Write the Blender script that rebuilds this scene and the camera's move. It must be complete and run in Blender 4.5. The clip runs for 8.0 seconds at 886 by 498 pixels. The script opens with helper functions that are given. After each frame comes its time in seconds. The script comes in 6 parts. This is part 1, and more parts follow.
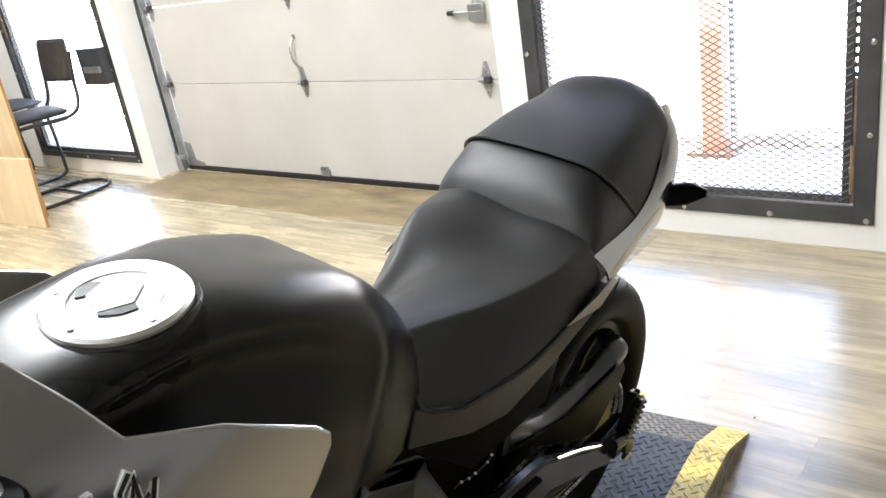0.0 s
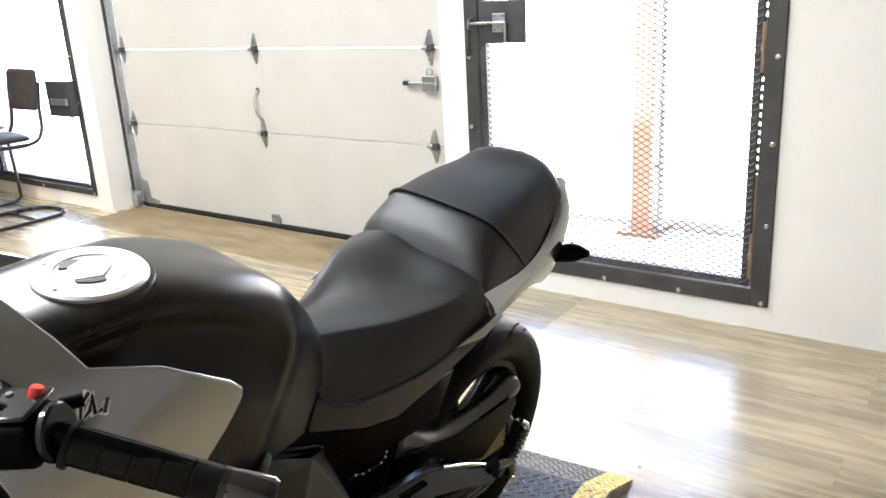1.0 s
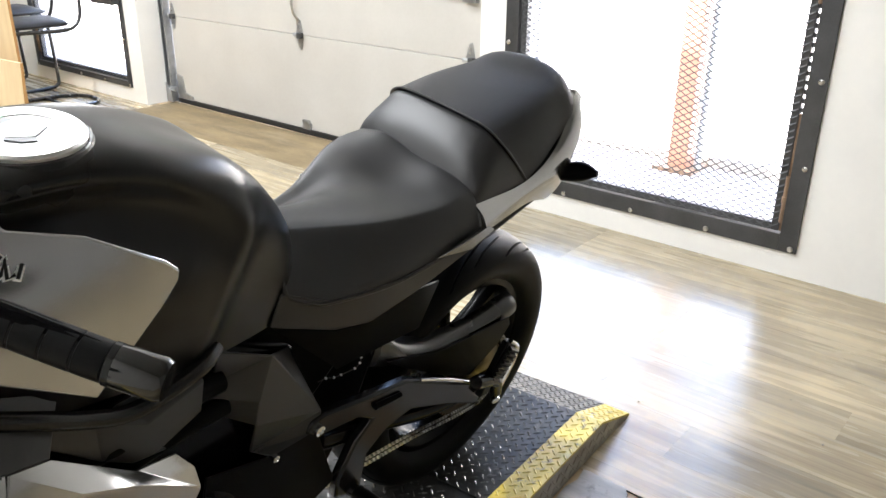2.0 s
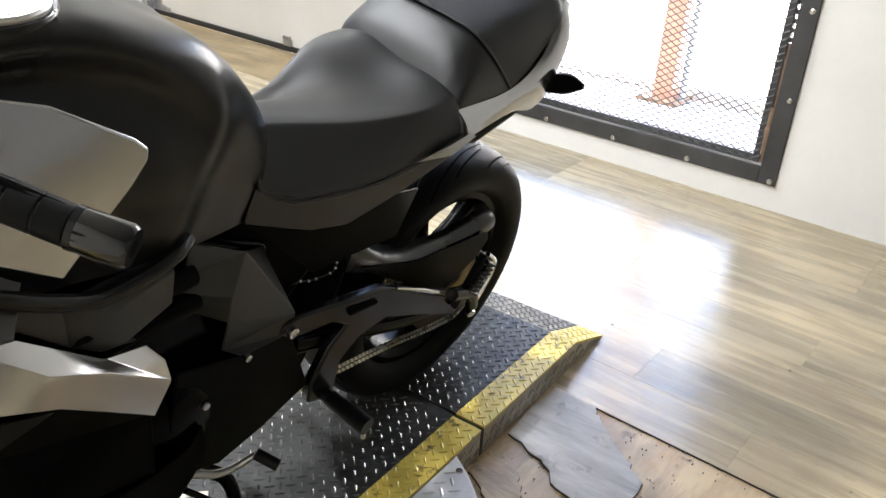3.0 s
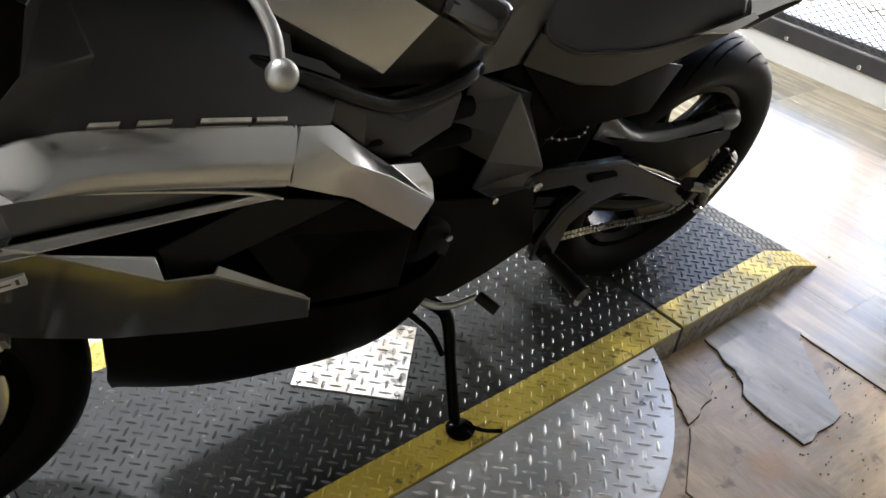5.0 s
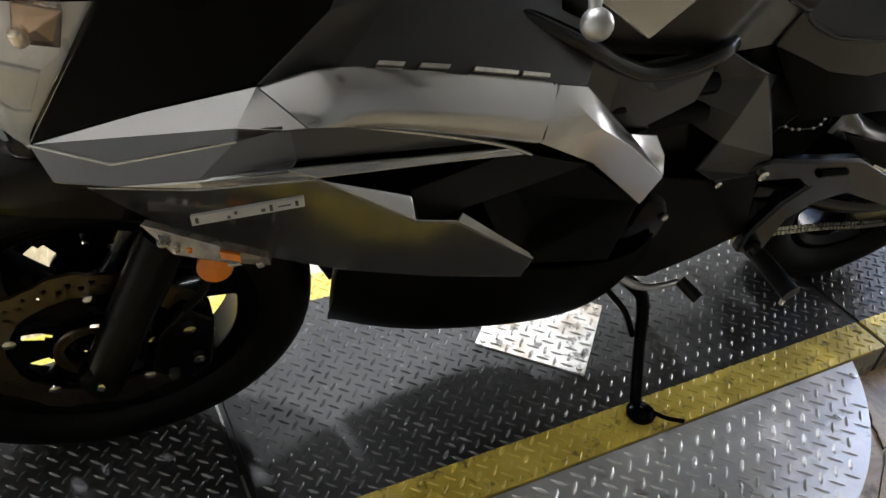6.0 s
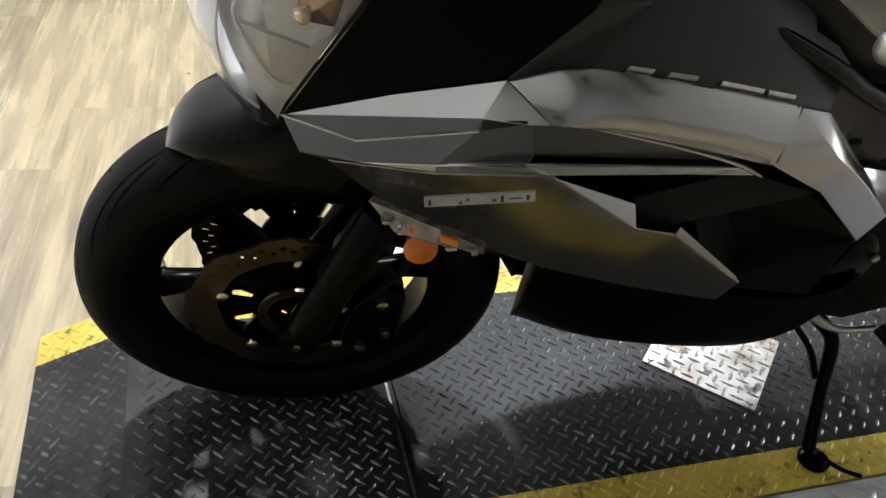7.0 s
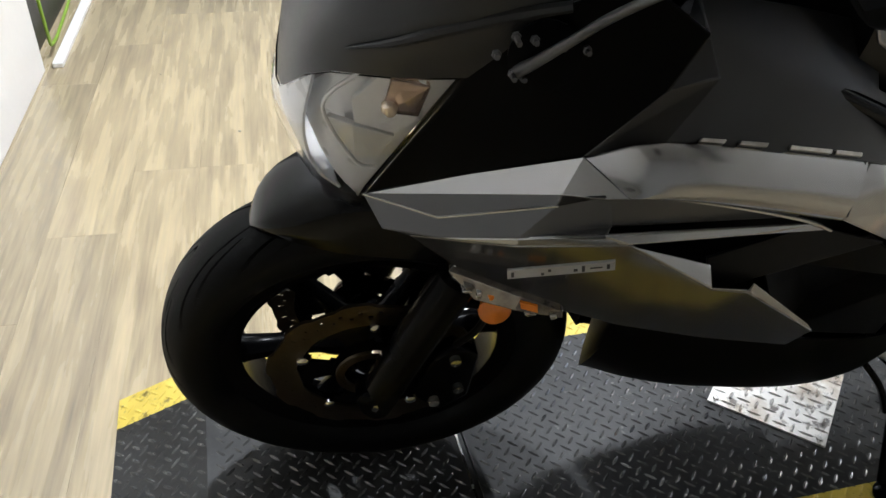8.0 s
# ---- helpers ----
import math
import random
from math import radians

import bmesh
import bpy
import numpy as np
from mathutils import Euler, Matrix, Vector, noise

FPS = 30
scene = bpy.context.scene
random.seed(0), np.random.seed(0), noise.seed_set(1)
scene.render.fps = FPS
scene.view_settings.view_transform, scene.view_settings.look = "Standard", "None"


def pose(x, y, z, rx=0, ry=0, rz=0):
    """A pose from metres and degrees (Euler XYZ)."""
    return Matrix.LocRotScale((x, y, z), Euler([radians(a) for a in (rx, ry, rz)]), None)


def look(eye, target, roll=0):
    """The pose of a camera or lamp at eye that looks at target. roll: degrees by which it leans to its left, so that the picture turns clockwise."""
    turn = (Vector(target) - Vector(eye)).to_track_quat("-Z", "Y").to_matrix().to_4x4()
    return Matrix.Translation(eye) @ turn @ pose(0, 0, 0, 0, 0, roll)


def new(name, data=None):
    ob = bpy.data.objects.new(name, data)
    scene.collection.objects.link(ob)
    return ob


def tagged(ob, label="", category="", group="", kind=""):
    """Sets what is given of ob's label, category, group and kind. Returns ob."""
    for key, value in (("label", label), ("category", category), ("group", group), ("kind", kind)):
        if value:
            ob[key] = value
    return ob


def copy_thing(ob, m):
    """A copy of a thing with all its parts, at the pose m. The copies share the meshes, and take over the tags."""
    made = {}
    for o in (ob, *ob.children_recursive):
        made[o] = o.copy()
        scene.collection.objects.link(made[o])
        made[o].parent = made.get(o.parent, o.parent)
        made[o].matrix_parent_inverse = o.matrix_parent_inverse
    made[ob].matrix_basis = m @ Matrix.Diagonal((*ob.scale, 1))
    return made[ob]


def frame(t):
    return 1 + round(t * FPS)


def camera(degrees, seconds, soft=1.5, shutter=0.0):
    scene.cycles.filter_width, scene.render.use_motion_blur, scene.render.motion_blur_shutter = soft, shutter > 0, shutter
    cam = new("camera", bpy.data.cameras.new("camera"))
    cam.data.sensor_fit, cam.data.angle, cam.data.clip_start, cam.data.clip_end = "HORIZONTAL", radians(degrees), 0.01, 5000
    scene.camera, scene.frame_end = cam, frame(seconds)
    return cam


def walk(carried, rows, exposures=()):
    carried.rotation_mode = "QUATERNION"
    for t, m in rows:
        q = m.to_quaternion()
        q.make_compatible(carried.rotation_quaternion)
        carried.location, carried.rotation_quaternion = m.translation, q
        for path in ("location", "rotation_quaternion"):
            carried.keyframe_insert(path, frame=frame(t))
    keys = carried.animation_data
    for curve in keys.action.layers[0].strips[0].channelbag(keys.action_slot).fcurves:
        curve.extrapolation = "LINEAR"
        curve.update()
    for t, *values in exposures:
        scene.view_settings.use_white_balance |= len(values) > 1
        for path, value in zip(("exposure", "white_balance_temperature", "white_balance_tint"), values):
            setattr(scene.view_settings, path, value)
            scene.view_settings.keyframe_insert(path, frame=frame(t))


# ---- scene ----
# Camera and its path
cam = camera(57.0, 8.0)
PATH = [
    (0.0, 1.1726, 0.4870, 1.3234, 68.13, 8.65, 123.73),
    (0.5, 1.3308, 0.6134, 1.3447, 70.55, 4.79, 122.34),
    (1.0, 1.3333, 0.6728, 1.3501, 72.54, 2.95, 122.12),
    (1.5, 1.2420, 0.7095, 1.3247, 70.26, 0.82, 126.01),
    (3.0, 1.2368, 0.7094, 1.2506, 62.57, -2.96, 125.83),
    (3.5, 1.2452, 0.7129, 1.2238, 60.08, -4.05, 126.87),
    (4.0, 1.2661, 0.7090, 1.2166, 59.44, -4.34, 129.13),
    (4.5, 1.3125, 0.6893, 1.2000, 57.25, -5.40, 134.76),
    (6.0, 1.4552, 0.6287, 1.1587, 52.58, -5.44, 153.46),
    (6.5, 1.4898, 0.6182, 1.1551, 52.27, -5.63, 160.20),
    (7.0, 1.5345, 0.6132, 1.1527, 51.73, -5.45, 165.60),
    (7.5, 1.5743, 0.6078, 1.1537, 50.70, -4.29, 168.92),
    (8.0, 1.5856, 0.6015, 1.2061, 53.64, -1.85, 165.88),
]
EXPOSURES = [(0.0, 4.35, 6150, 10), (1.5, 4.35, 6150, 10), (3.0, 4.35, 6150, 10), (4.5, 4.2, 6150, 10), (6.5, 3.95, 6000, 10), (8.0, 3.75, 5900, 10)]
walk(cam, [(t, pose(*p)) for t, *p in PATH], EXPOSURES)

# World, sun and the room's lamps
world = bpy.data.worlds.new("sky")
scene.world = world
world.use_nodes = True
sky = world.node_tree.nodes.new("ShaderNodeTexSky")
sky.sky_type = "NISHITA"
sky.sun_disc = False
sky.dust_density = 3.0
sky.sun_elevation = radians(56)
sky.sun_rotation = radians(158)
back = world.node_tree.nodes["Background"]
back.inputs["Strength"].default_value = 0.15
world.node_tree.links.new(sky.outputs[0], back.inputs["Color"])
sun = new("sun", bpy.data.lights.new("sun", "SUN"))
sun.data.energy = 5.0
sun.data.angle = radians(0.5)
sun.data.color = (1.0, 0.95, 0.88)
sun.matrix_world = look((2, -5, 8), (0, 0, 0))


# Tools
def surf(name, base, rough=0.5, metal=0.0, var=0.2, scale=6.0, fine=60.0, bump=0.0, bscale=300.0, coat=0.0, stretch=(1, 1, 1), spec=0.5, rvar=0.12, second=None):
    """A procedural material: base colour varied at two scales, varied gloss, fine relief."""
    m = bpy.data.materials.new(name)
    m.use_nodes = True
    nt = m.node_tree
    bsdf = nt.nodes["Principled BSDF"]
    tc = nt.nodes.new("ShaderNodeTexCoord")
    mp = nt.nodes.new("ShaderNodeMapping")
    mp.inputs["Scale"].default_value = stretch
    nt.links.new(tc.outputs["Object"], mp.inputs["Vector"])

    def noise_node(s, detail=4.0):
        n = nt.nodes.new("ShaderNodeTexNoise")
        n.inputs["Scale"].default_value = s
        n.inputs["Detail"].default_value = detail
        nt.links.new(mp.outputs[0], n.inputs["Vector"])
        return n

    big, small = noise_node(scale), noise_node(fine, 6.0)
    ramp = nt.nodes.new("ShaderNodeMix")
    ramp.data_type = "RGBA"
    hi = second if second else tuple(min(1.0, c * (1 + var)) for c in base)
    lo = tuple(c * (1 - var) for c in base)
    ramp.inputs["A"].default_value = (*lo, 1)
    ramp.inputs["B"].default_value = (*hi, 1)
    add = nt.nodes.new("ShaderNodeMath")
    add.operation = "MULTIPLY_ADD"
    nt.links.new(small.outputs["Fac"], add.inputs[0])
    add.inputs[1].default_value = 0.5
    half = nt.nodes.new("ShaderNodeMath")
    half.operation = "MULTIPLY_ADD"
    nt.links.new(big.outputs["Fac"], half.inputs[0])
    half.inputs[1].default_value = 1.6
    half.inputs[2].default_value = -0.55
    nt.links.new(half.outputs[0], add.inputs[2])
    add.use_clamp = True
    nt.links.new(add.outputs[0], ramp.inputs["Factor"])
    nt.links.new(ramp.outputs["Result"], bsdf.inputs["Base Color"])
    rr = nt.nodes.new("ShaderNodeMapRange")
    rr.inputs["To Min"].default_value = max(0.02, rough - rvar)
    rr.inputs["To Max"].default_value = min(1.0, rough + rvar)
    nt.links.new(big.outputs["Fac"], rr.inputs["Value"])
    nt.links.new(rr.outputs[0], bsdf.inputs["Roughness"])
    bsdf.inputs["Metallic"].default_value = metal
    bsdf.inputs["Specular IOR Level"].default_value = spec
    bsdf.inputs["Coat Weight"].default_value = coat
    bsdf.inputs["Coat Roughness"].default_value = 0.12
    if bump:
        b = nt.nodes.new("ShaderNodeBump")
        b.inputs["Strength"].default_value = bump
        b.inputs["Distance"].default_value = 0.001
        bn = noise_node(bscale, 3.0)
        nt.links.new(bn.outputs["Fac"], b.inputs["Height"])
        nt.links.new(b.outputs[0], bsdf.inputs["Normal"])
    return m


def soiled(m, colour, scale, start, end, most=0.85, stretch=(1, 1, 1)):
    """Adds soft-edged stains of another colour to a material."""
    nt = m.node_tree
    bsdf = nt.nodes["Principled BSDF"]
    clean = bsdf.inputs["Base Color"].links[0].from_socket
    tc = nt.nodes.new("ShaderNodeTexCoord")
    mp = nt.nodes.new("ShaderNodeMapping")
    mp.inputs["Scale"].default_value = stretch
    mp.inputs["Location"].default_value = (scale * 0.37, scale * 0.11, 1.7)
    nt.links.new(tc.outputs["Object"], mp.inputs["Vector"])
    n = nt.nodes.new("ShaderNodeTexNoise")
    n.inputs["Scale"].default_value = scale
    n.inputs["Detail"].default_value = 5.0
    n.inputs["Roughness"].default_value = 0.62
    nt.links.new(mp.outputs[0], n.inputs["Vector"])
    mr = nt.nodes.new("ShaderNodeMapRange")
    mr.inputs["From Min"].default_value = start
    mr.inputs["From Max"].default_value = end
    mr.inputs["To Max"].default_value = most
    nt.links.new(n.outputs["Fac"], mr.inputs["Value"])
    mix = nt.nodes.new("ShaderNodeMix")
    mix.data_type = "RGBA"
    nt.links.new(mr.outputs[0], mix.inputs["Factor"])
    nt.links.new(clean, mix.inputs["A"])
    mix.inputs["B"].default_value = (*colour, 1)
    nt.links.new(mix.outputs["Result"], bsdf.inputs["Base Color"])
    return m


def glow(name, colour, strength):
    m = bpy.data.materials.new(name)
    m.use_nodes = True
    b = m.node_tree.nodes["Principled BSDF"]
    b.inputs["Emission Color"].default_value = (*colour, 1)
    b.inputs["Emission Strength"].default_value = strength
    return m


def clear(name, colour, rough=0.02, weight=1.0):
    m = bpy.data.materials.new(name)
    m.use_nodes = True
    b = m.node_tree.nodes["Principled BSDF"]
    b.inputs["Base Color"].default_value = (*colour, 1)
    b.inputs["Roughness"].default_value = rough
    b.inputs["Transmission Weight"].default_value = weight
    b.inputs["IOR"].default_value = 1.3
    return m


def thing(name, label, category, group="", at=None):
    ob = new(name)
    ob.empty_display_size = 0.05
    if at is not None:
        ob.matrix_world = at
    return tagged(ob, label, category, group)


def part(name, bm, material, parent=None, label="", smooth=40.0, bevel=0.0):
    """Links a bmesh as one mesh object, under a thing or a part where one is given."""
    bmesh.ops.recalc_face_normals(bm, faces=bm.faces)
    me = bpy.data.meshes.new(name)
    bm.to_mesh(me)
    bm.free()
    me.materials.append(material)
    if smooth:
        me.shade_smooth()
        me.set_sharp_from_angle(angle=radians(smooth))
    ob = new(name, me)
    if parent:
        ob.parent = parent
    if label:
        ob["label"] = label
    if bevel:
        mod = ob.modifiers.new("bevel", "BEVEL")
        mod.width = bevel
        mod.segments = 2
        mod.limit_method = "ANGLE"
    return ob


def setting(name, bm, material, label, category, at=None, smooth=0.0, bevel=0.0):
    ob = part(name, bm, material, None, "", smooth, bevel)
    if at is not None:
        ob.matrix_world = at
    return tagged(ob, label, category, kind="structure")


def spline(pts, n, closed=False):
    """Points along a smooth curve through pts, n steps a span."""
    p = [Vector(q) for q in pts]
    k = len(p)
    out = []
    for i in range(k if closed else k - 1):
        a = p[(i - 1) % k] if closed or i else p[0] * 2 - p[1]
        b, c = p[i], p[(i + 1) % k]
        d = p[(i + 2) % k] if closed or i + 2 < k else p[-1] * 2 - p[-2]
        for j in range(n):
            t = j / n
            out.append(0.5 * (2 * b + (c - a) * t + (2 * a - 5 * b + 4 * c - d) * t * t + (3 * b - a - 3 * c + d) * t ** 3))
    if not closed:
        out.append(p[-1].copy())
    return out


def sheet(rows, bm=None, close_rows=False, close_cols=False, caps=False):
    bm = bm or bmesh.new()
    vs = [[bm.verts.new(p) for p in r] for r in rows]
    nr, nc = len(vs), len(vs[0])
    for i in range(nr if close_rows else nr - 1):
        for j in range(nc if close_cols else nc - 1):
            q = (vs[i][j], vs[(i + 1) % nr][j], vs[(i + 1) % nr][(j + 1) % nc], vs[i][(j + 1) % nc])
            bm.faces.new(q)
    if caps:
        bm.faces.new(vs[0])
        bm.faces.new(list(reversed(vs[-1])))
    return bm


def smooth_rows(rows, n_along, n_across):
    fine = [spline(r, n_across) for r in rows]
    cols = [spline(c, n_along) for c in zip(*fine)]
    return [list(r) for r in zip(*cols)]


def loft(sections, n_along=4, n_across=3, thick=0.0, caps=False):
    """A skin through sections, each a row of (x, y, z)."""
    bm = sheet(smooth_rows(sections, n_along, n_across), caps=caps)
    if thick:
        bmesh.ops.recalc_face_normals(bm, faces=bm.faces)
        bmesh.ops.solidify(bm, geom=list(bm.faces), thickness=thick)
    return bm


def facets(points, faces, thick=0.004, mirror=False):
    """A faceted panel with thickness, from named points and faces."""
    bm = bmesh.new()
    s = -1 if mirror else 1
    vs = {k: bm.verts.new((p[0], s * p[1], p[2])) for k, p in points.items()}
    for f in faces:
        bm.faces.new([vs[k] for k in f.split()])
    for v in [v for v in bm.verts if not v.link_faces]:
        bm.verts.remove(v)
    bmesh.ops.triangulate(bm, faces=[f for f in bm.faces if len(f.verts) > 4])
    bmesh.ops.recalc_face_normals(bm, faces=bm.faces)
    mid = sum((f.normal.y * f.calc_area() for f in bm.faces))
    if mid * s < 0:
        bmesh.ops.reverse_faces(bm, faces=bm.faces)
    bmesh.ops.solidify(bm, geom=list(bm.faces), thickness=thick)
    return bm


def tube(pts, r, seg=12, n=5, closed=False, bm=None, flat=1.0):
    """A round bar along a smooth curve; r is one radius or one for each point."""
    path = spline(pts, n, closed)
    radii = r if isinstance(r, (list, tuple)) else [r] * len(pts)
    rr = [v.x for v in spline([(q, 0, 0) for q in radii], n, closed)]
    bm = bm or bmesh.new()
    k = len(path)
    up = None
    rings = []
    for i, p in enumerate(path):
        d = (path[(i + 1) % k] - path[i - 1]) if closed else (path[min(i + 1, k - 1)] - path[max(i - 1, 0)])
        d.normalize()
        if up is None:
            up = d.orthogonal().normalized()
        up = (up - d * up.dot(d)).normalized()
        side = d.cross(up)
        rings.append([p + (up * math.cos(a) + side * flat * math.sin(a)) * rr[i] for a in [2 * math.pi * j / seg for j in range(seg)]])
    return sheet(rings, bm, close_rows=closed, close_cols=True, caps=not closed)


def rod(a, b, r, seg=16, r2=None, bm=None):
    a, b = Vector(a), Vector(b)
    d = (b - a).normalized()
    u = d.orthogonal().normalized()
    w = d.cross(u)
    rings = []
    for p, q in ((a, r), (b, r2 if r2 is not None else r)):
        rings.append([p + (u * math.cos(t) + w * math.sin(t)) * q for t in [2 * math.pi * j / seg for j in range(seg)]])
    return sheet(rings, bm, close_cols=True, caps=True)


def turned(profile, origin, axis, seg=32, bm=None):
    """A turned part: profile of (radius, height) round axis through origin; closed where a radius is 0."""
    o, d = Vector(origin), Vector(axis).normalized()
    u = d.orthogonal().normalized()
    w = d.cross(u)
    rings = [[o + d * h + (u * math.cos(t) + w * math.sin(t)) * max(r, 1e-5) for t in [2 * math.pi * j / seg for j in range(seg)]] for r, h in profile]
    return sheet(rings, bm, close_cols=True, caps=True)


def block(lo, hi, bm=None, m=None):
    bm = bm or bmesh.new()
    c = [(x, y, z) for x in (lo[0], hi[0]) for y in (lo[1], hi[1]) for z in (lo[2], hi[2])]
    vs = [bm.verts.new(m @ Vector(p) if m else p) for p in c]
    for f in ((0, 1, 3, 2), (4, 6, 7, 5), (0, 4, 5, 1), (2, 3, 7, 6), (0, 2, 6, 4), (1, 5, 7, 3)):
        bm.faces.new([vs[i] for i in f])
    return bm


def prism(outline, lo, hi, axis="z", bm=None):
    """An upright slab over an outline in the two other axes."""
    bm = bm or bmesh.new()

    def at(p, h):
        return {"z": (p[0], p[1], h), "y": (p[0], h, p[1]), "x": (h, p[0], p[1])}[axis]

    a = [bm.verts.new(at(p, lo)) for p in outline]
    b = [bm.verts.new(at(p, hi)) for p in outline]
    bm.faces.new(a)
    bm.faces.new(list(reversed(b)))
    k = len(a)
    for i in range(k):
        bm.faces.new((a[i], b[i], b[(i + 1) % k], a[(i + 1) % k]))
    return bm


# Materials
M_BLACK = surf("satin_black_paint", (0.004, 0.004, 0.0043), 0.28, var=0.1, scale=4, fine=900, bump=0.03, bscale=1500, rvar=0.04, spec=0.45)
M_SILVER = surf("silver_metallic_paint", (0.47, 0.473, 0.477), 0.19, 0.92, var=0.05, scale=3, fine=1500, coat=0.3, rvar=0.03)
M_DARKSILVER = surf("grey_metallic_paint", (0.10, 0.10, 0.102), 0.30, 0.7, var=0.08, scale=3, fine=1500, coat=0.12, rvar=0.04)
M_GRAPHITE = surf("graphite_metallic_paint", (0.22, 0.212, 0.20), 0.15, 0.9, var=0.08, scale=3, fine=1500, coat=0.2, rvar=0.04)
M_PLASTIC = surf("black_moulded_plastic", (0.003, 0.003, 0.003), 0.36, var=0.15, scale=5, fine=300, bump=0.2, bscale=1400, rvar=0.06, spec=0.03)
M_GLOSS = surf("gloss_black_enamel", (0.002, 0.002, 0.0022), 0.16, var=0.1, scale=5, fine=200, rvar=0.05, spec=0.06)
M_VINYL = surf("black_seat_vinyl", (0.012, 0.012, 0.013), 0.40, var=0.12, scale=6, fine=400, bump=0.3, bscale=1100, rvar=0.05, spec=0.55)
M_VINYL_TOP = surf("grained_pillion_vinyl", (0.009, 0.009, 0.010), 0.50, var=0.15, scale=7, fine=500, bump=0.7, bscale=900, rvar=0.05, spec=0.40)
M_PANEL = surf("black_cockpit_plastic", (0.008, 0.008, 0.008), 0.36, var=0.15, scale=5, fine=300, bump=0.25, bscale=1400, rvar=0.06, spec=0.13)
M_MATTE = surf("matte_black_shroud", (0.0025, 0.0025, 0.0025), 0.45, var=0.2, scale=9, fine=200, bump=0.15, bscale=900, rvar=0.06, spec=0.012)
M_SIDE = surf("satin_grey_plastic", (0.020, 0.020, 0.020), 0.34, var=0.15, scale=5, fine=300, bump=0.2, bscale=1400, rvar=0.05, spec=0.5)
M_BAREND = surf("gloss_black_bar_end", (0.004, 0.004, 0.004), 0.10, var=0.1, scale=20, fine=300, rvar=0.03, spec=0.7, coat=0.3)
M_GUARD = surf("gloss_black_mudguard", (0.002, 0.002, 0.002), 0.16, var=0.1, scale=6, fine=300, rvar=0.04, spec=0.22)
M_CAST = surf("polished_black_castings", (0.007, 0.007, 0.0075), 0.22, var=0.1, scale=8, fine=200, coat=0.06, rvar=0.06, spec=0.32)
M_RUBBER = surf("tyre_rubber", (0.0035, 0.0035, 0.0035), 0.5, var=0.25, scale=9, fine=250, bump=0.25, bscale=700, rvar=0.1, spec=0.08)
M_GRIP = surf("grip_rubber", (0.005, 0.005, 0.005), 0.38, var=0.15, scale=30, fine=400, bump=0.2, bscale=900, spec=0.15)
M_WHEEL = surf("black_wheel_enamel", (0.002, 0.002, 0.0022), 0.25, var=0.1, scale=8, fine=300, spec=0.06)
M_STEEL = surf("brushed_steel", (0.55, 0.54, 0.52), 0.28, 1.0, var=0.12, scale=10, fine=400, rvar=0.1)
M_DISC = surf("brake_disc_steel", (0.11, 0.085, 0.06), 0.32, 1.0, var=0.3, scale=14, fine=300, rvar=0.1)
M_CHROME = surf("chrome", (0.75, 0.75, 0.74), 0.1, 1.0, var=0.04, scale=10, fine=200, rvar=0.04)
M_ALU = surf("cast_aluminium", (0.5, 0.5, 0.49), 0.4, 1.0, var=0.1, scale=12, fine=250, bump=0.1, bscale=600)
M_CAP = surf("anodised_cap_ring", (0.72, 0.72, 0.71), 0.42, 0.85, var=0.05, scale=20, fine=500, rvar=0.05)
M_CAPDARK = surf("cap_flap_grey", (0.46, 0.46, 0.46), 0.42, 0.6, var=0.06, scale=20, fine=500, rvar=0.05)
M_ORANGE = surf("amber_reflector_plastic", (0.72, 0.20, 0.008), 0.16, var=0.15, scale=60, fine=300, coat=0.5)
M_RED = surf("red_switch_plastic", (0.6, 0.03, 0.02), 0.35, var=0.1, scale=40, fine=300)
M_STICKER = surf("grey_label_film", (0.36, 0.355, 0.345), 0.35, 0.3, var=0.08, scale=40, fine=300)
M_INK = surf("black_label_ink", (0.012, 0.012, 0.012), 0.4, var=0.1)
M_OUTLINE = surf("white_decal_film", (0.92, 0.92, 0.91), 0.4, 0.0, var=0.03)
M_LENS = clear("clear_lamp_lens", (1.0, 1.0, 1.0), 0.03)
M_REFLECTOR = surf("lamp_reflector", (0.84, 0.84, 0.85), 0.30, 0.15, var=0.08, scale=25, fine=200)
M_SMOKED = surf("smoked_lamp_plastic", (0.55, 0.42, 0.35), 0.16, 0.75, var=0.2, scale=40, fine=200)
M_BULB = surf("frosted_bulb_tip", (0.90, 0.76, 0.60), 0.12, 0.6, var=0.1)
M_PALEREF = surf("bright_lamp_reflector", (0.97, 0.97, 0.97), 0.3, 0.0, var=0.03, scale=30, fine=200)
M_SIGNAL = surf("clear_signal_plastic", (0.24, 0.225, 0.205), 0.05, 0.7, var=0.5, scale=70, fine=300)
M_CHAIN = surf("chain_steel", (0.62, 0.60, 0.56), 0.35, 1.0, var=0.3, scale=60, fine=400)
M_LINK = surf("oiled_chain_steel", (0.34, 0.33, 0.31), 0.3, 1.0, var=0.5, scale=80, fine=400)
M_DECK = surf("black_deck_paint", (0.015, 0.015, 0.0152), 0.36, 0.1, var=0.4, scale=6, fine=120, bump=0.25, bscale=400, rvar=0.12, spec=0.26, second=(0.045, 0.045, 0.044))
M_LUG = surf("worn_deck_lugs", (0.05, 0.05, 0.049), 0.25, 0.5, var=0.5, scale=14, fine=160, rvar=0.10, second=(0.22, 0.22, 0.215))
M_YELLOW = surf("yellow_safety_paint", (0.70, 0.515, 0.05), 0.38, 0.0, spec=0.5, var=0.18, scale=7, fine=140, bump=0.2, bscale=400, second=(0.82, 0.65, 0.12))
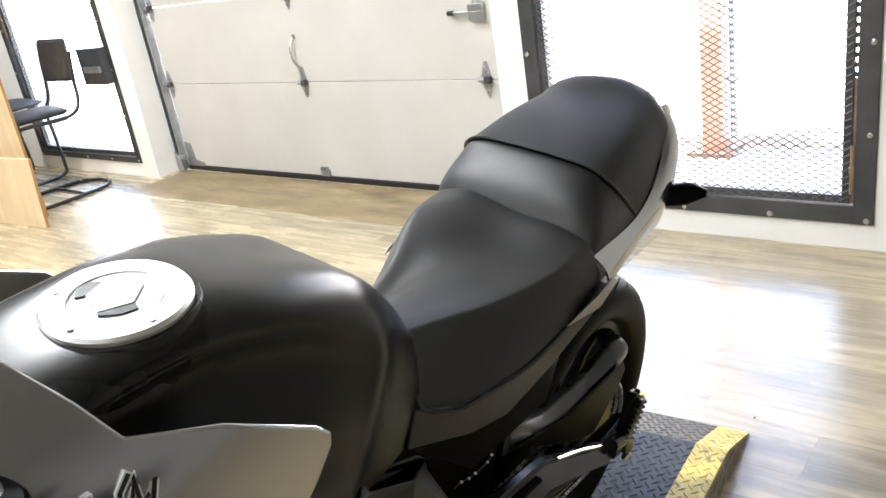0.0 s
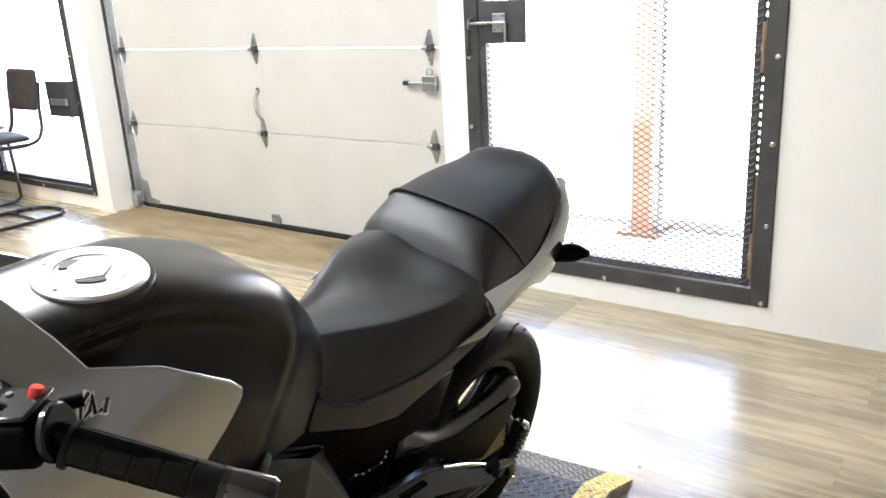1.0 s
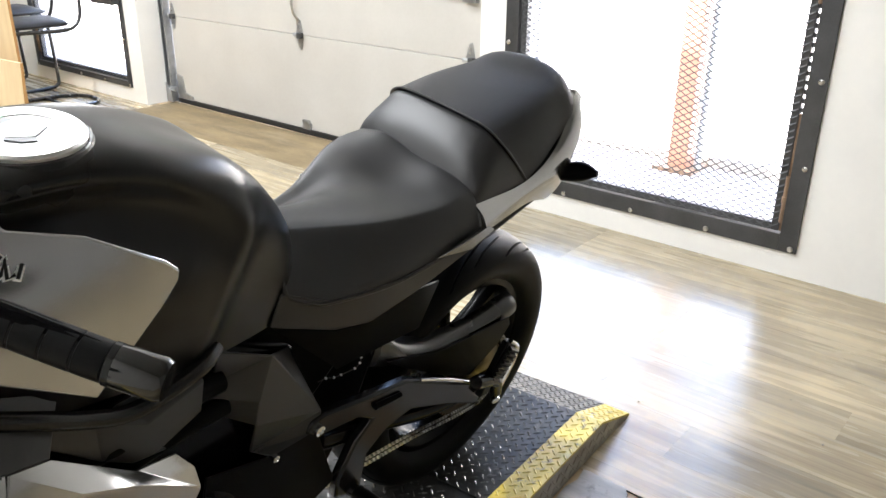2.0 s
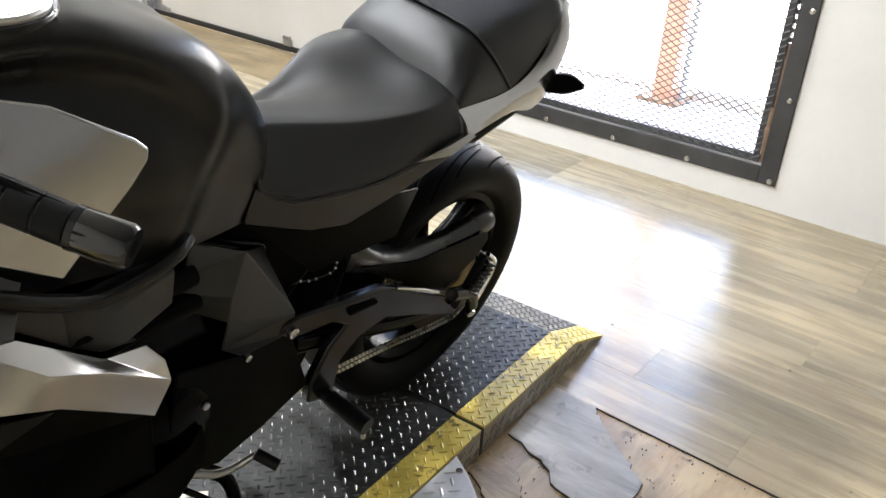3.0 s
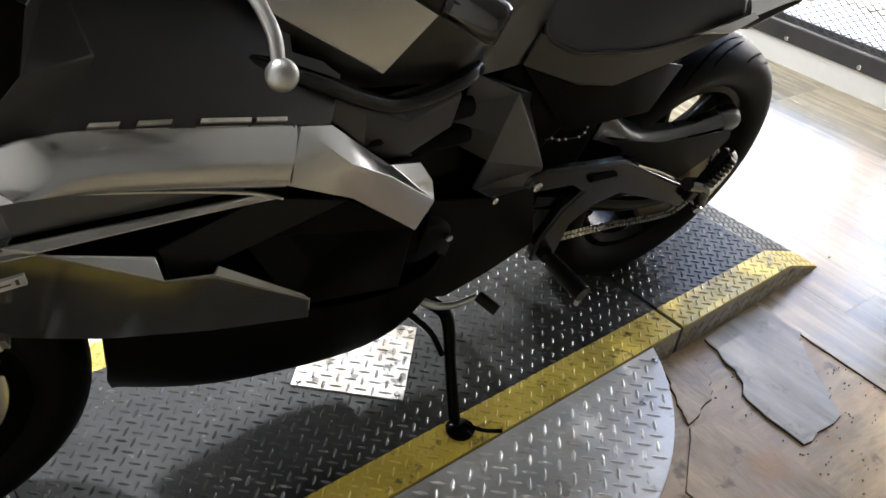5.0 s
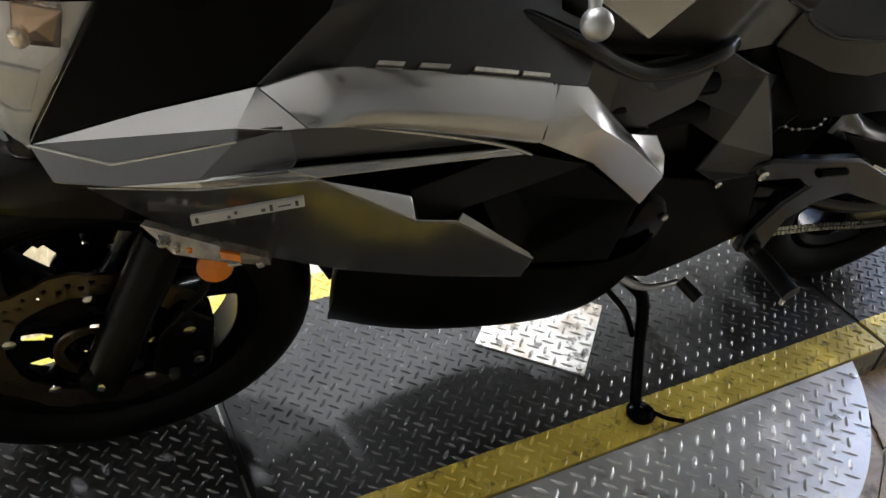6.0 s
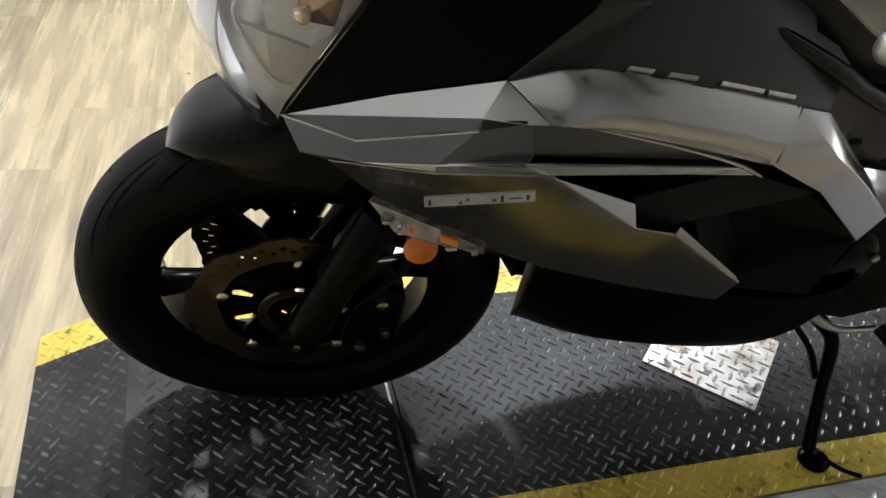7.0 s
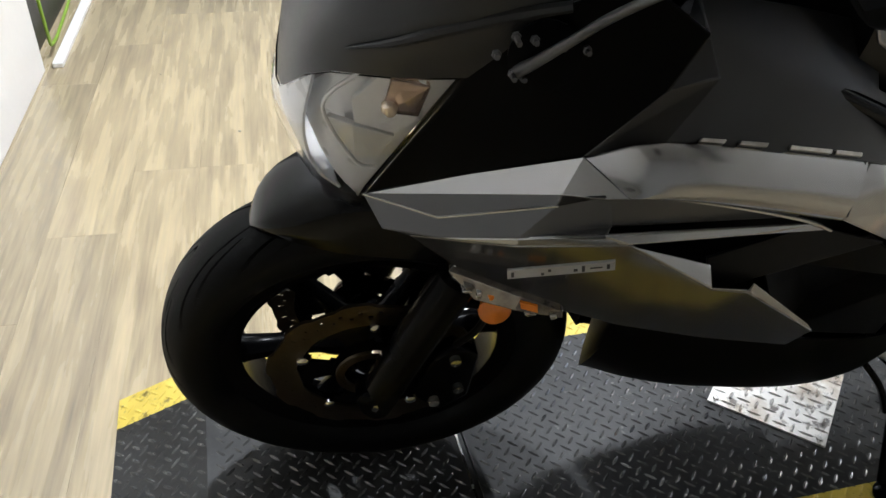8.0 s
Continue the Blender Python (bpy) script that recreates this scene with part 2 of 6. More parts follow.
M_PLATE = surf("aluminium_tread_plate", (0.76, 0.76, 0.755), 0.33, 0.5, var=0.15, scale=8, fine=120, bump=0.15, bscale=500, second=(0.90, 0.90, 0.89))
M_SKIRT = surf("worn_steel_skirt", (0.30, 0.265, 0.205), 0.45, 0.4, var=0.35, scale=14, fine=120, bump=0.25, bscale=400, second=(0.52, 0.48, 0.41))
M_WHITEPLATE = surf("bright_tread_plate", (0.74, 0.73, 0.70), 0.4, 0.55, var=0.1, scale=14, fine=90, second=(0.82, 0.80, 0.76))
M_GAP = surf("black_rubber_seal", (0.012, 0.012, 0.012), 0.5, var=0.1)
M_WALL = surf("white_wall_paint", (0.78, 0.775, 0.755), 0.6, var=0.03, scale=2.5, fine=40, bump=0.15, bscale=180, second=(0.83, 0.82, 0.79))
# unseen ceiling, grey rather than white so that it bounces less light
M_CEILING = surf("grey_unseen_ceiling", (0.38, 0.38, 0.377), 0.7, var=0.04, scale=2, fine=40, bump=0.1, bscale=150)
M_DOOR = surf("cream_door_paint", (0.50, 0.483, 0.447), 0.45, var=0.04, scale=3, fine=60, bump=0.12, bscale=220, second=(0.55, 0.536, 0.50))
M_GALV = surf("galvanised_steel", (0.42, 0.43, 0.44), 0.38, 0.85, var=0.2, scale=25, fine=200, rvar=0.12)
M_IRON = surf("black_gate_iron", (0.045, 0.047, 0.05), 0.45, 0.3, var=0.25, scale=8, fine=120, bump=0.2, bscale=350, second=(0.08, 0.08, 0.082))
M_RUST = surf("rusty_bare_steel", (0.20, 0.12, 0.07), 0.6, 0.4, var=0.35, scale=20, fine=120, bump=0.3, bscale=300, second=(0.34, 0.24, 0.16))
M_PLY = surf("birch_plywood", (0.74, 0.55, 0.30), 0.5, var=0.1, scale=2.5, fine=30, stretch=(1, 6, 0.6), second=(0.84, 0.68, 0.44))
M_PLYEDGE = surf("plywood_edge", (0.40, 0.22, 0.08), 0.6, var=0.3, scale=30, fine=200, stretch=(1, 1, 0.1))
M_SUB = surf("stained_subfloor", (0.50, 0.345, 0.19), 0.34, var=0.4, scale=11, fine=90, stretch=(1, 0.3, 1), bump=0.4, bscale=200, second=(0.80, 0.62, 0.40))
M_THRESH = surf("worn_threshold_boards", (0.17, 0.12, 0.06), 0.48, var=0.4, scale=9, fine=70, stretch=(0.35, 1, 1), bump=0.3, bscale=200, second=(0.36, 0.275, 0.15))
M_GREYVINYL = surf("grey_vinyl_underside", (0.46, 0.43, 0.385), 0.42, var=0.3, scale=22, fine=150, stretch=(1, 0.16, 1), bump=0.3, bscale=120, second=(0.82, 0.785, 0.73))
M_EDGE_DARK = surf("dark_floor_edge", (0.035, 0.03, 0.025), 0.8, var=0.3, scale=40, fine=200)
M_CONCRETE = surf("outdoor_concrete", (0.45, 0.42, 0.38), 0.8, var=0.06, scale=0.8, fine=20, bump=0.3, bscale=80)
# greys for unseen walls, set dark to hold back bounced light
M_NORTH = surf("grey_unseen_wall", (0.36, 0.357, 0.35), 0.6, var=0.05, scale=2.5, fine=40, bump=0.15, bscale=180)
M_DIM = surf("dark_unseen_wall", (0.13, 0.13, 0.13), 0.6, var=0.1, scale=2.5, fine=40, bump=0.15, bscale=180)
M_FACADE = surf("pale_render", (0.88, 0.85, 0.80), 0.8, var=0.03, scale=0.5, fine=20)
M_POST = surf("orange_post_paint", (0.46, 0.22, 0.14), 0.5, var=0.12, scale=6, fine=90)
M_GRIME = surf("dull_grey_steel", (0.10, 0.10, 0.10), 0.42, 0.5, var=0.2, scale=40, fine=300)
M_CORD = surf("green_cord", (0.25, 0.40, 0.04), 0.5, var=0.1)
M_CHAIRPAD = surf("black_chair_vinyl", (0.010, 0.010, 0.011), 0.55, var=0.15, scale=12, fine=200, bump=0.2, bscale=500)
M_CHAIRTUBE = surf("black_chair_tube", (0.015, 0.015, 0.016), 0.3, var=0.1, scale=20, fine=300, coat=0.3)
soiled(M_WHITEPLATE, (0.42, 0.35, 0.27), 11, 0.46, 0.60, 0.8)
soiled(M_WHITEPLATE, (0.08, 0.07, 0.06), 38, 0.56, 0.64, 0.85)
soiled(M_YELLOW, (0.09, 0.065, 0.02), 42, 0.57, 0.66, 0.75)
soiled(M_PLATE, (0.16, 0.15, 0.14), 24, 0.60, 0.72, 0.7)
soiled(M_DECK, (0.20, 0.195, 0.18), 40, 0.63, 0.73, 0.7)
soiled(M_SUB, (0.62, 0.34, 0.13), 5, 0.54, 0.68, 0.6)
soiled(M_SUB, (0.76, 0.60, 0.36), 14, 0.53, 0.62, 0.7, (1, 0.22, 1))
soiled(M_SUB, (0.055, 0.04, 0.025), 15, 0.60, 0.70, 0.7)
soiled(M_THRESH, (0.36, 0.29, 0.19), 9, 0.54, 0.72, 0.6, (0.2, 1, 1))
soiled(M_GREYVINYL, (0.14, 0.11, 0.08), 18, 0.60, 0.72, 0.6)
M_TUBE_LAMP = glow("lamp_diffuser", (1.0, 0.97, 0.91), 1.5)


def plank_material():
    """Printed vinyl planks: tan to grey from board to board, long grain, dark knots, slight gloss."""
    m = bpy.data.materials.new("vinyl_wood_planks")
    m.use_nodes = True
    nt = m.node_tree
    b = nt.nodes["Principled BSDF"]
    tc = nt.nodes.new("ShaderNodeTexCoord")
    info = nt.nodes.new("ShaderNodeObjectInfo")
    shift = nt.nodes.new("ShaderNodeVectorMath")
    shift.operation = "MULTIPLY_ADD"
    nt.links.new(info.outputs["Random"], shift.inputs[0])
    shift.inputs[1].default_value = (31.0, 17.0, 0.0)
    nt.links.new(tc.outputs["Object"], shift.inputs[2])

    def grain(sx, sy, scale, detail):
        mp = nt.nodes.new("ShaderNodeMapping")
        mp.inputs["Scale"].default_value = (sx, sy, 1)
        nt.links.new(shift.outputs[0], mp.inputs["Vector"])
        n = nt.nodes.new("ShaderNodeTexNoise")
        n.inputs["Scale"].default_value = scale
        n.inputs["Detail"].default_value = detail
        n.inputs["Distortion"].default_value = 0.25
        nt.links.new(mp.outputs[0], n.inputs["Vector"])
        return n

    wide, fine = grain(0.085, 1.0, 24.0, 4.0), grain(0.05, 1.0, 120.0, 7.0)
    ramp = nt.nodes.new("ShaderNodeValToRGB")
    ramp.color_ramp.elements[0].position, ramp.color_ramp.elements[0].color = 0.31, (0.25, 0.205, 0.145, 1)
    ramp.color_ramp.elements[1].position, ramp.color_ramp.elements[1].color = 0.66, (0.58, 0.487, 0.31, 1)
    mid = ramp.color_ramp.elements.new(0.5)
    mid.color = (0.435, 0.364, 0.238, 1)
    mixv = nt.nodes.new("ShaderNodeMath")
    mixv.operation = "MULTIPLY_ADD"
    nt.links.new(fine.outputs["Fac"], mixv.inputs[0])
    mixv.inputs[1].default_value = 0.40
    w2 = nt.nodes.new("ShaderNodeMath")
    w2.operation = "MULTIPLY_ADD"
    nt.links.new(wide.outputs["Fac"], w2.inputs[0])
    w2.inputs[1].default_value = 0.66
    w2.inputs[2].default_value = -0.02
    nt.links.new(w2.outputs[0], mixv.inputs[2])
    nt.links.new(mixv.outputs[0], ramp.inputs["Fac"])
    tone = nt.nodes.new("ShaderNodeMix")
    tone.data_type = "RGBA"
    tone.blend_type = "MULTIPLY"
    tone.inputs["Factor"].default_value = 1.0
    tint = nt.nodes.new("ShaderNodeValToRGB")
    tint.color_ramp.elements[0].color = (0.70, 0.695, 0.69, 1)
    tint.color_ramp.elements[1].color = (1.0, 0.98, 0.94, 1)
    board = tint.color_ramp.elements.new(0.45)
    board.color = (0.93, 0.91, 0.88, 1)
    nt.links.new(info.outputs["Random"], tint.inputs["Fac"])
    nt.links.new(ramp.outputs["Color"], tone.inputs["A"])
    nt.links.new(tint.outputs["Color"], tone.inputs["B"])
    nt.links.new(tone.outputs["Result"], b.inputs["Base Color"])
    b.inputs["Coat Weight"].default_value = 0.4
    b.inputs["Coat Roughness"].default_value = 0.24
    rr = nt.nodes.new("ShaderNodeMapRange")
    rr.inputs["To Min"].default_value = 0.20
    rr.inputs["To Max"].default_value = 0.34
    nt.links.new(wide.outputs["Fac"], rr.inputs["Value"])
    nt.links.new(rr.outputs[0], b.inputs["Roughness"])
    bp = nt.nodes.new("ShaderNodeBump")
    bp.inputs["Strength"].default_value = 0.15
    bp.inputs["Distance"].default_value = 0.0006
    nt.links.new(fine.outputs["Fac"], bp.inputs["Height"])
    nt.links.new(bp.outputs[0], b.inputs["Normal"])
    return m


M_PLANK = plank_material()

# ---- the room: u runs along the gate wall, d towards it, z up ----
WM = pose(0, 0, 0, 0, 0, 86.84)
GATE_D, DOOR_D, HIGH = 1.861, 2.072, 3.6
OUT_D = 2.14


def room_block(name, u0, u1, d0, d1, z0, z1, material, label, category, bevel=0.0):
    return setting(name, block((u0, d0, z0), (u1, d1, z1)), material, label, category, WM, bevel=bevel)


# gate wall: pieces round two gate openings and one door opening
wall = bmesh.new()
for u0, u1, z0, z1 in ((0.005, 4.2, 0, HIGH), (-1.37, 0.005, 0, 0.098), (-1.37, 0.005, 2.2, HIGH), (-1.52, -1.37, 0, HIGH), (-4.41, -1.52, 2.62, HIGH),
                       (-4.572, -4.41, 0, HIGH), (-5.95, -4.572, 0, 0.098), (-5.95, -4.572, 2.2, HIGH), (-7.2, -5.95, 0, HIGH)):
    block((u0, GATE_D, z0), (u1, OUT_D, z1), wall)
setting("wall_west", wall, M_WALL, "white painted wall with two gate openings and a garage door", "wall", WM)
# unseen north, south and east walls, darkened to keep fill light low
room_block("wall_north", 4.2, 4.35, -2.7, OUT_D, 0, HIGH, M_NORTH, "unseen grey wall, darkened to dull reflections", "wall")
room_block("wall_south", -7.35, -7.2, -2.7, OUT_D, 0, HIGH, M_DIM, "unseen dark grey wall, darkened to cut bounced light", "wall")
room_block("wall_east", -7.2, 4.2, -2.7, -2.56, 0, HIGH, M_DIM, "unseen dark grey wall behind the platform, darkened to cut bounced light", "wall")
room_block("wall_partition", -2.12, 4.2, -2.50, -2.35, 0, HIGH, M_WALL, "white painted partition ending beside a dark recess", "wall", 0.004)
room_block("ceiling", -7.2, 4.2, -2.56, GATE_D, HIGH, HIGH + 0.1, M_CEILING, "unseen ceiling, kept grey to limit bounced light", "ceiling")
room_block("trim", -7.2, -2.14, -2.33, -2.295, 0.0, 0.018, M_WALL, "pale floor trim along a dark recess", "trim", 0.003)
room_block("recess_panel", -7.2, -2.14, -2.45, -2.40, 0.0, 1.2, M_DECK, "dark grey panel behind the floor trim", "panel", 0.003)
room_block("floor", -7.3, 4.3, -2.7, OUT_D, -0.12, -0.0035, M_SUB, "brown timber subfloor under vinyl planks", "floor")
room_block("ground", -60, 60, OUT_D, 90, -0.14, -0.03, M_CONCRETE, "pale concrete yard outside the gates", "ground")
room_block("backdrop", -30, 30, 14.0, 14.3, -0.03, 6.0, M_FACADE, "pale rendered building across the yard", "building")

cord = thing("extension_cord", "green extension cord hanging beside the partition", "cord", at=WM)
part("cable", tube([(-2.20, -2.36, 0.9), (-2.24, -2.35, 0.5), (-2.22, -2.34, 0.12), (-2.35, -2.36, 0.012), (-2.8, -2.38, 0.012)], 0.006, 8, 8), M_CORD, cord)

# boards in front of the garage door
thr = thing("threshold_board", "worn brown timber threshold in front of the garage door", "board", at=WM)
part("board", block((-4.362, 1.5745, -0.003), (-1.558, 2.05, 0.001)), M_THRESH, thr, smooth=0, bevel=0.002)

# ---- lamps on the ceiling ----
LAMPS = [(1.5, -1.85, 8.8), (-0.6, -2.6, 4.6), (-0.2, -5.0, 4.4)]
for i, (lx, ly, watt) in enumerate(LAMPS):
    fix = thing("ceiling_light", "white ceiling fixture with a warm glowing diffuser", "ceiling light", "lights on the ceiling", pose(lx, ly, HIGH - 0.06, 0, 0, -3.16))
    part("housing", block((-0.12, -0.30, 0.0), (0.12, 0.30, 0.06)), M_WALL, fix, smooth=0, bevel=0.006)
    part("diffuser", block((-0.09, -0.27, -0.015), (0.09, 0.27, -0.001)), M_TUBE_LAMP, fix, smooth=0)
    lamp = new("ceiling_lamp", bpy.data.lights.new("ceiling_lamp", "AREA"))
    lamp.data.shape, lamp.data.size, lamp.data.size_y = "RECTANGLE", 0.10, 0.30
    lamp.data.energy = watt
    lamp.data.color = (1.0, 1.0, 0.985)
    lamp.matrix_world = pose(lx, ly, HIGH - 0.085, 0, 0, -3.16)

# ---- tread plate platform ----
LIFT, EDGE, STRIPE, FAR = 0.0731, 0.0, 0.0765, -0.615


def lug(bm, c, angle, half=0.0122, wide=0.0029, high=0.0021, slope=0.0):
    """One raised lug of tread plate: a pointed bar with a ridge."""
    ca, sa = math.cos(angle), math.sin(angle)

    def at(a, b, h):
        x, y = a * ca - b * sa, a * sa + b * ca
        return bm.verts.new((c[0] + x, c[1] + y, c[2] + h + slope * x))

    base = [at(half, 0, 0), at(half * 0.45, wide, 0), at(-half * 0.45, wide, 0), at(-half, 0, 0), at(-half * 0.45, -wide, 0), at(half * 0.45, -wide, 0)]
    a, b = at(half * 0.5, 0, high), at(-half * 0.5, 0, high)
    for f in ((base[0], base[1], a), (base[1], base[2], b, a), (base[2], base[3], b), (base[3], base[4], b), (base[4], base[5], a, b), (base[5], base[0], a)):
        bm.faces.new(f)


def lugs(bm, x0, x1, y0, y1, z, pitch=0.0212, size=1.0, inside=None, slope=0.0, spin=45.0):
    """Fills a rectangle with lugs that turn by a right angle from one to the next."""
    r = math.hypot(x1 - x0, y1 - y0)
    n = int(r / pitch) + 1
    cx, cy = (x0 + x1) / 2, (y0 + y1) / 2
    c45, s45 = math.cos(radians(spin)), math.sin(radians(spin))
    for i in range(-n, n):
        for j in range(-n, n):
            x = cx + (i * c45 - j * s45) * pitch
            y = cy + (i * s45 + j * c45) * pitch
            if x0 + 0.006 < x < x1 - 0.006 and y0 + 0.006 < y < y1 - 0.006 and (inside is None or inside(x, y)):
                lug(bm, (x, y, z + slope * (x - x0)), radians(spin) + (math.pi / 2 if (i + j) % 2 else 0), 0.0122 * size, 0.0029 * size, 0.0021 * size, slope)
    return bm


def platform(name, x0, x1, label):
    ob = thing(name, label, "platform", "sections of the platform")
    part("top_plate", block((x0, FAR + STRIPE, LIFT - 0.006), (x1, EDGE - STRIPE, LIFT)), M_DECK, ob, smooth=0)
    part("tread", lugs(bmesh.new(), x0, x1, FAR + STRIPE, EDGE - STRIPE, LIFT), M_LUG, ob, smooth=0)
    for y0, y1 in ((EDGE - STRIPE, EDGE), (FAR, FAR + STRIPE)):
        st = part("edge_stripe", block((x0, y0, LIFT - 0.006), (x1, y1, LIFT)), M_YELLOW, ob, "yellow painted edge stripe", smooth=0)
        part("tread", lugs(bmesh.new(), x0, x1, y0, y1, LIFT), M_YELLOW, st, smooth=0)
    for y0, y1 in ((EDGE - 0.005, EDGE), (FAR, FAR + 0.005)):
        part("side_skirt", block((x0, y0, 0.0), (x1, y1, LIFT - 0.0065)), M_SKIRT, ob, "bare worn metal skirt", smooth=0)
    skl = bmesh.new()
    for i in range(int((x1 - x0) / 0.021)):
        for j in range(2):
            x, z = x0 + 0.014 + 0.021 * i, 0.018 + 0.026 * j
            a = radians(45 if (i + j) % 2 else -45)
            dx, dz = 0.01 * math.cos(a), 0.01 * math.sin(a)
            rod((x - dx, 0.0005, z - dz), (x + dx, 0.0005, z + dz), 0.0022, 5, 0.0022, skl)
    part("skirt_tread", skl, M_SKIRT, ob, smooth=0)
    part("end_skirt", block((x0, FAR + 0.006, 0.0), (x0 + 0.004, EDGE - 0.006, LIFT - 0.0065)), M_SKIRT, ob, smooth=0)
    part("end_skirt", block((x1 - 0.004, FAR + 0.006, 0.0), (x1, EDGE - 0.006, LIFT - 0.0065)), M_SKIRT, ob, smooth=0)
    return ob


platform("platform_deck", 0.006, 1.277, "black tread plate deck with yellow painted edges")



def end_ramp(label, near, bend, tip):
    """A tread plate section that runs flat from near to bend and slopes to the floor at tip."""
    s = 1 if tip > near else -1
    slope = -(LIFT - 0.006) / (tip - bend)
    ob = thing("loading_ramp", label, "ramp", "sections of the platform")

    def plate(y0, y1, th=0.006):
        return prism([(near, LIFT), (bend, LIFT), (tip, 0.006), (tip, 0.0), (bend, LIFT - th), (near, LIFT - th)], y0, y1, "y")

    def tread(y0, y1):
        a, b = sorted((near, bend - s * 0.002))
        bm = lugs(bmesh.new(), a, b, y0, y1, LIFT)
        a, b = sorted((bend + s * 0.002, tip - s * 0.002))
        return lugs(bm, a, b, y0, y1, LIFT + slope * (a - bend), slope=slope)

    part("top_plate", plate(FAR + STRIPE, EDGE - STRIPE), M_DECK, ob, smooth=0)
    part("tread", tread(FAR + STRIPE, EDGE - STRIPE), M_LUG, ob, smooth=0)
    for y0, y1 in ((EDGE - STRIPE, EDGE), (FAR, FAR + STRIPE)):
        st = part("edge_stripe", plate(y0, y1), M_YELLOW, ob, "yellow painted edge stripe", smooth=0)
        part("tread", tread(y0, y1), M_YELLOW, st, smooth=0)
    for y0, y1 in ((EDGE - 0.005, EDGE), (FAR, FAR + 0.005)):
        part("side_skirt", prism([(near, LIFT - 0.0065), (bend, LIFT - 0.0065), (tip - s * 0.006, 0.0), (near, 0.0)], y0, y1, "y"), M_SKIRT, ob, "bare worn metal skirt", smooth=0)
    skl = bmesh.new()
    for i in range(28):
        for j in range(2):
            x, z = near + s * (0.014 + 0.021 * i), 0.018 + 0.026 * j
            top = LIFT if (x - bend) * s < 0 else LIFT + slope * (x - bend)
            if z < top - 0.012 and (tip - x) * s > 0.02:
                a = radians(45 if (i + j) % 2 else -45)
                dx, dz = 0.01 * math.cos(a), 0.01 * math.sin(a)
                rod((x - dx, 0.0005, z - dz), (x + dx, 0.0005, z + dz), 0.0022, 5, 0.0022, skl)
    part("skirt_tread", skl, M_SKIRT, ob, smooth=0)


end_ramp("black tread plate ramp with yellow edges at the platform end", -0.006, -0.445, -0.621)
end_ramp("black tread plate front ramp with yellow edges under the front wheel", 1.287, 1.72, 1.890)
seal = thing("joint_seal", "black rubber seals between the platform sections", "seal")
for x in (0.0, 1.282):
    part("strip", block((x - 0.005, FAR, 0.0), (x + 0.005, EDGE + 0.001, LIFT - 0.004)), M_GAP, seal, smooth=0)

# the glint along the front joint, added as a narrow bright strip
part("glint_strip", block((1.287, FAR + STRIPE, LIFT - 0.004), (1.2915, EDGE - STRIPE, LIFT + 0.0012)), M_STEEL, seal, "bright metal strip standing in for the glint along the joint", smooth=0)

# round plate beside the deck
CX, CY, CR, CZ = 0.620, -0.2905, 0.592, LIFT - 0.002
a0 = math.asin((0.004 - CY) / CR)
arc = [(CX + CR * math.cos(a0 + (math.pi - 2 * a0) * i / 48), CY + CR * math.sin(a0 + (math.pi - 2 * a0) * i / 48)) for i in range(49)]
disc_plate = thing("round_plate", "bare aluminium tread plate with a round edge beside the deck", "metal plate")
part("plate", prism(arc, 0.0, CZ), M_PLATE, disc_plate, smooth=30, bevel=0.001)
part("tread", lugs(bmesh.new(), 0.05, 1.19, 0.004, 0.30, CZ, 0.0262, 1.25, lambda x, y: math.hypot(x - CX, y - CY) < CR - 0.015), M_PLATE, disc_plate, smooth=0)
for x, y in ((0.141, 0.035), (0.257, 0.10)):
    part("screw", turned([(0.0, 0.0), (0.008, 0.0), (0.007, 0.003), (0.0, 0.0035)], (x, y, CZ), (0, 0, 1), 12), M_STEEL, disc_plate)

# bright patch plate on the deck
patch = thing("patch_plate", "small bright tread plate screwed cornerwise on the deck", "metal plate", at=pose(0.6515, -0.311, LIFT + 0.0002, 0, 0, 45.5))
part("plate", block((-0.107, -0.107, 0.0), (0.107, 0.107, 0.004)), M_WHITEPLATE, patch, smooth=0, bevel=0.001)
part("tread", lugs(bmesh.new(), -0.107, 0.107, -0.107, 0.107, 0.004, 0.0235, 1.15, None, 0.0, 0.0), M_WHITEPLATE, patch, smooth=0)
for sx in (-1, 1):
    for sy in (-1, 1):
        part("screw", turned([(0.0, 0.0), (0.006, 0.0), (0.005, 0.003), (0.0, 0.0032)], (0.094 * sx, 0.094 * sy, 0.0042), (0, 0, 1), 10), M_STEEL, patch)

# ---- the motorcycle: x forwards from the rear axle, y to its left, z up from the tyres' feet ----
BIKE = pose(-0.056, -0.299, LIFT + 0.001, -12.5, 0, -2.9)
bike = thing("motorcycle", "silver and black sport motorcycle parked on its side stand", "motorcycle", at=BIKE)
FRONT, REAR = Vector((1.497, -0.003, 0.299)), Vector((0.013, 0.0, 0.312))


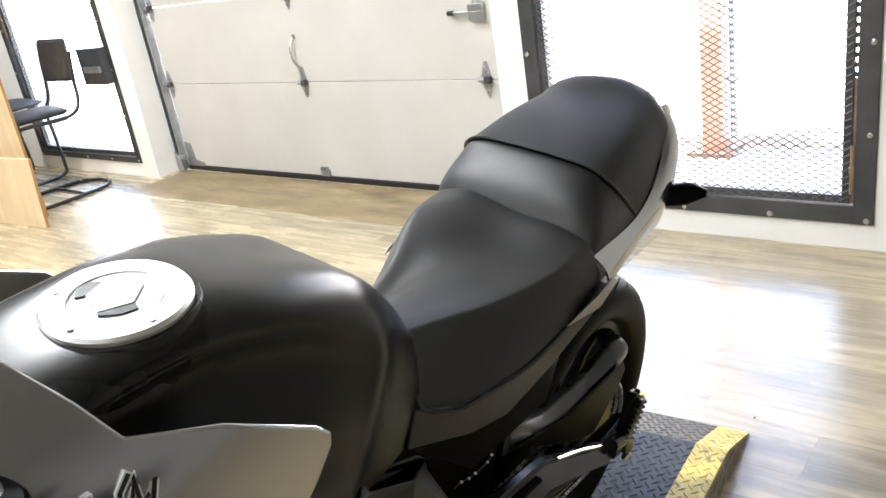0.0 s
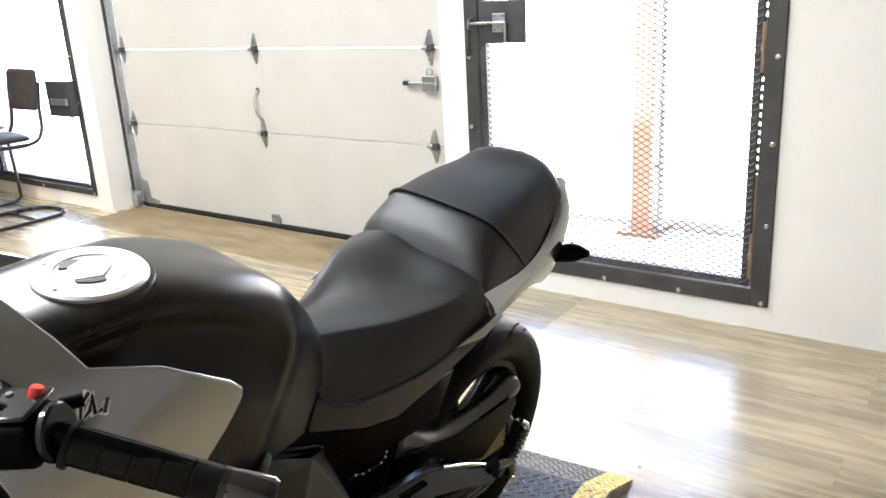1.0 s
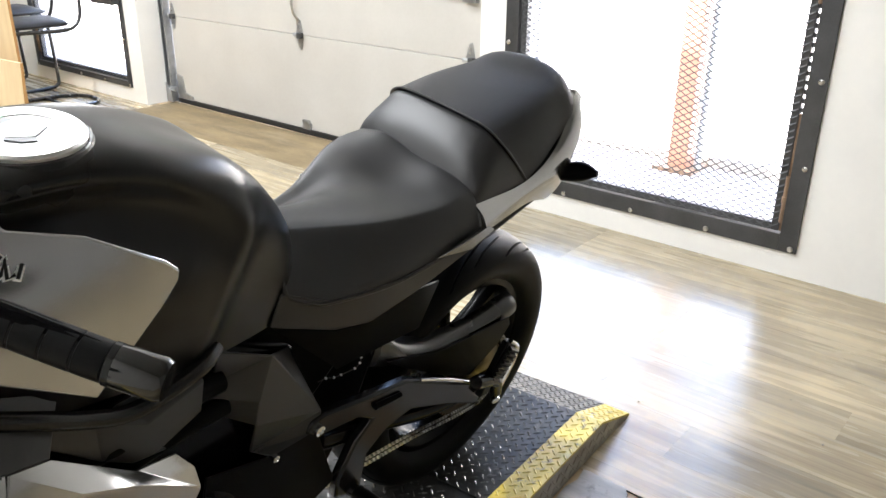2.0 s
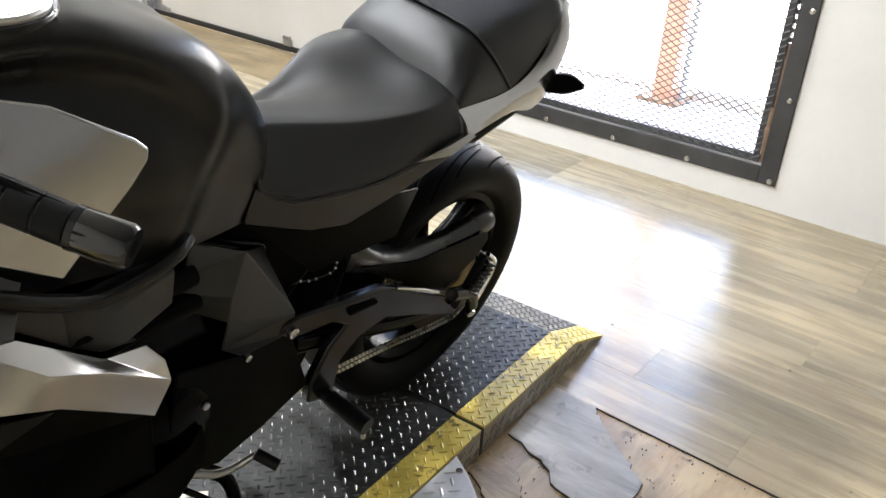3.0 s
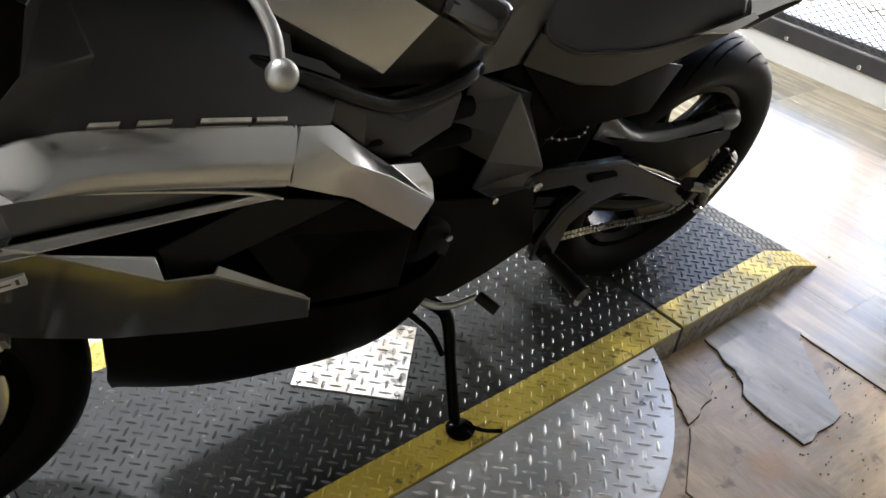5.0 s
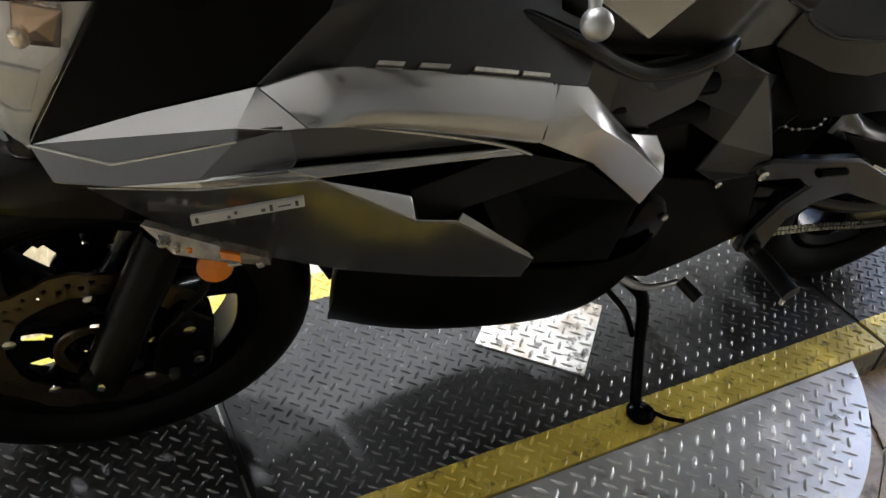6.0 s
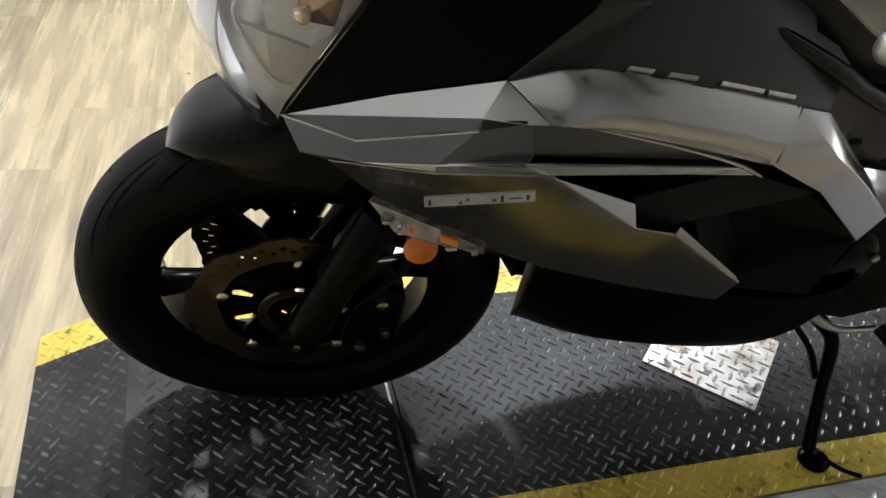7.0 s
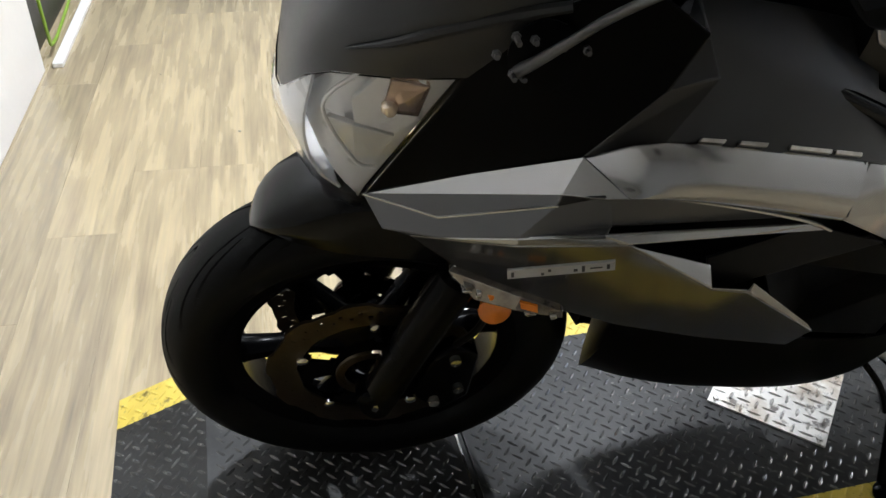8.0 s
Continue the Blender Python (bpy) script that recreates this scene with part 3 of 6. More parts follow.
def tyre(outer, half_wide, rim, grooves):
    """A tyre round the y axis: rounded tread with slanted grooves, side walls, bead."""
    h = outer - rim
    prof = [(half_wide * 0.62, rim), (half_wide * 0.9, rim + h * 0.2), (half_wide * 1.0, rim + h * 0.5), (half_wide * 0.93, rim + h * 0.72), (half_wide * 0.72, rim + h * 0.89),
            (half_wide * 0.4, rim + h * 0.975), (0, outer), (-half_wide * 0.4, rim + h * 0.975), (-half_wide * 0.72, rim + h * 0.89), (-half_wide * 0.93, rim + h * 0.72),
            (-half_wide, rim + h * 0.5), (-half_wide * 0.9, rim + h * 0.2), (-half_wide * 0.62, rim)]
    prof = [(p.x, p.y) for p in spline([(a, b, 0) for a, b in prof], 3)]
    seg = grooves * 26
    rows = []
    for i in range(seg):
        ring = []
        for y, r in prof:
            k = abs(y) / half_wide
            a = 2 * math.pi * (i + 4.5 + (13 if y < 0 else 0) * min(1.0, k * 4)) / seg - 2 * math.pi / grooves * 1.5 * k * min(1.0, k * 3)
            cut = i % 26 == 0 and 0.14 < k < 0.88 and r > rim + h * 0.62 or i % 26 == 9 and 0.45 < k < 0.85 and r > rim + h * 0.62
            dip = 0.0055 if cut else 0.0
            ring.append(((r - dip) * math.cos(a), y, (r - dip) * math.sin(a)))
        rows.append(ring)
    return sheet(rows, close_rows=True)


def rim_ring(outer, half_wide):
    prof = [(-half_wide, outer + 0.004), (-half_wide, outer - 0.012), (-half_wide * 0.75, outer - 0.026), (half_wide * 0.75, outer - 0.026), (half_wide, outer - 0.012), (half_wide, outer + 0.004),
            (half_wide - 0.006, outer + 0.003), (half_wide * 0.7, outer - 0.016), (-half_wide * 0.7, outer - 0.016), (-half_wide + 0.006, outer + 0.003)]
    seg = 72
    rows = [[(r * math.cos(a), y, r * math.sin(a)) for y, r in prof] for a in [2 * math.pi * i / seg for i in range(seg)]]
    return sheet(rows, close_rows=True, close_cols=True)


def spoke(angle, outer, wide):
    """A tapered cast spoke from hub to rim."""
    secs = []
    for r, w, t in ((0.03, 0.02, 0.028), (0.08, 0.014, 0.02), (0.14, 0.013, 0.016), (outer - 0.03, 0.016, 0.02), (outer - 0.018, 0.026, 0.024)):
        c = Vector((math.cos(angle), 0, math.sin(angle)))
        s = Vector((-math.sin(angle), 0, math.cos(angle)))
        secs.append([c * r + s * w * q[0] + Vector((0, t * q[1] * wide, 0)) for q in ((1, 0.4), (0.5, 1), (-0.5, 1), (-1, 0.4), (-1, -0.4), (-0.5, -1), (0.5, -1), (1, -0.4))])
    return sheet(secs, close_cols=True, caps=True)


def brake_disc(outer, inner, holes=30):
    """A petal disc with rows of drilled holes."""
    bm = bmesh.new()
    seg = 240
    rad = [inner, inner + (outer - inner) * 0.28, inner + (outer - inner) * 0.5, inner + (outer - inner) * 0.72, outer]
    grid = []
    for i in range(seg):
        a = 2 * math.pi * i / seg
        edge = 0.003 * math.copysign(min(1.0, abs(math.sin(a * 10)) * 2.5), math.sin(a * 10))
        row = []
        for s in (0.0, 1.0):
            row.append([bm.verts.new(((r + (edge if k == 4 else (edge * 0.5 if k == 0 else 0))) * math.cos(a), s * 0.005 - 0.0025, (r + (edge if k == 4 else 0)) * math.sin(a))) for k, r in enumerate(rad)])
        grid.append(row)
    for i in range(seg):
        n = (i + 1) % seg
        for k in range(4):
            hole = (k == 1 and i % 8 in (2, 3)) or (k == 2 and i % 8 in (6, 7))
            if hole:
                continue
            for s in (0, 1):
                bm.faces.new((grid[i][s][k], grid[n][s][k], grid[n][s][k + 1], grid[i][s][k + 1]))
        for k in (0, 4):
            bm.faces.new((grid[i][0][k], grid[n][0][k], grid[n][1][k], grid[i][1][k]))
    return bm


def windowed_ring(radii, seg, y, skip, thick=0.005):
    """A flat ring round the y axis with openings where skip(step, band) holds."""
    bm = bmesh.new()
    grid = [[[bm.verts.new((r * math.cos(2 * math.pi * i / seg), y + h, r * math.sin(2 * math.pi * i / seg))) for r in radii] for h in (-thick / 2, thick / 2)] for i in range(seg)]
    last = len(radii) - 1
    for i in range(seg):
        a, b = grid[i], grid[(i + 1) % seg]
        for k in range(last):
            if skip(i, k):
                continue
            for h in (0, 1):
                bm.faces.new((a[h][k], b[h][k], b[h][k + 1], a[h][k + 1]))
        for k in (0, last):
            bm.faces.new((a[0][k], b[0][k], b[1][k], a[1][k]))
    return bm


def moved(bm, m):
    bmesh.ops.transform(bm, matrix=m, verts=bm.verts)
    return bm


def wheel(name, at, outer, half_wide, rim, grooves, first):
    w = part(name, moved(rim_ring(rim, half_wide * 0.66), at), M_WHEEL, bike, "gloss black cast wheel")
    part("tyre", moved(tyre(outer, half_wide, rim, grooves), at), M_RUBBER, w, "black grooved rubber tyre", smooth=30)
    part("hub", moved(turned([(0.0, -0.06), (0.022, -0.06), (0.034, -0.045), (0.04, -0.02), (0.04, 0.02), (0.034, 0.045), (0.022, 0.06), (0.0, 0.06)], (0, 0, 0), (0, 1, 0), 32), at), M_WHEEL, w)
    for k in range(6):
        part("spoke", moved(spoke(first + k * math.pi / 3, rim, 1.0), at), M_WHEEL, w)
    return w


STEER = Matrix.Translation(FRONT) @ Euler((0, 0, radians(-3.5))).to_matrix().to_4x4()
fw = wheel("front_wheel", STEER, 0.300, 0.060, 0.216, 12, radians(54))
rw = wheel("rear_wheel", Matrix.Translation(REAR), 0.312, 0.080, 0.216, 10, radians(20))
for side in (1, -1):
    rotor = part("brake_disc", moved(brake_disc(0.150, 0.108), STEER @ Matrix.Translation((0, 0.062 * side, 0))), M_DISC, fw, "drilled petal brake disc", smooth=20)
    carrier = windowed_ring([0.030, 0.056, 0.064, 0.092, 0.100, 0.113], 120, 0.058 * side, lambda i, k: k in (1, 2, 3) and (5 if k == 2 else 7) <= i % 24 < (19 if k == 2 else 17))
    part("disc_carrier", moved(carrier, STEER), M_WHEEL, rotor, "black windowed disc carrier")
    part("tone_ring", moved(windowed_ring([0.041, 0.0445, 0.0505, 0.054], 144, 0.072 * side, lambda i, k: k == 1 and i % 3 == 0), STEER), M_DISC, rotor, "slotted steel tone ring")
    for k in range(5):
        a = radians(20 + 72 * k)
        o = STEER @ Vector((0.106 * math.cos(a), 0.066 * side, 0.106 * math.sin(a)))
        part("bolt", turned([(0.0, 0.0), (0.0085, 0.0), (0.0085, 0.004), (0.005, 0.006), (0.0, 0.006)], o, (0, side, 0), 12), M_CHROME, rotor)
part("rear_disc", moved(brake_disc(0.110, 0.075), Matrix.Translation(REAR + Vector((0, -0.075, 0)))), M_DISC, rw, smooth=20)
teeth = [(0.104 if k % 4 in (1, 2) else 0.097, 2 * math.pi * k / 184) for k in range(184)]
sprocket = prism([(REAR.x + r * math.cos(a), REAR.z + r * math.sin(a)) for r, a in teeth], REAR.y + 0.082, REAR.y + 0.089, "y")
part("sprocket", sprocket, M_DISC, rw, "toothed rear sprocket", smooth=20)

# front fork, mudguard, calipers
for side in (1, -1):
    leg = part("fork_leg", tube([(1.503, 0.098 * side, 0.262), (1.485, 0.098 * side, 0.32), (1.44, 0.098 * side, 0.44), (1.40, 0.098 * side, 0.545)], [0.026, 0.029, 0.029, 0.030], 18, 4), M_WHEEL, bike, "black lower fork leg")
    part("stanchion", rod((1.402, 0.098 * side, 0.54), (1.262, 0.098 * side, 0.92), 0.0205, 18), M_CHROME, leg)
    part("axle_clamp", turned([(0.0, -0.02), (0.028, -0.02), (0.030, -0.012), (0.030, 0.012), (0.024, 0.018), (0.012, 0.02), (0.0, 0.02)], (1.500, 0.098 * side, 0.290), (0, 1, 0), 20), M_WHEEL, leg)
    part("axle_bolt", turned([(0.0, 0.0), (0.011, 0.0), (0.011, 0.006), (0.0, 0.007)], (1.500, 0.118 * side, 0.290), (0, side, 0), 6), M_CHROME, leg)
    cal = part("brake_caliper", prism([(1.355, 0.235), (1.40, 0.20), (1.44, 0.245), (1.425, 0.33), (1.39, 0.375), (1.35, 0.34)], min(0.045 * side, 0.088 * side), max(0.045 * side, 0.088 * side), "y"), M_GLOSS, bike, "black brake caliper", bevel=0.006)
    for x, z in ((1.375, 0.26), (1.385, 0.335), (1.41, 0.23)):
        part("bolt", turned([(0.0, 0.0), (0.0085, 0.0), (0.0085, 0.005), (0.0, 0.006)], (x, 0.088 * side, z), (0, side, 0), 8), M_CHROME, cal)
    part("brake_hose", tube([(1.39, 0.08 * side, 0.36), (1.36, 0.10 * side, 0.44), (1.35, 0.10 * side, 0.56), (1.32, 0.09 * side, 0.70)], 0.0055, 8, 6), M_GRIP, bike)
    part("fork_reflector", turned([(0.0, 0.0), (0.0225, 0.0), (0.0215, 0.006), (0.016, 0.009), (0.0, 0.010)], (1.352, 0.112 * side, 0.487), (0.10, side, 0.30), 28), M_ORANGE, bike, "round amber reflector")
    part("reflector_bracket", rod((1.415, 0.100 * side, 0.50), (1.352, 0.108 * side, 0.487), 0.008, 8), M_PLASTIC, bike)
guard = []
for deg, top, edge, half in ((61, 0.312, 0.308, 0.012), (65, 0.330, 0.310, 0.036), (71, 0.346, 0.298, 0.055), (80, 0.357, 0.274, 0.066), (92, 0.361, 0.258, 0.070), (108, 0.361, 0.250, 0.071), (126, 0.360, 0.248, 0.071), (146, 0.358, 0.262, 0.070), (160, 0.352, 0.290, 0.068)):
    a = radians(deg)
    row = []
    for k, drop in ((-1, 1.0), (-1.02, 0.55), (-0.86, 0.16), (-0.5, 0.03), (0, 0.0), (0.5, 0.03), (0.86, 0.16), (1.02, 0.55), (1, 1.0)):
        r = top + (edge - top) * drop
        row.append((1.497 + r * math.cos(a), k * half, 0.299 + r * math.sin(a)))
    guard.append(row)
part("front_mudguard", loft(guard, 2, 3, 0.003), M_GUARD, bike, "glossy black front mudguard")

# left and right fairing in facets
FAIR = {
    "tip": (1.518, 0.080, 0.681), "u1": (1.416, 0.140, 0.758), "u2": (1.322, 0.184, 0.811), "u3": (1.254, 0.200, 0.835), "u4": (1.145, 0.205, 0.819), "u5": (1.015, 0.195, 0.784),
    "u6": (0.9673, 0.186, 0.7684), "u7": (0.8673, 0.176, 0.6752), "u8": (0.7996, 0.156, 0.6441), "u9": (0.7755, 0.162, 0.6105), "u10": (0.7741, 0.176, 0.5827), "u11": (0.8092, 0.191, 0.552),
    "c1": (1.309, 0.225, 0.794), "c2": (1.233, 0.230, 0.789), "c3": (1.144, 0.230, 0.767), "c4": (1.038, 0.225, 0.733), "c5": (0.9411, 0.214, 0.6744), "c6": (0.8706, 0.194, 0.6685), "c7": (0.9498, 0.214, 0.7293), "c8": (0.88, 0.203, 0.6182),
    "e1": (1.288, 0.229, 0.796), "e5": (1.012, 0.195, 0.7835), "e4": (1.035, 0.2245, 0.732),
    "x8": (1.115, 0.242, 0.663), "x6": (1.002, 0.236, 0.560), "w1": (1.172, 0.224, 0.690), "w2": (1.055, 0.212, 0.712), "w3": (0.947, 0.214, 0.674), "w4": (1.160, 0.236, 0.647),
    "r1": (1.345, 0.206, 0.785), "v": (1.448, 0.150, 0.708), "r2": (1.344, 0.203, 0.767),
    "s0": (1.502, 0.120, 0.665), "s1": (1.450, 0.165, 0.693), "s2": (1.380, 0.205, 0.727), "s3": (1.307, 0.240, 0.760), "s4": (1.071, 0.225, 0.731), "s5": (1.032, 0.219, 0.710),
    "s6": (1.140, 0.235, 0.733), "n1": (1.282, 0.246, 0.749), "n0": (1.380, 0.206, 0.716),
    "l0": (1.475, 0.130, 0.662), "l1": (1.416, 0.135, 0.604), "l2": (1.301, 0.184, 0.569), "l3": (1.223, 0.190, 0.533), "l4": (1.100, 0.192, 0.486), "l5": (0.954, 0.188, 0.436),
    "l6": (0.994, 0.241, 0.549), "l7": (1.176, 0.258, 0.679), "l8": (1.124, 0.250, 0.657), "m": (1.1803, 0.2435, 0.704),
    "q1": (1.300, 0.214, 0.787), "q2": (1.233, 0.212, 0.781), "q3": (1.144, 0.210, 0.760), "q4": (1.050, 0.208, 0.732), "q5": (1.295, 0.226, 0.757), "q6": (1.080, 0.211, 0.728),
    "k1": (1.064, 0.180, 0.625), "k2": (0.945, 0.190, 0.660), "k3": (0.815, 0.192, 0.561), "k4": (0.791, 0.170, 0.406), "k5": (0.98, 0.186, 0.470), "k8": (0.92, 0.15, 0.55),
    "p1": (1.492, 0.100, 0.750), "p2": (1.434, 0.150, 0.899), "p3": (1.400, 0.172, 0.955), "p4": (1.316, 0.195, 1.000), "p5": (1.255, 0.212, 0.960), "p6": (1.262, 0.190, 0.888), "p7": (1.370, 0.180, 0.860),
    "i3": (1.200, 0.165, 0.880), "i4": (1.100, 0.155, 0.862), "i5": (1.000, 0.145, 0.838), "i6": (0.930, 0.135, 0.800), "j4": (1.10, 0.09, 0.905), "j5": (0.98, 0.08, 0.87), "j3": (1.21, 0.10, 0.93),
}
TIPBAND = ["tip u1 u2 r1", "u2 e1 c1 r1"]
RIM = [(1.2405, 0.2235, 0.785), (1.211, 0.224, 0.778), (1.148, 0.224, 0.760), (1.078, 0.224, 0.736), (1.038, 0.222, 0.714)]
REARBAND = ["e5 u6 c7", "e5 c7 e4", "e4 c7 c5", "u6 u7 c6 c7", "c7 c6 c8 c5", "c6 u10 u11 c8", "u7 u10 c6", "u7 u8 u9 u10"]
BAND = [("u2", "e1"), ("u3", "c2"), ("u4", "c3"), ("u5", "c4")]
INSET = ["tip r1 r2 v", "tip v s1 s0", "v r2 s2 s1", "r1 c1 q1 r2", "r2 q1 q5 s2", "q1 q2 q3 q4 q6 q5", "q5 s3 s2"]
STRIP = ["s0 s1 n0 l0", "s1 s2 n0", "s2 s3 n1 n0", "s3 s4 s6 n1", "s4 s5 s6"]
LOWER = ["l0 n0 l2 l1", "n0 n1 l7 l2", "l7 l8 l4 l3", "l7 l3 l2", "l8 l6 l5 l4"]
SCOOP = ["k1 k2 k3 k8", "k8 k3 k4 k5", "k1 k8 k5"]
PLATE = ["w1 w2 w3 w4"]
NOSE = ["tip p1 p7 u1", "p1 p2 p7", "p2 p3 p4 p7", "p4 p5 p6 p7", "p7 p6 u2 u1"]
INNER = ["u2 p6 i3 u3", "u3 i3 i4 u4", "u4 i4 i5 u5", "u5 i5 i6 u6", "p6 p5 j3 i3", "i3 j3 j4 i4", "i4 j4 j5 i5"]


def rolled_band(side):
    """The fairing band as a rounded sheet that rolls under along its lower edge."""
    rows = []
    for a, b in BAND:
        top, low = Vector(FAIR[a]), Vector(FAIR[b])
        d = low - top
        n = Vector((0, -d.z, d.y)).normalized()
        k = 0.15 if a == "u2" else 1.0
        row = [top - n * 0.004 - d * 0.03 * k, top + n * 0.001 * k, top + d * 0.3 + n * 0.0075 * k, top + d * 0.68 + n * 0.0085 * k, low + n * 0.001, low + Vector((0, -0.013, -0.006))]
        rows.append([(p.x, p.y * side, p.z) for p in row])
    return loft(rows, 6, 4, 0.004)


for side, mirror in ((1, False), (-1, True)):
    fairing = part("side_fairing", rolled_band(side), M_SILVER, bike, "silver upper fairing band", smooth=40)
    part("band_tip", facets(FAIR, TIPBAND, 0.005, mirror), M_SILVER, fairing, "silver pointed front of the band", smooth=12, bevel=0.0008)
    part("band_end", facets(FAIR, REARBAND, 0.005, mirror), M_SILVER, fairing, "silver faceted rear of the band", smooth=32, bevel=0.0015)
    part("outlet_plate", facets(FAIR, PLATE, 0.004, mirror), M_PANEL, fairing, "dark grey plate in the air outlet", smooth=12, bevel=0.001)
    part("inset_panel", facets(FAIR, INSET, 0.004, mirror), M_DARKSILVER, fairing, "dark grey inset panel", smooth=12, bevel=0.0015)
    part("fairing_strip", facets(FAIR, STRIP, 0.005, mirror), M_SILVER, fairing, "silver fairing blade", smooth=15, bevel=0.002)
    part("panel_crease", tube([(FAIR[k][0], FAIR[k][1] * side, FAIR[k][2]) for k in ("tip", "v", "r2")], 0.0016, 6, 1), M_SILVER, fairing, smooth=40)
    # tapered silver sliver, a highlight on the lower fairing made as a facet
    part("fairing_facet", facets(FAIR, ["n1 m l7"], 0.005, mirror), M_SILVER, fairing, smooth=18, bevel=0.002)
    part("lower_fairing", facets(FAIR, LOWER, 0.005, mirror), M_GRAPHITE, fairing, "graphite metallic lower fairing", smooth=18, bevel=0.0025)
    part("fairing_facet", facets(FAIR, ["l8 l6 x6 x8"], 0.004, mirror), M_GRAPHITE, fairing, "narrow upper facet", smooth=18, bevel=0.0015)
    part("panel_crease", tube([(x, y * side, z) for x, y, z in RIM], [0.0008, 0.0016, 0.0022, 0.0026, 0.0022], 6, 4), M_SILVER, fairing, "pale rim along the inset panel")
    part("air_scoop", facets(FAIR, SCOOP, 0.004, mirror), M_PLASTIC, fairing, "black air outlet", smooth=12, bevel=0.001)
    part("nose_panel", facets(FAIR, NOSE, 0.004, mirror), M_PLASTIC, bike, "black nose side panel", smooth=35, bevel=0.003)
    part("inner_panel", facets(FAIR, INNER, 0.003, mirror), M_SIDE, bike, "dark grey inner cowl panel", smooth=25, bevel=0.002)
    part("front_signal", facets({"a": (1.432, 0.154, 0.624), "b": (1.405, 0.180, 0.600), "c": (1.314, 0.222, 0.606), "f": (1.318, 0.221, 0.618), "d": (1.362, 0.207, 0.632), "e": (1.368, 0.209, 0.613)}, ["a b e", "b c e", "c f e", "f d e", "d a e"], 0.012, mirror), M_SIGNAL, fairing, "clear front turn signal with amber bulb", smooth=10, bevel=0.001)
    part("signal_bulb", facets({"a": (1.364, 0.211, 0.629), "b": (1.345, 0.217, 0.625), "c": (1.344, 0.219, 0.617), "d": (1.362, 0.213, 0.620)}, ["a b c d"], 0.004, mirror), M_ORANGE, fairing, "amber bulb")
    for k in range(4):
        q0, q1 = ((0.14, 0.26), (0.33, 0.47), (0.58, 0.79), (0.81, 0.95))[k]
        edge = []
        for q in (q0, q1):
            t = q * 2
            lo = Vector(FAIR["u3"]).lerp(Vector(FAIR["u4"]), t) if t < 1 else Vector(FAIR["u4"]).lerp(Vector(FAIR["u5"]), t - 1)
            hi = Vector(FAIR["i3"]).lerp(Vector(FAIR["i4"]), t) if t < 1 else Vector(FAIR["i4"]).lerp(Vector(FAIR["i5"]), t - 1)
            edge.append((lo.lerp(hi, 0.05), lo.lerp(hi, 0.11)))
        bm = bmesh.new()
        up_ = Vector((0, 0.003, 0.0045))
        vs = [[bm.verts.new(Vector((p.x, p.y * side, p.z)) + Vector((up_.x, up_.y * side, up_.z)) * h) for p in (edge[0][0], edge[0][1], edge[1][1], edge[1][0])] for h in (0.2, 1.0)]
        bm.faces.new(vs[1])
        for j in range(4):
            bm.faces.new((vs[0][j], vs[0][(j + 1) % 4], vs[1][(j + 1) % 4], vs[1][j]))
        part("vent_slot", bm, M_CHAIN, fairing, smooth=0, bevel=0.0008)

for side in (1, -1):
    part("panel_gap", tube([(FAIR["u5"][0] + 0.004, FAIR["u5"][1] * side, FAIR["u5"][2] + 0.002), (1.025, 0.2125 * side, 0.762), (FAIR["c4"][0] - 0.006, (FAIR["c4"][1] + 0.0005) * side, FAIR["c4"][2] + 0.004)], [0.0016, 0.0013, 0.0008], 6, 4), M_INK, bike)

random.seed(7)
for side in (1, -1):
    for k in range(13):
        p = Vector((1.415, 0.172, 0.616)).lerp(Vector((1.322, 0.219, 0.612)), (k % 7) / 6.5) + Vector((random.uniform(-0.006, 0.006), 0.002, random.uniform(-0.006, 0.009)))
        w, h = random.uniform(0.003, 0.008), random.uniform(0.0025, 0.005)
        chip = prism([(p.x - w, p.z - h * 0.6), (p.x + w * 0.5, p.z - h), (p.x + w, p.z + h * 0.5), (p.x - w * 0.4, p.z + h)], min((p.y - 0.008) * side, (p.y + 0.004) * side), max((p.y - 0.008) * side, (p.y + 0.004) * side), "y")
        part("signal_prism", chip, (M_CHROME, M_ALU, M_SIGNAL, M_CHROME, M_ORANGE)[k % 5], bike, "bright signal prism", smooth=0, bevel=0.001)

# maker's label as plain bars
lab = [Vector((1.389, 0.2205, 0.696)), Vector((1.292, 0.2505, 0.732))]
along = (lab[1] - lab[0]).normalized()
upv = Vector((0.12, -0.20, 0.97)).normalized()
outv = along.cross(upv)
outv = outv if outv.y > 0 else -outv


def label_bar(a, b, lo, hi, lift):
    bm = bmesh.new()
    o = lab[0] - upv * 0.009
    q = [o + along * s + upv * h + outv * lift for s, h in ((a, lo), (b, lo), (b, hi), (a, hi))]
    vs = [bm.verts.new(p) for p in q] + [bm.verts.new(p - outv * 0.004) for p in q]
    for f in ((0, 1, 2, 3), (7, 6, 5, 4), (0, 4, 5, 1), (1, 5, 6, 2), (2, 6, 7, 3), (3, 7, 4, 0)):
        bm.faces.new([vs[i] for i in f])
    return bm


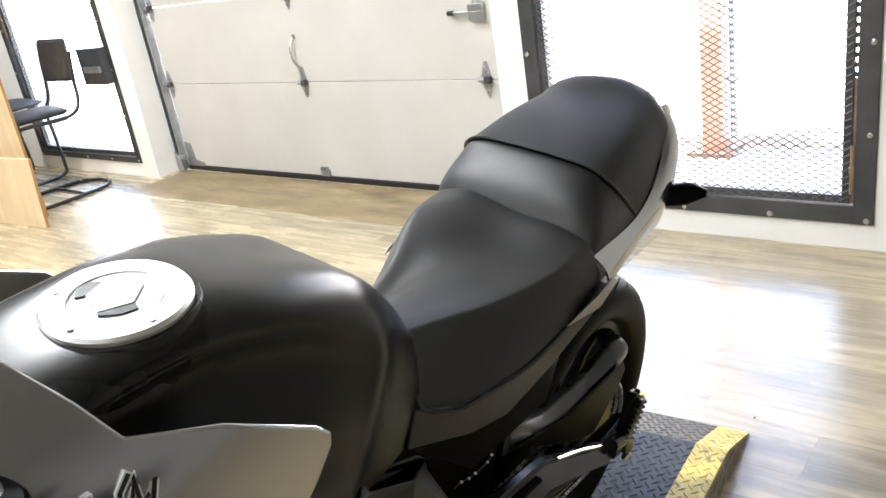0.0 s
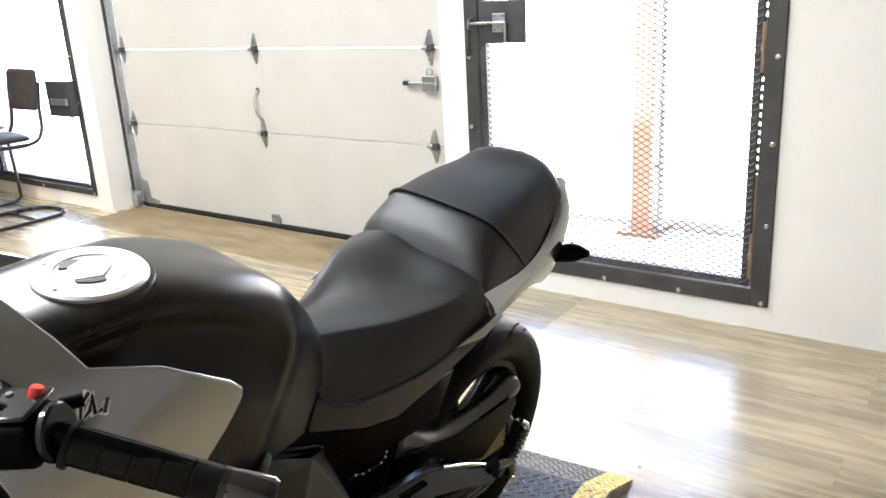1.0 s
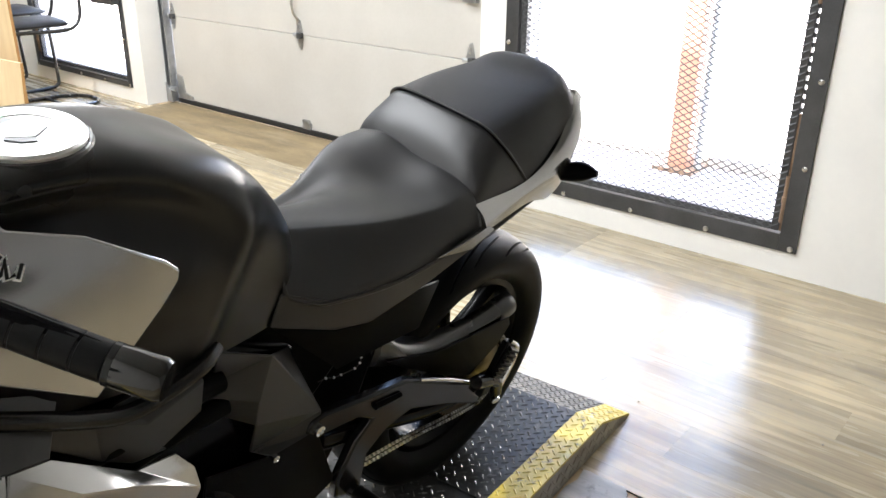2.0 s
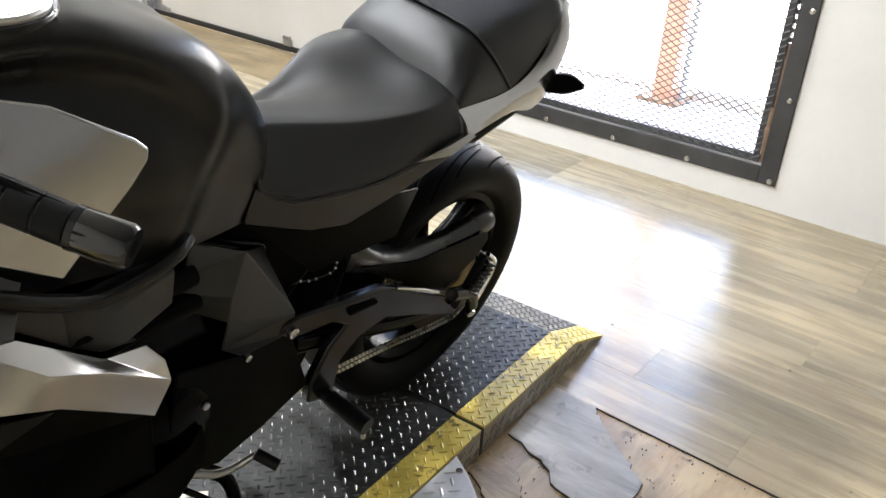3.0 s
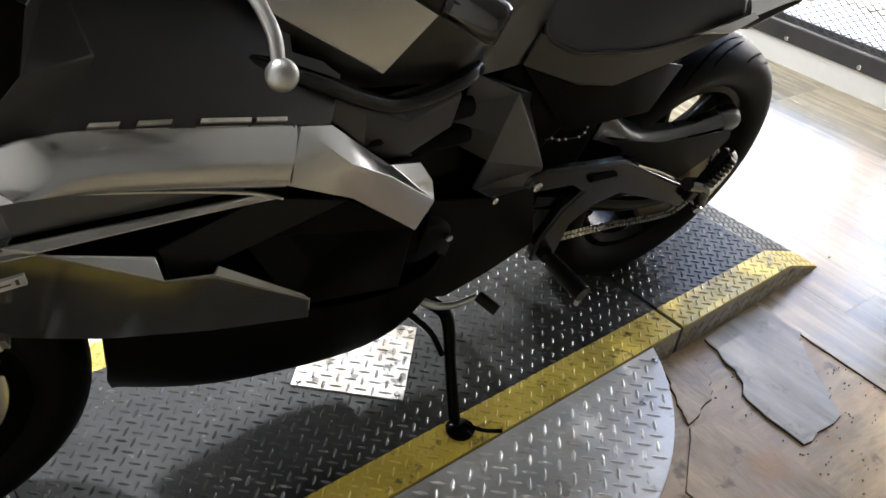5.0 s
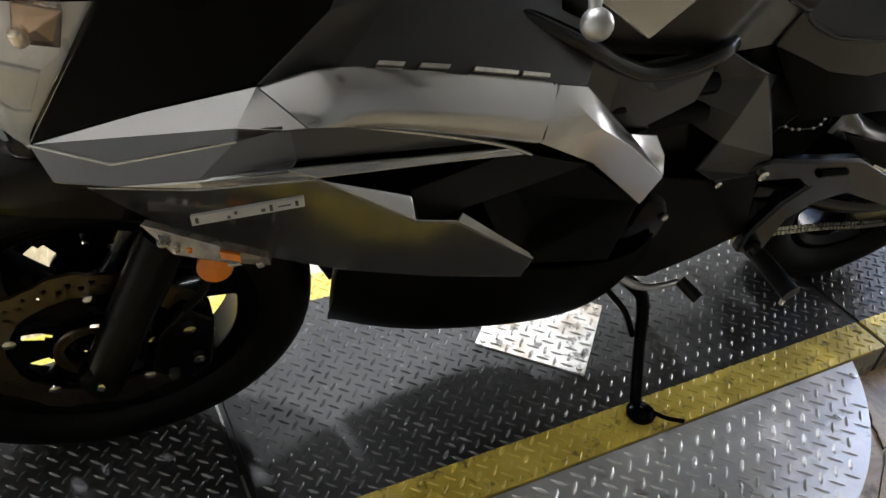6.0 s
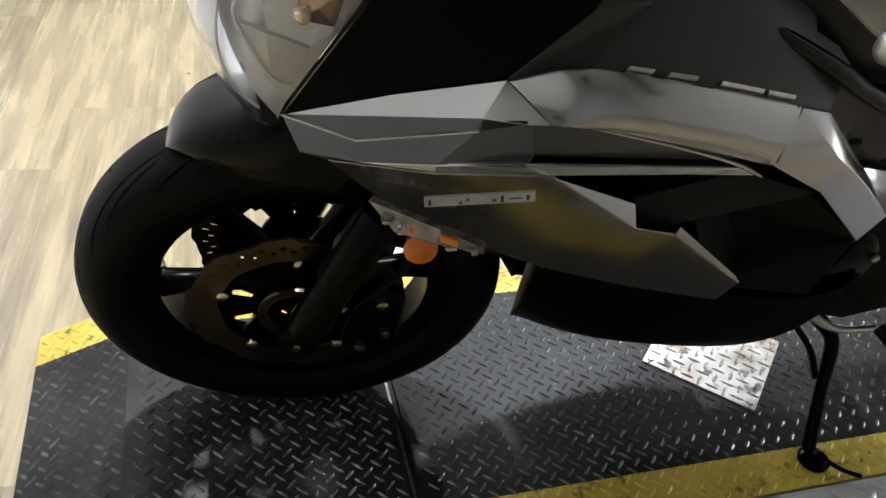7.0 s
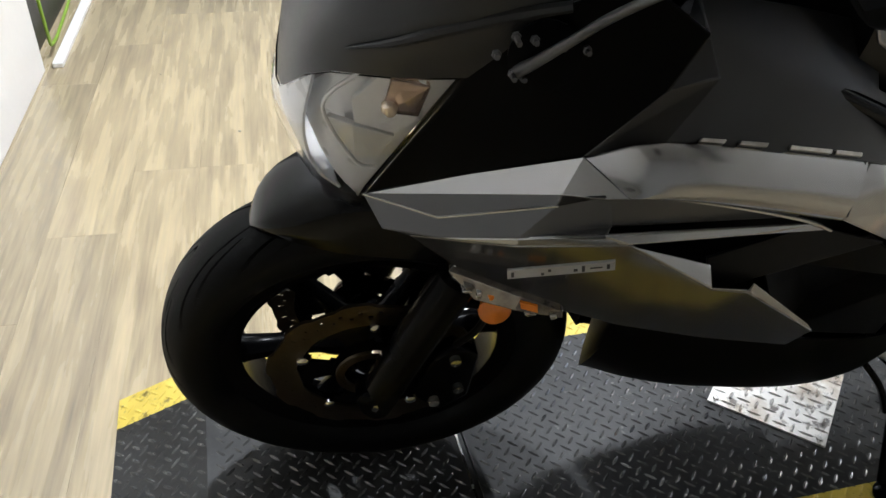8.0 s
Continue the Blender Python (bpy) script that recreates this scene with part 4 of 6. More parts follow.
label = part("label", label_bar(0.0, 0.106, 0.004, 0.0145, 0.006), M_STICKER, bike, "narrow grey sticker with dark bars", smooth=0)
for a, b, lo, hi in ((0.004, 0.007, 0.004, 0.014), (0.034, 0.037, 0.003, 0.008), (0.041, 0.044, 0.009, 0.014), (0.066, 0.070, 0.005, 0.010), (0.074, 0.077, 0.003, 0.015), (0.082, 0.094, 0.008, 0.010), (0.098, 0.101, 0.005, 0.014)):
    part("printed_bar", label_bar(a, b, 0.0055 + (lo - 0.003) * 0.6, 0.0055 + (hi - 0.003) * 0.6, 0.0066), M_INK, label, smooth=0)

# nose: headlight, chin, upper cowl, screen


def nose_rows(levels, inset=0.0, n=14):
    rows = []
    for z, xc, w, xs, *drop in levels:
        rows.append([(xs + (xc - inset - xs) * max(0.0, math.cos(a)) ** 0.75, (w - inset * 0.4) * math.sin(a), z - (drop[0] if drop else 0.0) * max(0.0, math.cos(a)) ** 5) for a in [radians(-90 + 180 * i / n) for i in range(n + 1)]])
    return rows


LENS = [(0.648, 1.546, 0.060, 1.520), (0.69, 1.576, 0.084, 1.514), (0.74, 1.595, 0.100, 1.494), (0.80, 1.600, 0.120, 1.470, 0.03), (0.880, 1.594, 0.145, 1.436, 0.095)]
COWL = [(0.882, 1.598, 0.148, 1.434, 0.095), (0.93, 1.582, 0.168, 1.402, 0.06), (1.0, 1.53, 0.182, 1.345, 0.02), (1.06, 1.485, 0.186, 1.29)]
head = part("headlight", loft(nose_rows(LENS, 0.024), 3, 1, 0.003), M_REFLECTOR, bike, "twin headlight with clear lens")
lens = part("lens", loft(nose_rows(LENS, -0.006), 3, 1, 0.002), M_LENS, head, "clear headlight lens")
lens.visible_shadow = False
part("centre_strip", loft([r[4:11] for r in nose_rows(LENS, 0.003)], 3, 1, 0.003), M_PALEREF, head, "pale strip between the two lamps")
for side in (1, -1):
    hood = part("bulb_housing", facets({"a": (1.500, 0.139, 0.879), "b": (1.506, 0.128, 0.833), "c": (1.471, 0.128, 0.825), "d": (1.464, 0.142, 0.870), "m": (1.487, 0.139, 0.852)}, ["a b m", "b c m", "c d m", "d a m"], 0.008, side < 0), M_SMOKED, head, "smoked bulb cover", smooth=0, bevel=0.0015)
    part("bulb", turned([(0.0, -0.009), (0.006, -0.007), (0.008, 0.0), (0.006, 0.007), (0.0, 0.009)], (1.500, 0.1335 * side, 0.842), (0.3, 0.2 * side, 1), 14), M_BULB, hood)
    part("reflector_step", facets({"a": (1.511, 0.1325, 0.877), "b": (1.533, 0.119, 0.842), "c": (1.530, 0.113, 0.811), "d": (1.490, 0.115, 0.795), "e": (1.473, 0.122, 0.815), "f": (1.468, 0.140, 0.872)}, ["a b c d e f"], 0.007, side < 0), M_PALEREF, head, smooth=0, bevel=0.001)
    part("reflector_step", facets({"a": (1.531, 0.112, 0.807), "b": (1.491, 0.114, 0.791), "c": (1.506, 0.094, 0.738), "d": (1.527, 0.095, 0.746), "e": (1.555, 0.099, 0.809)}, ["a b c d e"], 0.006, side < 0), M_REFLECTOR, head, smooth=0, bevel=0.001)
    part("reflector_rib", tube([(1.525, 0.128 * side, 0.880), (1.553, 0.108 * side, 0.842), (1.556, 0.100 * side, 0.810), (1.527, 0.096 * side, 0.745), (1.506, 0.095 * side, 0.735)], 0.0022, 8, 3), M_PALEREF, head)
part("chin", loft(nose_rows([(0.600, 1.502, 0.045, 1.490), (0.622, 1.528, 0.054, 1.506), (0.646, 1.551, 0.064, 1.518)]), 3, 1, 0.004), M_PLASTIC, bike, "black chin under the headlight")
part("upper_cowl", loft(nose_rows(COWL), 3, 1, 0.004), M_SIDE, bike, "dark upper cowl above the headlight")
for side in (1, -1):
    part("cowl_gap", tube([(1.538, 0.128 * side, 0.905), (1.500, 0.152 * side, 0.925), (1.455, 0.163 * side, 0.944), (1.410, 0.173 * side, 0.960), (1.365, 0.182 * side, 0.972)], [0.001, 0.004, 0.006, 0.006, 0.005], 8, 5), M_INK, bike, "black gap along the upper cowl")
part("windscreen", loft(nose_rows([(1.062, 1.482, 0.184, 1.288), (1.13, 1.42, 0.170, 1.24), (1.20, 1.34, 0.145, 1.20)]), 3, 1, 0.003), clear("smoked_screen", (0.10, 0.10, 0.11), 0.05, 0.8), bike, "smoked windscreen")
for side in (1, -1):
    mir = part("mirror_mount", tube([(1.405, 0.188 * side, 0.916), (1.394, 0.200 * side, 0.934), (1.368, 0.208 * side, 0.960), (1.340, 0.216 * side, 0.987), (1.29, 0.28 * side, 1.07)], [0.006, 0.005, 0.0042, 0.0042, 0.0040], 10, 5), M_GRIME, bike, "bare mirror stalk")
    part("mirror_plate", turned([(0.0, -0.004), (0.030, -0.004), (0.031, 0.002), (0.024, 0.005), (0.0, 0.005)], (1.382, 0.187 * side, 0.930), (0.15, side, 0.25), 24), M_PLASTIC, mir, "black oval mirror base")
    for dx, dz, h in ((0.042, 0.004, 0.010), (0.028, 0.020, 0.022), (0.026, -0.016, 0.016), (0.012, 0.016, 0.012), (-0.012, 0.010, 0.014), (-0.034, 0.004, 0.012), (0.016, -0.020, 0.010)):
        part("nut", turned([(0.0, 0.0), (0.0040, 0.0), (0.0040, 0.004), (0.0024, 0.005), (0.0024, h), (0.0, h)], (1.382 + dx, 0.189 * side, 0.932 + dz), (0.15, side, 0.3), 6), M_GRIME, mir)
    shell = [(1.28, 0.30, 1.09), (1.27, 0.33, 1.13), (1.25, 0.40, 1.15), (1.25, 0.43, 1.12), (1.26, 0.38, 1.075)]
    part("mirror_head", moved(prism([(p[1] * side, p[2]) for p in shell], -0.02, 0.02, "x"), Matrix.Translation((1.26, 0, 0))), M_PLASTIC, mir, bevel=0.012)

# tank and its covers
TANK = [
    [(1.02, 0.03, 1.045), (1.02, 0.075, 1.043), (1.02, 0.100, 1.033), (1.02, 0.108, 1.017), (1.02, 0.094, 0.985), (1.02, 0.120, 0.90), (1.02, 0.115, 0.80)],
    [(0.95, 0.03, 1.046), (0.95, 0.080, 1.045), (0.95, 0.103, 1.038), (0.95, 0.112, 1.023), (0.95, 0.096, 0.985), (0.95, 0.140, 0.89), (0.95, 0.14, 0.78)],
    [(0.87, 0.03, 1.047), (0.87, 0.082, 1.046), (0.87, 0.107, 1.038), (0.87, 0.116, 1.022), (0.87, 0.101, 0.982), (0.87, 0.150, 0.88), (0.87, 0.14, 0.765)],
    [(0.79, 0.028, 1.035), (0.79, 0.085, 1.032), (0.79, 0.116, 1.021), (0.79, 0.126, 1.003), (0.79, 0.119, 0.966), (0.79, 0.156, 0.87), (0.80, 0.145, 0.76)],
    [(0.712, 0.025, 1.003), (0.700, 0.082, 0.999), (0.704, 0.116, 0.984), (0.712, 0.133, 0.958), (0.722, 0.138, 0.918), (0.752, 0.154, 0.855), (0.775, 0.151, 0.77)],
    [(0.662, 0.022, 0.972), (0.655, 0.078, 0.965), (0.664, 0.111, 0.950), (0.686, 0.136, 0.929), (0.702, 0.144, 0.898), (0.732, 0.151, 0.845), (0.757, 0.147, 0.77)],
    [(0.625, 0.020, 0.942), (0.622, 0.066, 0.935), (0.632, 0.098, 0.920), (0.650, 0.118, 0.897), (0.672, 0.128, 0.860), (0.695, 0.133, 0.815), (0.722, 0.130, 0.745)],
    [(0.585, 0.015, 0.900), (0.585, 0.058, 0.892), (0.592, 0.086, 0.874), (0.597, 0.102, 0.850), (0.600, 0.109, 0.820), (0.605, 0.112, 0.784), (0.625, 0.112, 0.735)],
    [(0.560, 0.012, 0.868), (0.562, 0.050, 0.862), (0.569, 0.076, 0.846), (0.575, 0.089, 0.825), (0.581, 0.097, 0.800), (0.588, 0.100, 0.775), (0.605, 0.100, 0.73)],
]
part("fuel_tank", loft([[(x, -y + 0.2 * max(0.0, z - 0.75), z) for x, y, z in reversed(r[1:])] + r for r in TANK], 5, 4, caps=True), M_BLACK, bike, "satin black fuel tank", smooth=50)
CAP = Vector((0.898, 0.040, 1.0475))
cap = part("fuel_cap", turned([(0.0, -0.01), (0.0585, -0.01), (0.0585, 0.002), (0.056, 0.005), (0.038, 0.0055), (0.0365, 0.003), (0.0, 0.003)], CAP, (0.02, 0.0, 1), 64), M_CAP, bike, "round brushed filler cap", smooth=30)
part("cap_seat", turned([(0.0, -0.01), (0.067, -0.01), (0.063, 0.0005), (0.0, 0.0005)], CAP - Vector((0, 0, 0.002)), (0.02, 0, 1), 48), M_BLACK, cap)
part("flap", turned([(0.0, 0.0), (0.0355, 0.0), (0.0355, 0.0012), (0.0, 0.0012)], CAP + Vector((0, 0, 0.003)), (0.02, 0, 1), 40), M_CAPDARK, cap, "grey key flap", smooth=30)
part("flap_ridge", prism([(0.8960, 0.0590), (0.9210, 0.0490), (0.9130, 0.0210), (0.8910, 0.0130), (0.8740, 0.0190), (0.8750, 0.0430)], 1.0518, 1.0535, "z"), M_CAPDARK, cap, bevel=0.0008)
part("finger_slot", prism([(0.8950, 0.0595), (0.9220, 0.0495), (0.9230, 0.0530), (0.9110, 0.0640), (0.8980, 0.0675)], 1.0516, 1.0528, "z"), M_INK, cap, smooth=0)
part("finger_slot", prism([(0.9140, 0.0205), (0.8920, 0.0125), (0.8990, 0.0055), (0.9130, 0.0070), (0.9200, 0.0170)], 1.0516, 1.0528, "z"), M_INK, cap, smooth=0)
for k in range(5):
    a = radians(14 + 72 * k)
    part("screw", turned([(0.0, 0.0), (0.0030, 0.0), (0.0028, 0.0005), (0.0, 0.0005)], CAP + Vector((0.049 * math.cos(a), 0.049 * math.sin(a), 0.0053)), (0, 0, 1), 12), M_CAPDARK, cap)
COVER = {
    "ta": (0.842, 0.195, 0.964), "tm": (0.830, 0.1995, 0.953), "ti": (0.832, 0.2015, 0.940), "a": (0.913, 0.176, 1.006), "b": (0.966, 0.136, 1.010), "c": (0.980, 0.108, 1.036), "d": (1.005, 0.072, 1.070), "e": (1.080, 0.050, 1.062), "f": (1.085, 0.120, 1.005),
    "g": (1.060, 0.175, 0.915), "h": (0.920, 0.196, 0.828), "i": (0.849, 0.203, 0.918), "m": (0.930, 0.198, 0.925), "o": (1.02, 0.150, 0.985), "x": (1.025, 0.0, 1.085), "y": (1.10, 0.0, 1.068),
}
for side, mirror in ((1, False), (-1, True)):
    cover = part("tank_cover", facets(COVER, ["ta a m i ti tm", "a b o m", "b c f o", "c d e f", "i m h", "m o g h", "o f g"], 0.006, mirror), M_SILVER, bike, "silver tank side cover", smooth=60, bevel=0.003)
    part("cover_top", facets(COVER, ["d x y e"], 0.006, mirror), M_SILVER, cover, smooth=0, bevel=0.002)
# decal on the cover, as plain slanted strokes with a pale outline
D0, DA, DU = Vector((1.012, 0.1625, 0.972)), Vector((-0.985, 0.10, 0.15)).normalized(), Vector((-0.12, -0.62, 0.76)).normalized()
DN = DA.cross(DU)
DN = DN if DN.y > 0 else -DN


def stroke(pts, wide, lift, material):
    """A flat bent stroke lying on the cover."""
    left, right = [], []
    for i, p in enumerate(pts):
        q0, q1 = Vector(pts[max(i - 1, 0)]), Vector(pts[min(i + 1, len(pts) - 1)])
        d = (q1 - q0).normalized()
        n = Vector((-d.y, d.x)) * wide / 2
        e = d * (wide * 0.4 if i == len(pts) - 1 else (-wide * 0.4 if i == 0 else 0))
        for side_, s in ((left, 1), (right, -1)):
            q = Vector(p) + n * s + e
            side_.append(D0 + DA * q.x + DU * q.y + DN * lift)
    rows = [[a, b, b - DN * 0.009, a - DN * 0.009] for a, b in zip(left, right)]
    part("decal_stroke", sheet(rows, close_cols=True, caps=True), material, bike, smooth=0)


for pts in ([(0.002, 0.024), (0.001, 0.008), (-0.006, -0.006), (-0.014, -0.012)], [(0.030, 0.022), (0.021, 0.015), (0.016, 0.001), (0.027, 0.007), (0.033, 0.020), (0.031, 0.002), (0.037, 0.003)], [(0.050, 0.018), (0.040, 0.0)]):
    stroke(pts, 0.0070, 0.0050, M_OUTLINE)
    stroke(pts, 0.0034, 0.0058, M_INK)

# seats and tail
SEAT = [
    (0.618, [(0, 0.862), (0.03, 0.860), (0.050, 0.855), (0.060, 0.848), (0.085, 0.822), (0.104, 0.796), (0.111, 0.780)]),
    (0.54, [(0, 0.846), (0.035, 0.846), (0.058, 0.843), (0.070, 0.837), (0.102, 0.806), (0.130, 0.774), (0.140, 0.755)]),
    (0.42, [(0, 0.834), (0.06, 0.836), (0.094, 0.836), (0.106, 0.830), (0.130, 0.802), (0.149, 0.772), (0.156, 0.752)]),
    (0.30, [(0, 0.838), (0.075, 0.841), (0.118, 0.842), (0.130, 0.836), (0.143, 0.813), (0.153, 0.783), (0.158, 0.763)]),
    (0.228, [(0, 0.866), (0.07, 0.863), (0.112, 0.854), (0.127, 0.845), (0.142, 0.826), (0.153, 0.800), (0.157, 0.785)]),
    (0.217, [(0, 0.860), (0.07, 0.857), (0.110, 0.848), (0.124, 0.839), (0.138, 0.821), (0.149, 0.797), (0.153, 0.784)]),
]
def seat_row(x, half, k, sink):
    """A section of the seat whose far side is k times as wide and which sinks towards the middle."""
    near = [(x, y, z - sink * (1 - i / 6)) for i, (y, z) in enumerate(half)]
    return [(x, -y * k, z + (k - 1) * 0.16 * (y > 0.014) - sink) for y, z in reversed(half[1:])] + near


SEAT_ROWS = [seat_row(x, h, k, d) for (x, h), k, d in zip(SEAT, (0.92, 0.82, 0.86, 1.05, 1.08, 1.08), (0.0, 0.004, 0.008, 0.014, 0.015, 0.015))]
part("rider_seat", loft(SEAT_ROWS, 6, 4, caps=True), M_VINYL, bike, "smooth black vinyl rider seat", smooth=50)
part("seat_edge", tube([(0.606, 0.110, 0.800), (0.600, 0.118, 0.778), (0.575, 0.130, 0.764), (0.54, 0.1415, 0.756), (0.42, 0.1575, 0.753), (0.30, 0.1595, 0.764), (0.222, 0.1575, 0.784)], 0.0032, 8, 6), M_INK, bike, "black seam under the seat")
STEP = [
    [(0.226, 0, 0.850), (0.226, 0.09, 0.845), (0.226, 0.12, 0.835), (0.226, 0.134, 0.824), (0.222, 0.140, 0.815)],
    [(0.206, 0, 0.888), (0.204, 0.085, 0.882), (0.200, 0.119, 0.866), (0.196, 0.134, 0.846), (0.180, 0.140, 0.818)],
    [(0.175, 0, 0.920), (0.170, 0.08, 0.914), (0.155, 0.114, 0.894), (0.130, 0.131, 0.860), (0.095, 0.137, 0.824)],
    [(0.162, 0, 0.926), (0.157, 0.08, 0.920), (0.142, 0.114, 0.898), (0.110, 0.131, 0.862), (0.076, 0.137, 0.826)],
]
PILLION = [
    [(0.160, 0, 0.930), (0.155, 0.08, 0.924), (0.140, 0.115, 0.901), (0.108, 0.132, 0.864), (0.074, 0.138, 0.828)],
    [(0.060, 0, 0.968), (0.058, 0.078, 0.960), (0.050, 0.109, 0.934), (0.030, 0.125, 0.888), (0.020, 0.131, 0.848)],
    [(-0.025, 0, 0.998), (-0.025, 0.065, 0.991), (-0.03, 0.095, 0.966), (-0.04, 0.111, 0.920), (-0.05, 0.115, 0.878)],
    [(-0.085, 0, 1.002), (-0.085, 0.058, 0.990), (-0.085, 0.089, 0.963), (-0.090, 0.103, 0.935), (-0.096, 0.108, 0.900)],
    [(-0.122, 0, 0.980), (-0.126, 0.042, 0.965), (-0.128, 0.066, 0.946), (-0.128, 0.080, 0.934), (-0.128, 0.086, 0.912)],
]


def full(rows, wide, sink):
    """Both sides of a seat from its left half; the far side is wider, and the rows sink towards the middle."""
    return [[(x, -y * w, z - d) for x, y, z in reversed(r[1:])] + [(x, y, z - d * (1 - i / 4)) for i, (x, y, z) in enumerate(r)] for r, w, d in zip(rows, wide, sink)]


STEP_ROWS = full(STEP, (1.02, 1.16, 1.22, 1.24), (0.012, 0.004, 0.0, 0.0))
PILLION_ROWS = full(PILLION, (1.25,) * 5, (0.0, 0.017, 0.032, 0.016, 0.019))
part("seat_step", loft(STEP_ROWS, 4, 4, caps=True), M_VINYL, bike, "smooth padded step between the seats", smooth=50)
part("seat_seam", tube([(p[0] - 0.0005, p[1], p[2] + 0.0005) for p in SEAT_ROWS[-1]], 0.0035, 6, 4), M_INK, bike, "black seam between the seats")
part("pillion_seat", loft(PILLION_ROWS, 5, 4, caps=True), M_VINYL_TOP, bike, "grained black pillion seat", smooth=50)
part("seat_piping", tube([(p[0] + 0.001, p[1], p[2] + 0.001) for p in PILLION_ROWS[0]], 0.0025, 6, 5), M_INK, bike)
TAIL = [
    [(0.224, 0.140, 0.822), (0.076, 0.139, 0.826), (-0.030, 0.124, 0.862), (-0.095, 0.098, 0.925), (-0.128, 0.074, 0.940)],
    [(0.222, 0.152, 0.814), (0.074, 0.150, 0.818), (-0.032, 0.138, 0.848), (-0.106, 0.116, 0.908), (-0.136, 0.080, 0.942)],
    [(0.220, 0.162, 0.803), (0.072, 0.152, 0.806), (-0.034, 0.144, 0.818), (-0.114, 0.126, 0.866), (-0.150, 0.090, 0.925)],
    [(0.214, 0.168, 0.783), (0.069, 0.150, 0.786), (-0.028, 0.136, 0.764), (-0.098, 0.124, 0.795), (-0.157, 0.088, 0.895)],
]
for side in (1, -1):
    part("tail_cowl", loft([[(x, y * side, z) for x, y, z in r] for r in TAIL], 4, 4, 0.004), M_SILVER, bike, "silver tail cowl", smooth=45)
    sig = part("rear_signal", tube([(-0.06, 0.10 * side, 0.795), (-0.075, 0.125 * side, 0.80), (-0.088, 0.160 * side, 0.814), (-0.092, 0.192 * side, 0.822)], [0.010, 0.016, 0.020, 0.006], 12, 5, flat=1.0), M_PLASTIC, bike, "black rear turn signal")
part("tail_end", loft([[(-0.128, 0.074, 0.942), (-0.145, 0.03, 0.955), (-0.145, -0.03, 0.955), (-0.128, -0.074, 0.942)], [(-0.145, 0.085, 0.925), (-0.165, 0.03, 0.93), (-0.165, -0.03, 0.93), (-0.145, -0.085, 0.925)], [(-0.145, 0.075, 0.89), (-0.155, 0.03, 0.87), (-0.155, -0.03, 0.87), (-0.145, -0.075, 0.89)]], 3, 3, 0.004), M_SILVER, bike, "silver tail end")
part("undertail", prism([(0.20, 0.80), (0.20, 0.72), (0.08, 0.70), (-0.05, 0.735), (-0.12, 0.80), (-0.13, 0.88), (-0.02, 0.84)], -0.105, 0.105, "y"), M_PLASTIC, bike, "black undertail tray", bevel=0.01)

# black side covers under the seat
SIDE = {
    "a": (0.612, 0.116, 0.784), "b": (0.628, 0.118, 0.736), "c": (0.518, 0.136, 0.694), "d": (0.457, 0.150, 0.690), "e": (0.358, 0.160, 0.719), "f": (0.215, 0.174, 0.777),
    "s1": (0.540, 0.143, 0.758), "s2": (0.420, 0.160, 0.755), "s3": (0.300, 0.163, 0.766), "s4": (0.225, 0.166, 0.788), "g": (0.276, 0.115, 0.576), "h": (0.465, 0.105, 0.571), "i": (0.530, 0.095, 0.644), "w": (0.40, 0.13, 0.66), "z": (0.25, 0.12, 0.67),
}
for side, mirror in ((1, False), (-1, True)):
    if mirror:
        SIDE = {k: (p[0], p[1] * 0.82, p[2] - 0.012) for k, p in SIDE.items()}
    part("side_cover", facets(SIDE, ["a b c s1", "s1 c d s2", "s2 d e s3", "s3 e f s4"], 0.004, mirror), M_SIDE, bike, "black cover strip under the seat", smooth=35, bevel=0.003)
    part("cover_tip", facets({"a": (0.335, 0.163, 0.768), "b": (0.262, 0.172, 0.786), "c": (0.214, 0.171, 0.794), "d": (0.205, 0.177, 0.788), "e": (0.262, 0.177, 0.768)}, ["a b e", "b c d e"], 0.004, mirror), M_SILVER, bike, "silver tip of the cover strip", smooth=20, bevel=0.0015)
    part("subframe_cover", facets(SIDE, ["b i h c", "c h w d", "d w g z e", "w h g"], 0.004, mirror), M_PLASTIC, bike, "black subframe cover", smooth=30, bevel=0.002)

# frame covers, engine, frame tubes
COVERS = {
    "A": (0.7215, 0.130, 0.7477), "B": (0.634, 0.134, 0.703), "C": (0.518, 0.132, 0.534), "D": (0.719, 0.116, 0.685), "V": (0.728, 0.106, 0.656), "F": (0.665, 0.152, 0.650), "E": (0.697, 0.098, 0.604), "G": (0.6585, 0.140, 0.592), "W": (0.645, 0.118, 0.515),
    "T": (0.574, 0.104, 0.672), "U": (0.560, 0.096, 0.640),
    "P": (0.527, 0.136, 0.500), "Q": (0.620, 0.140, 0.507), "H": (0.727, 0.125, 0.522), "I": (0.748, 0.150, 0.503), "J": (0.655, 0.145, 0.294), "K": (0.459, 0.130, 0.338), "L": (0.555, 0.132, 0.299), "M": (0.753, 0.135, 0.317), "N": (0.55, 0.138, 0.42),
}
SHROUD = {
    "a": (0.990, 0.158, 0.806), "b": (0.905, 0.160, 0.757), "c": (0.844, 0.166, 0.727), "d": (0.765, 0.160, 0.745), "e": (0.764, 0.156, 0.693), "f": (0.828, 0.158, 0.664), "g": (0.861, 0.158, 0.668), "h": (0.900, 0.162, 0.700), "i": (0.961, 0.168, 0.762),
    "j": (0.766, 0.146, 0.766), "k": (0.870, 0.146, 0.757), "o": (0.800, 0.140, 0.640),
}
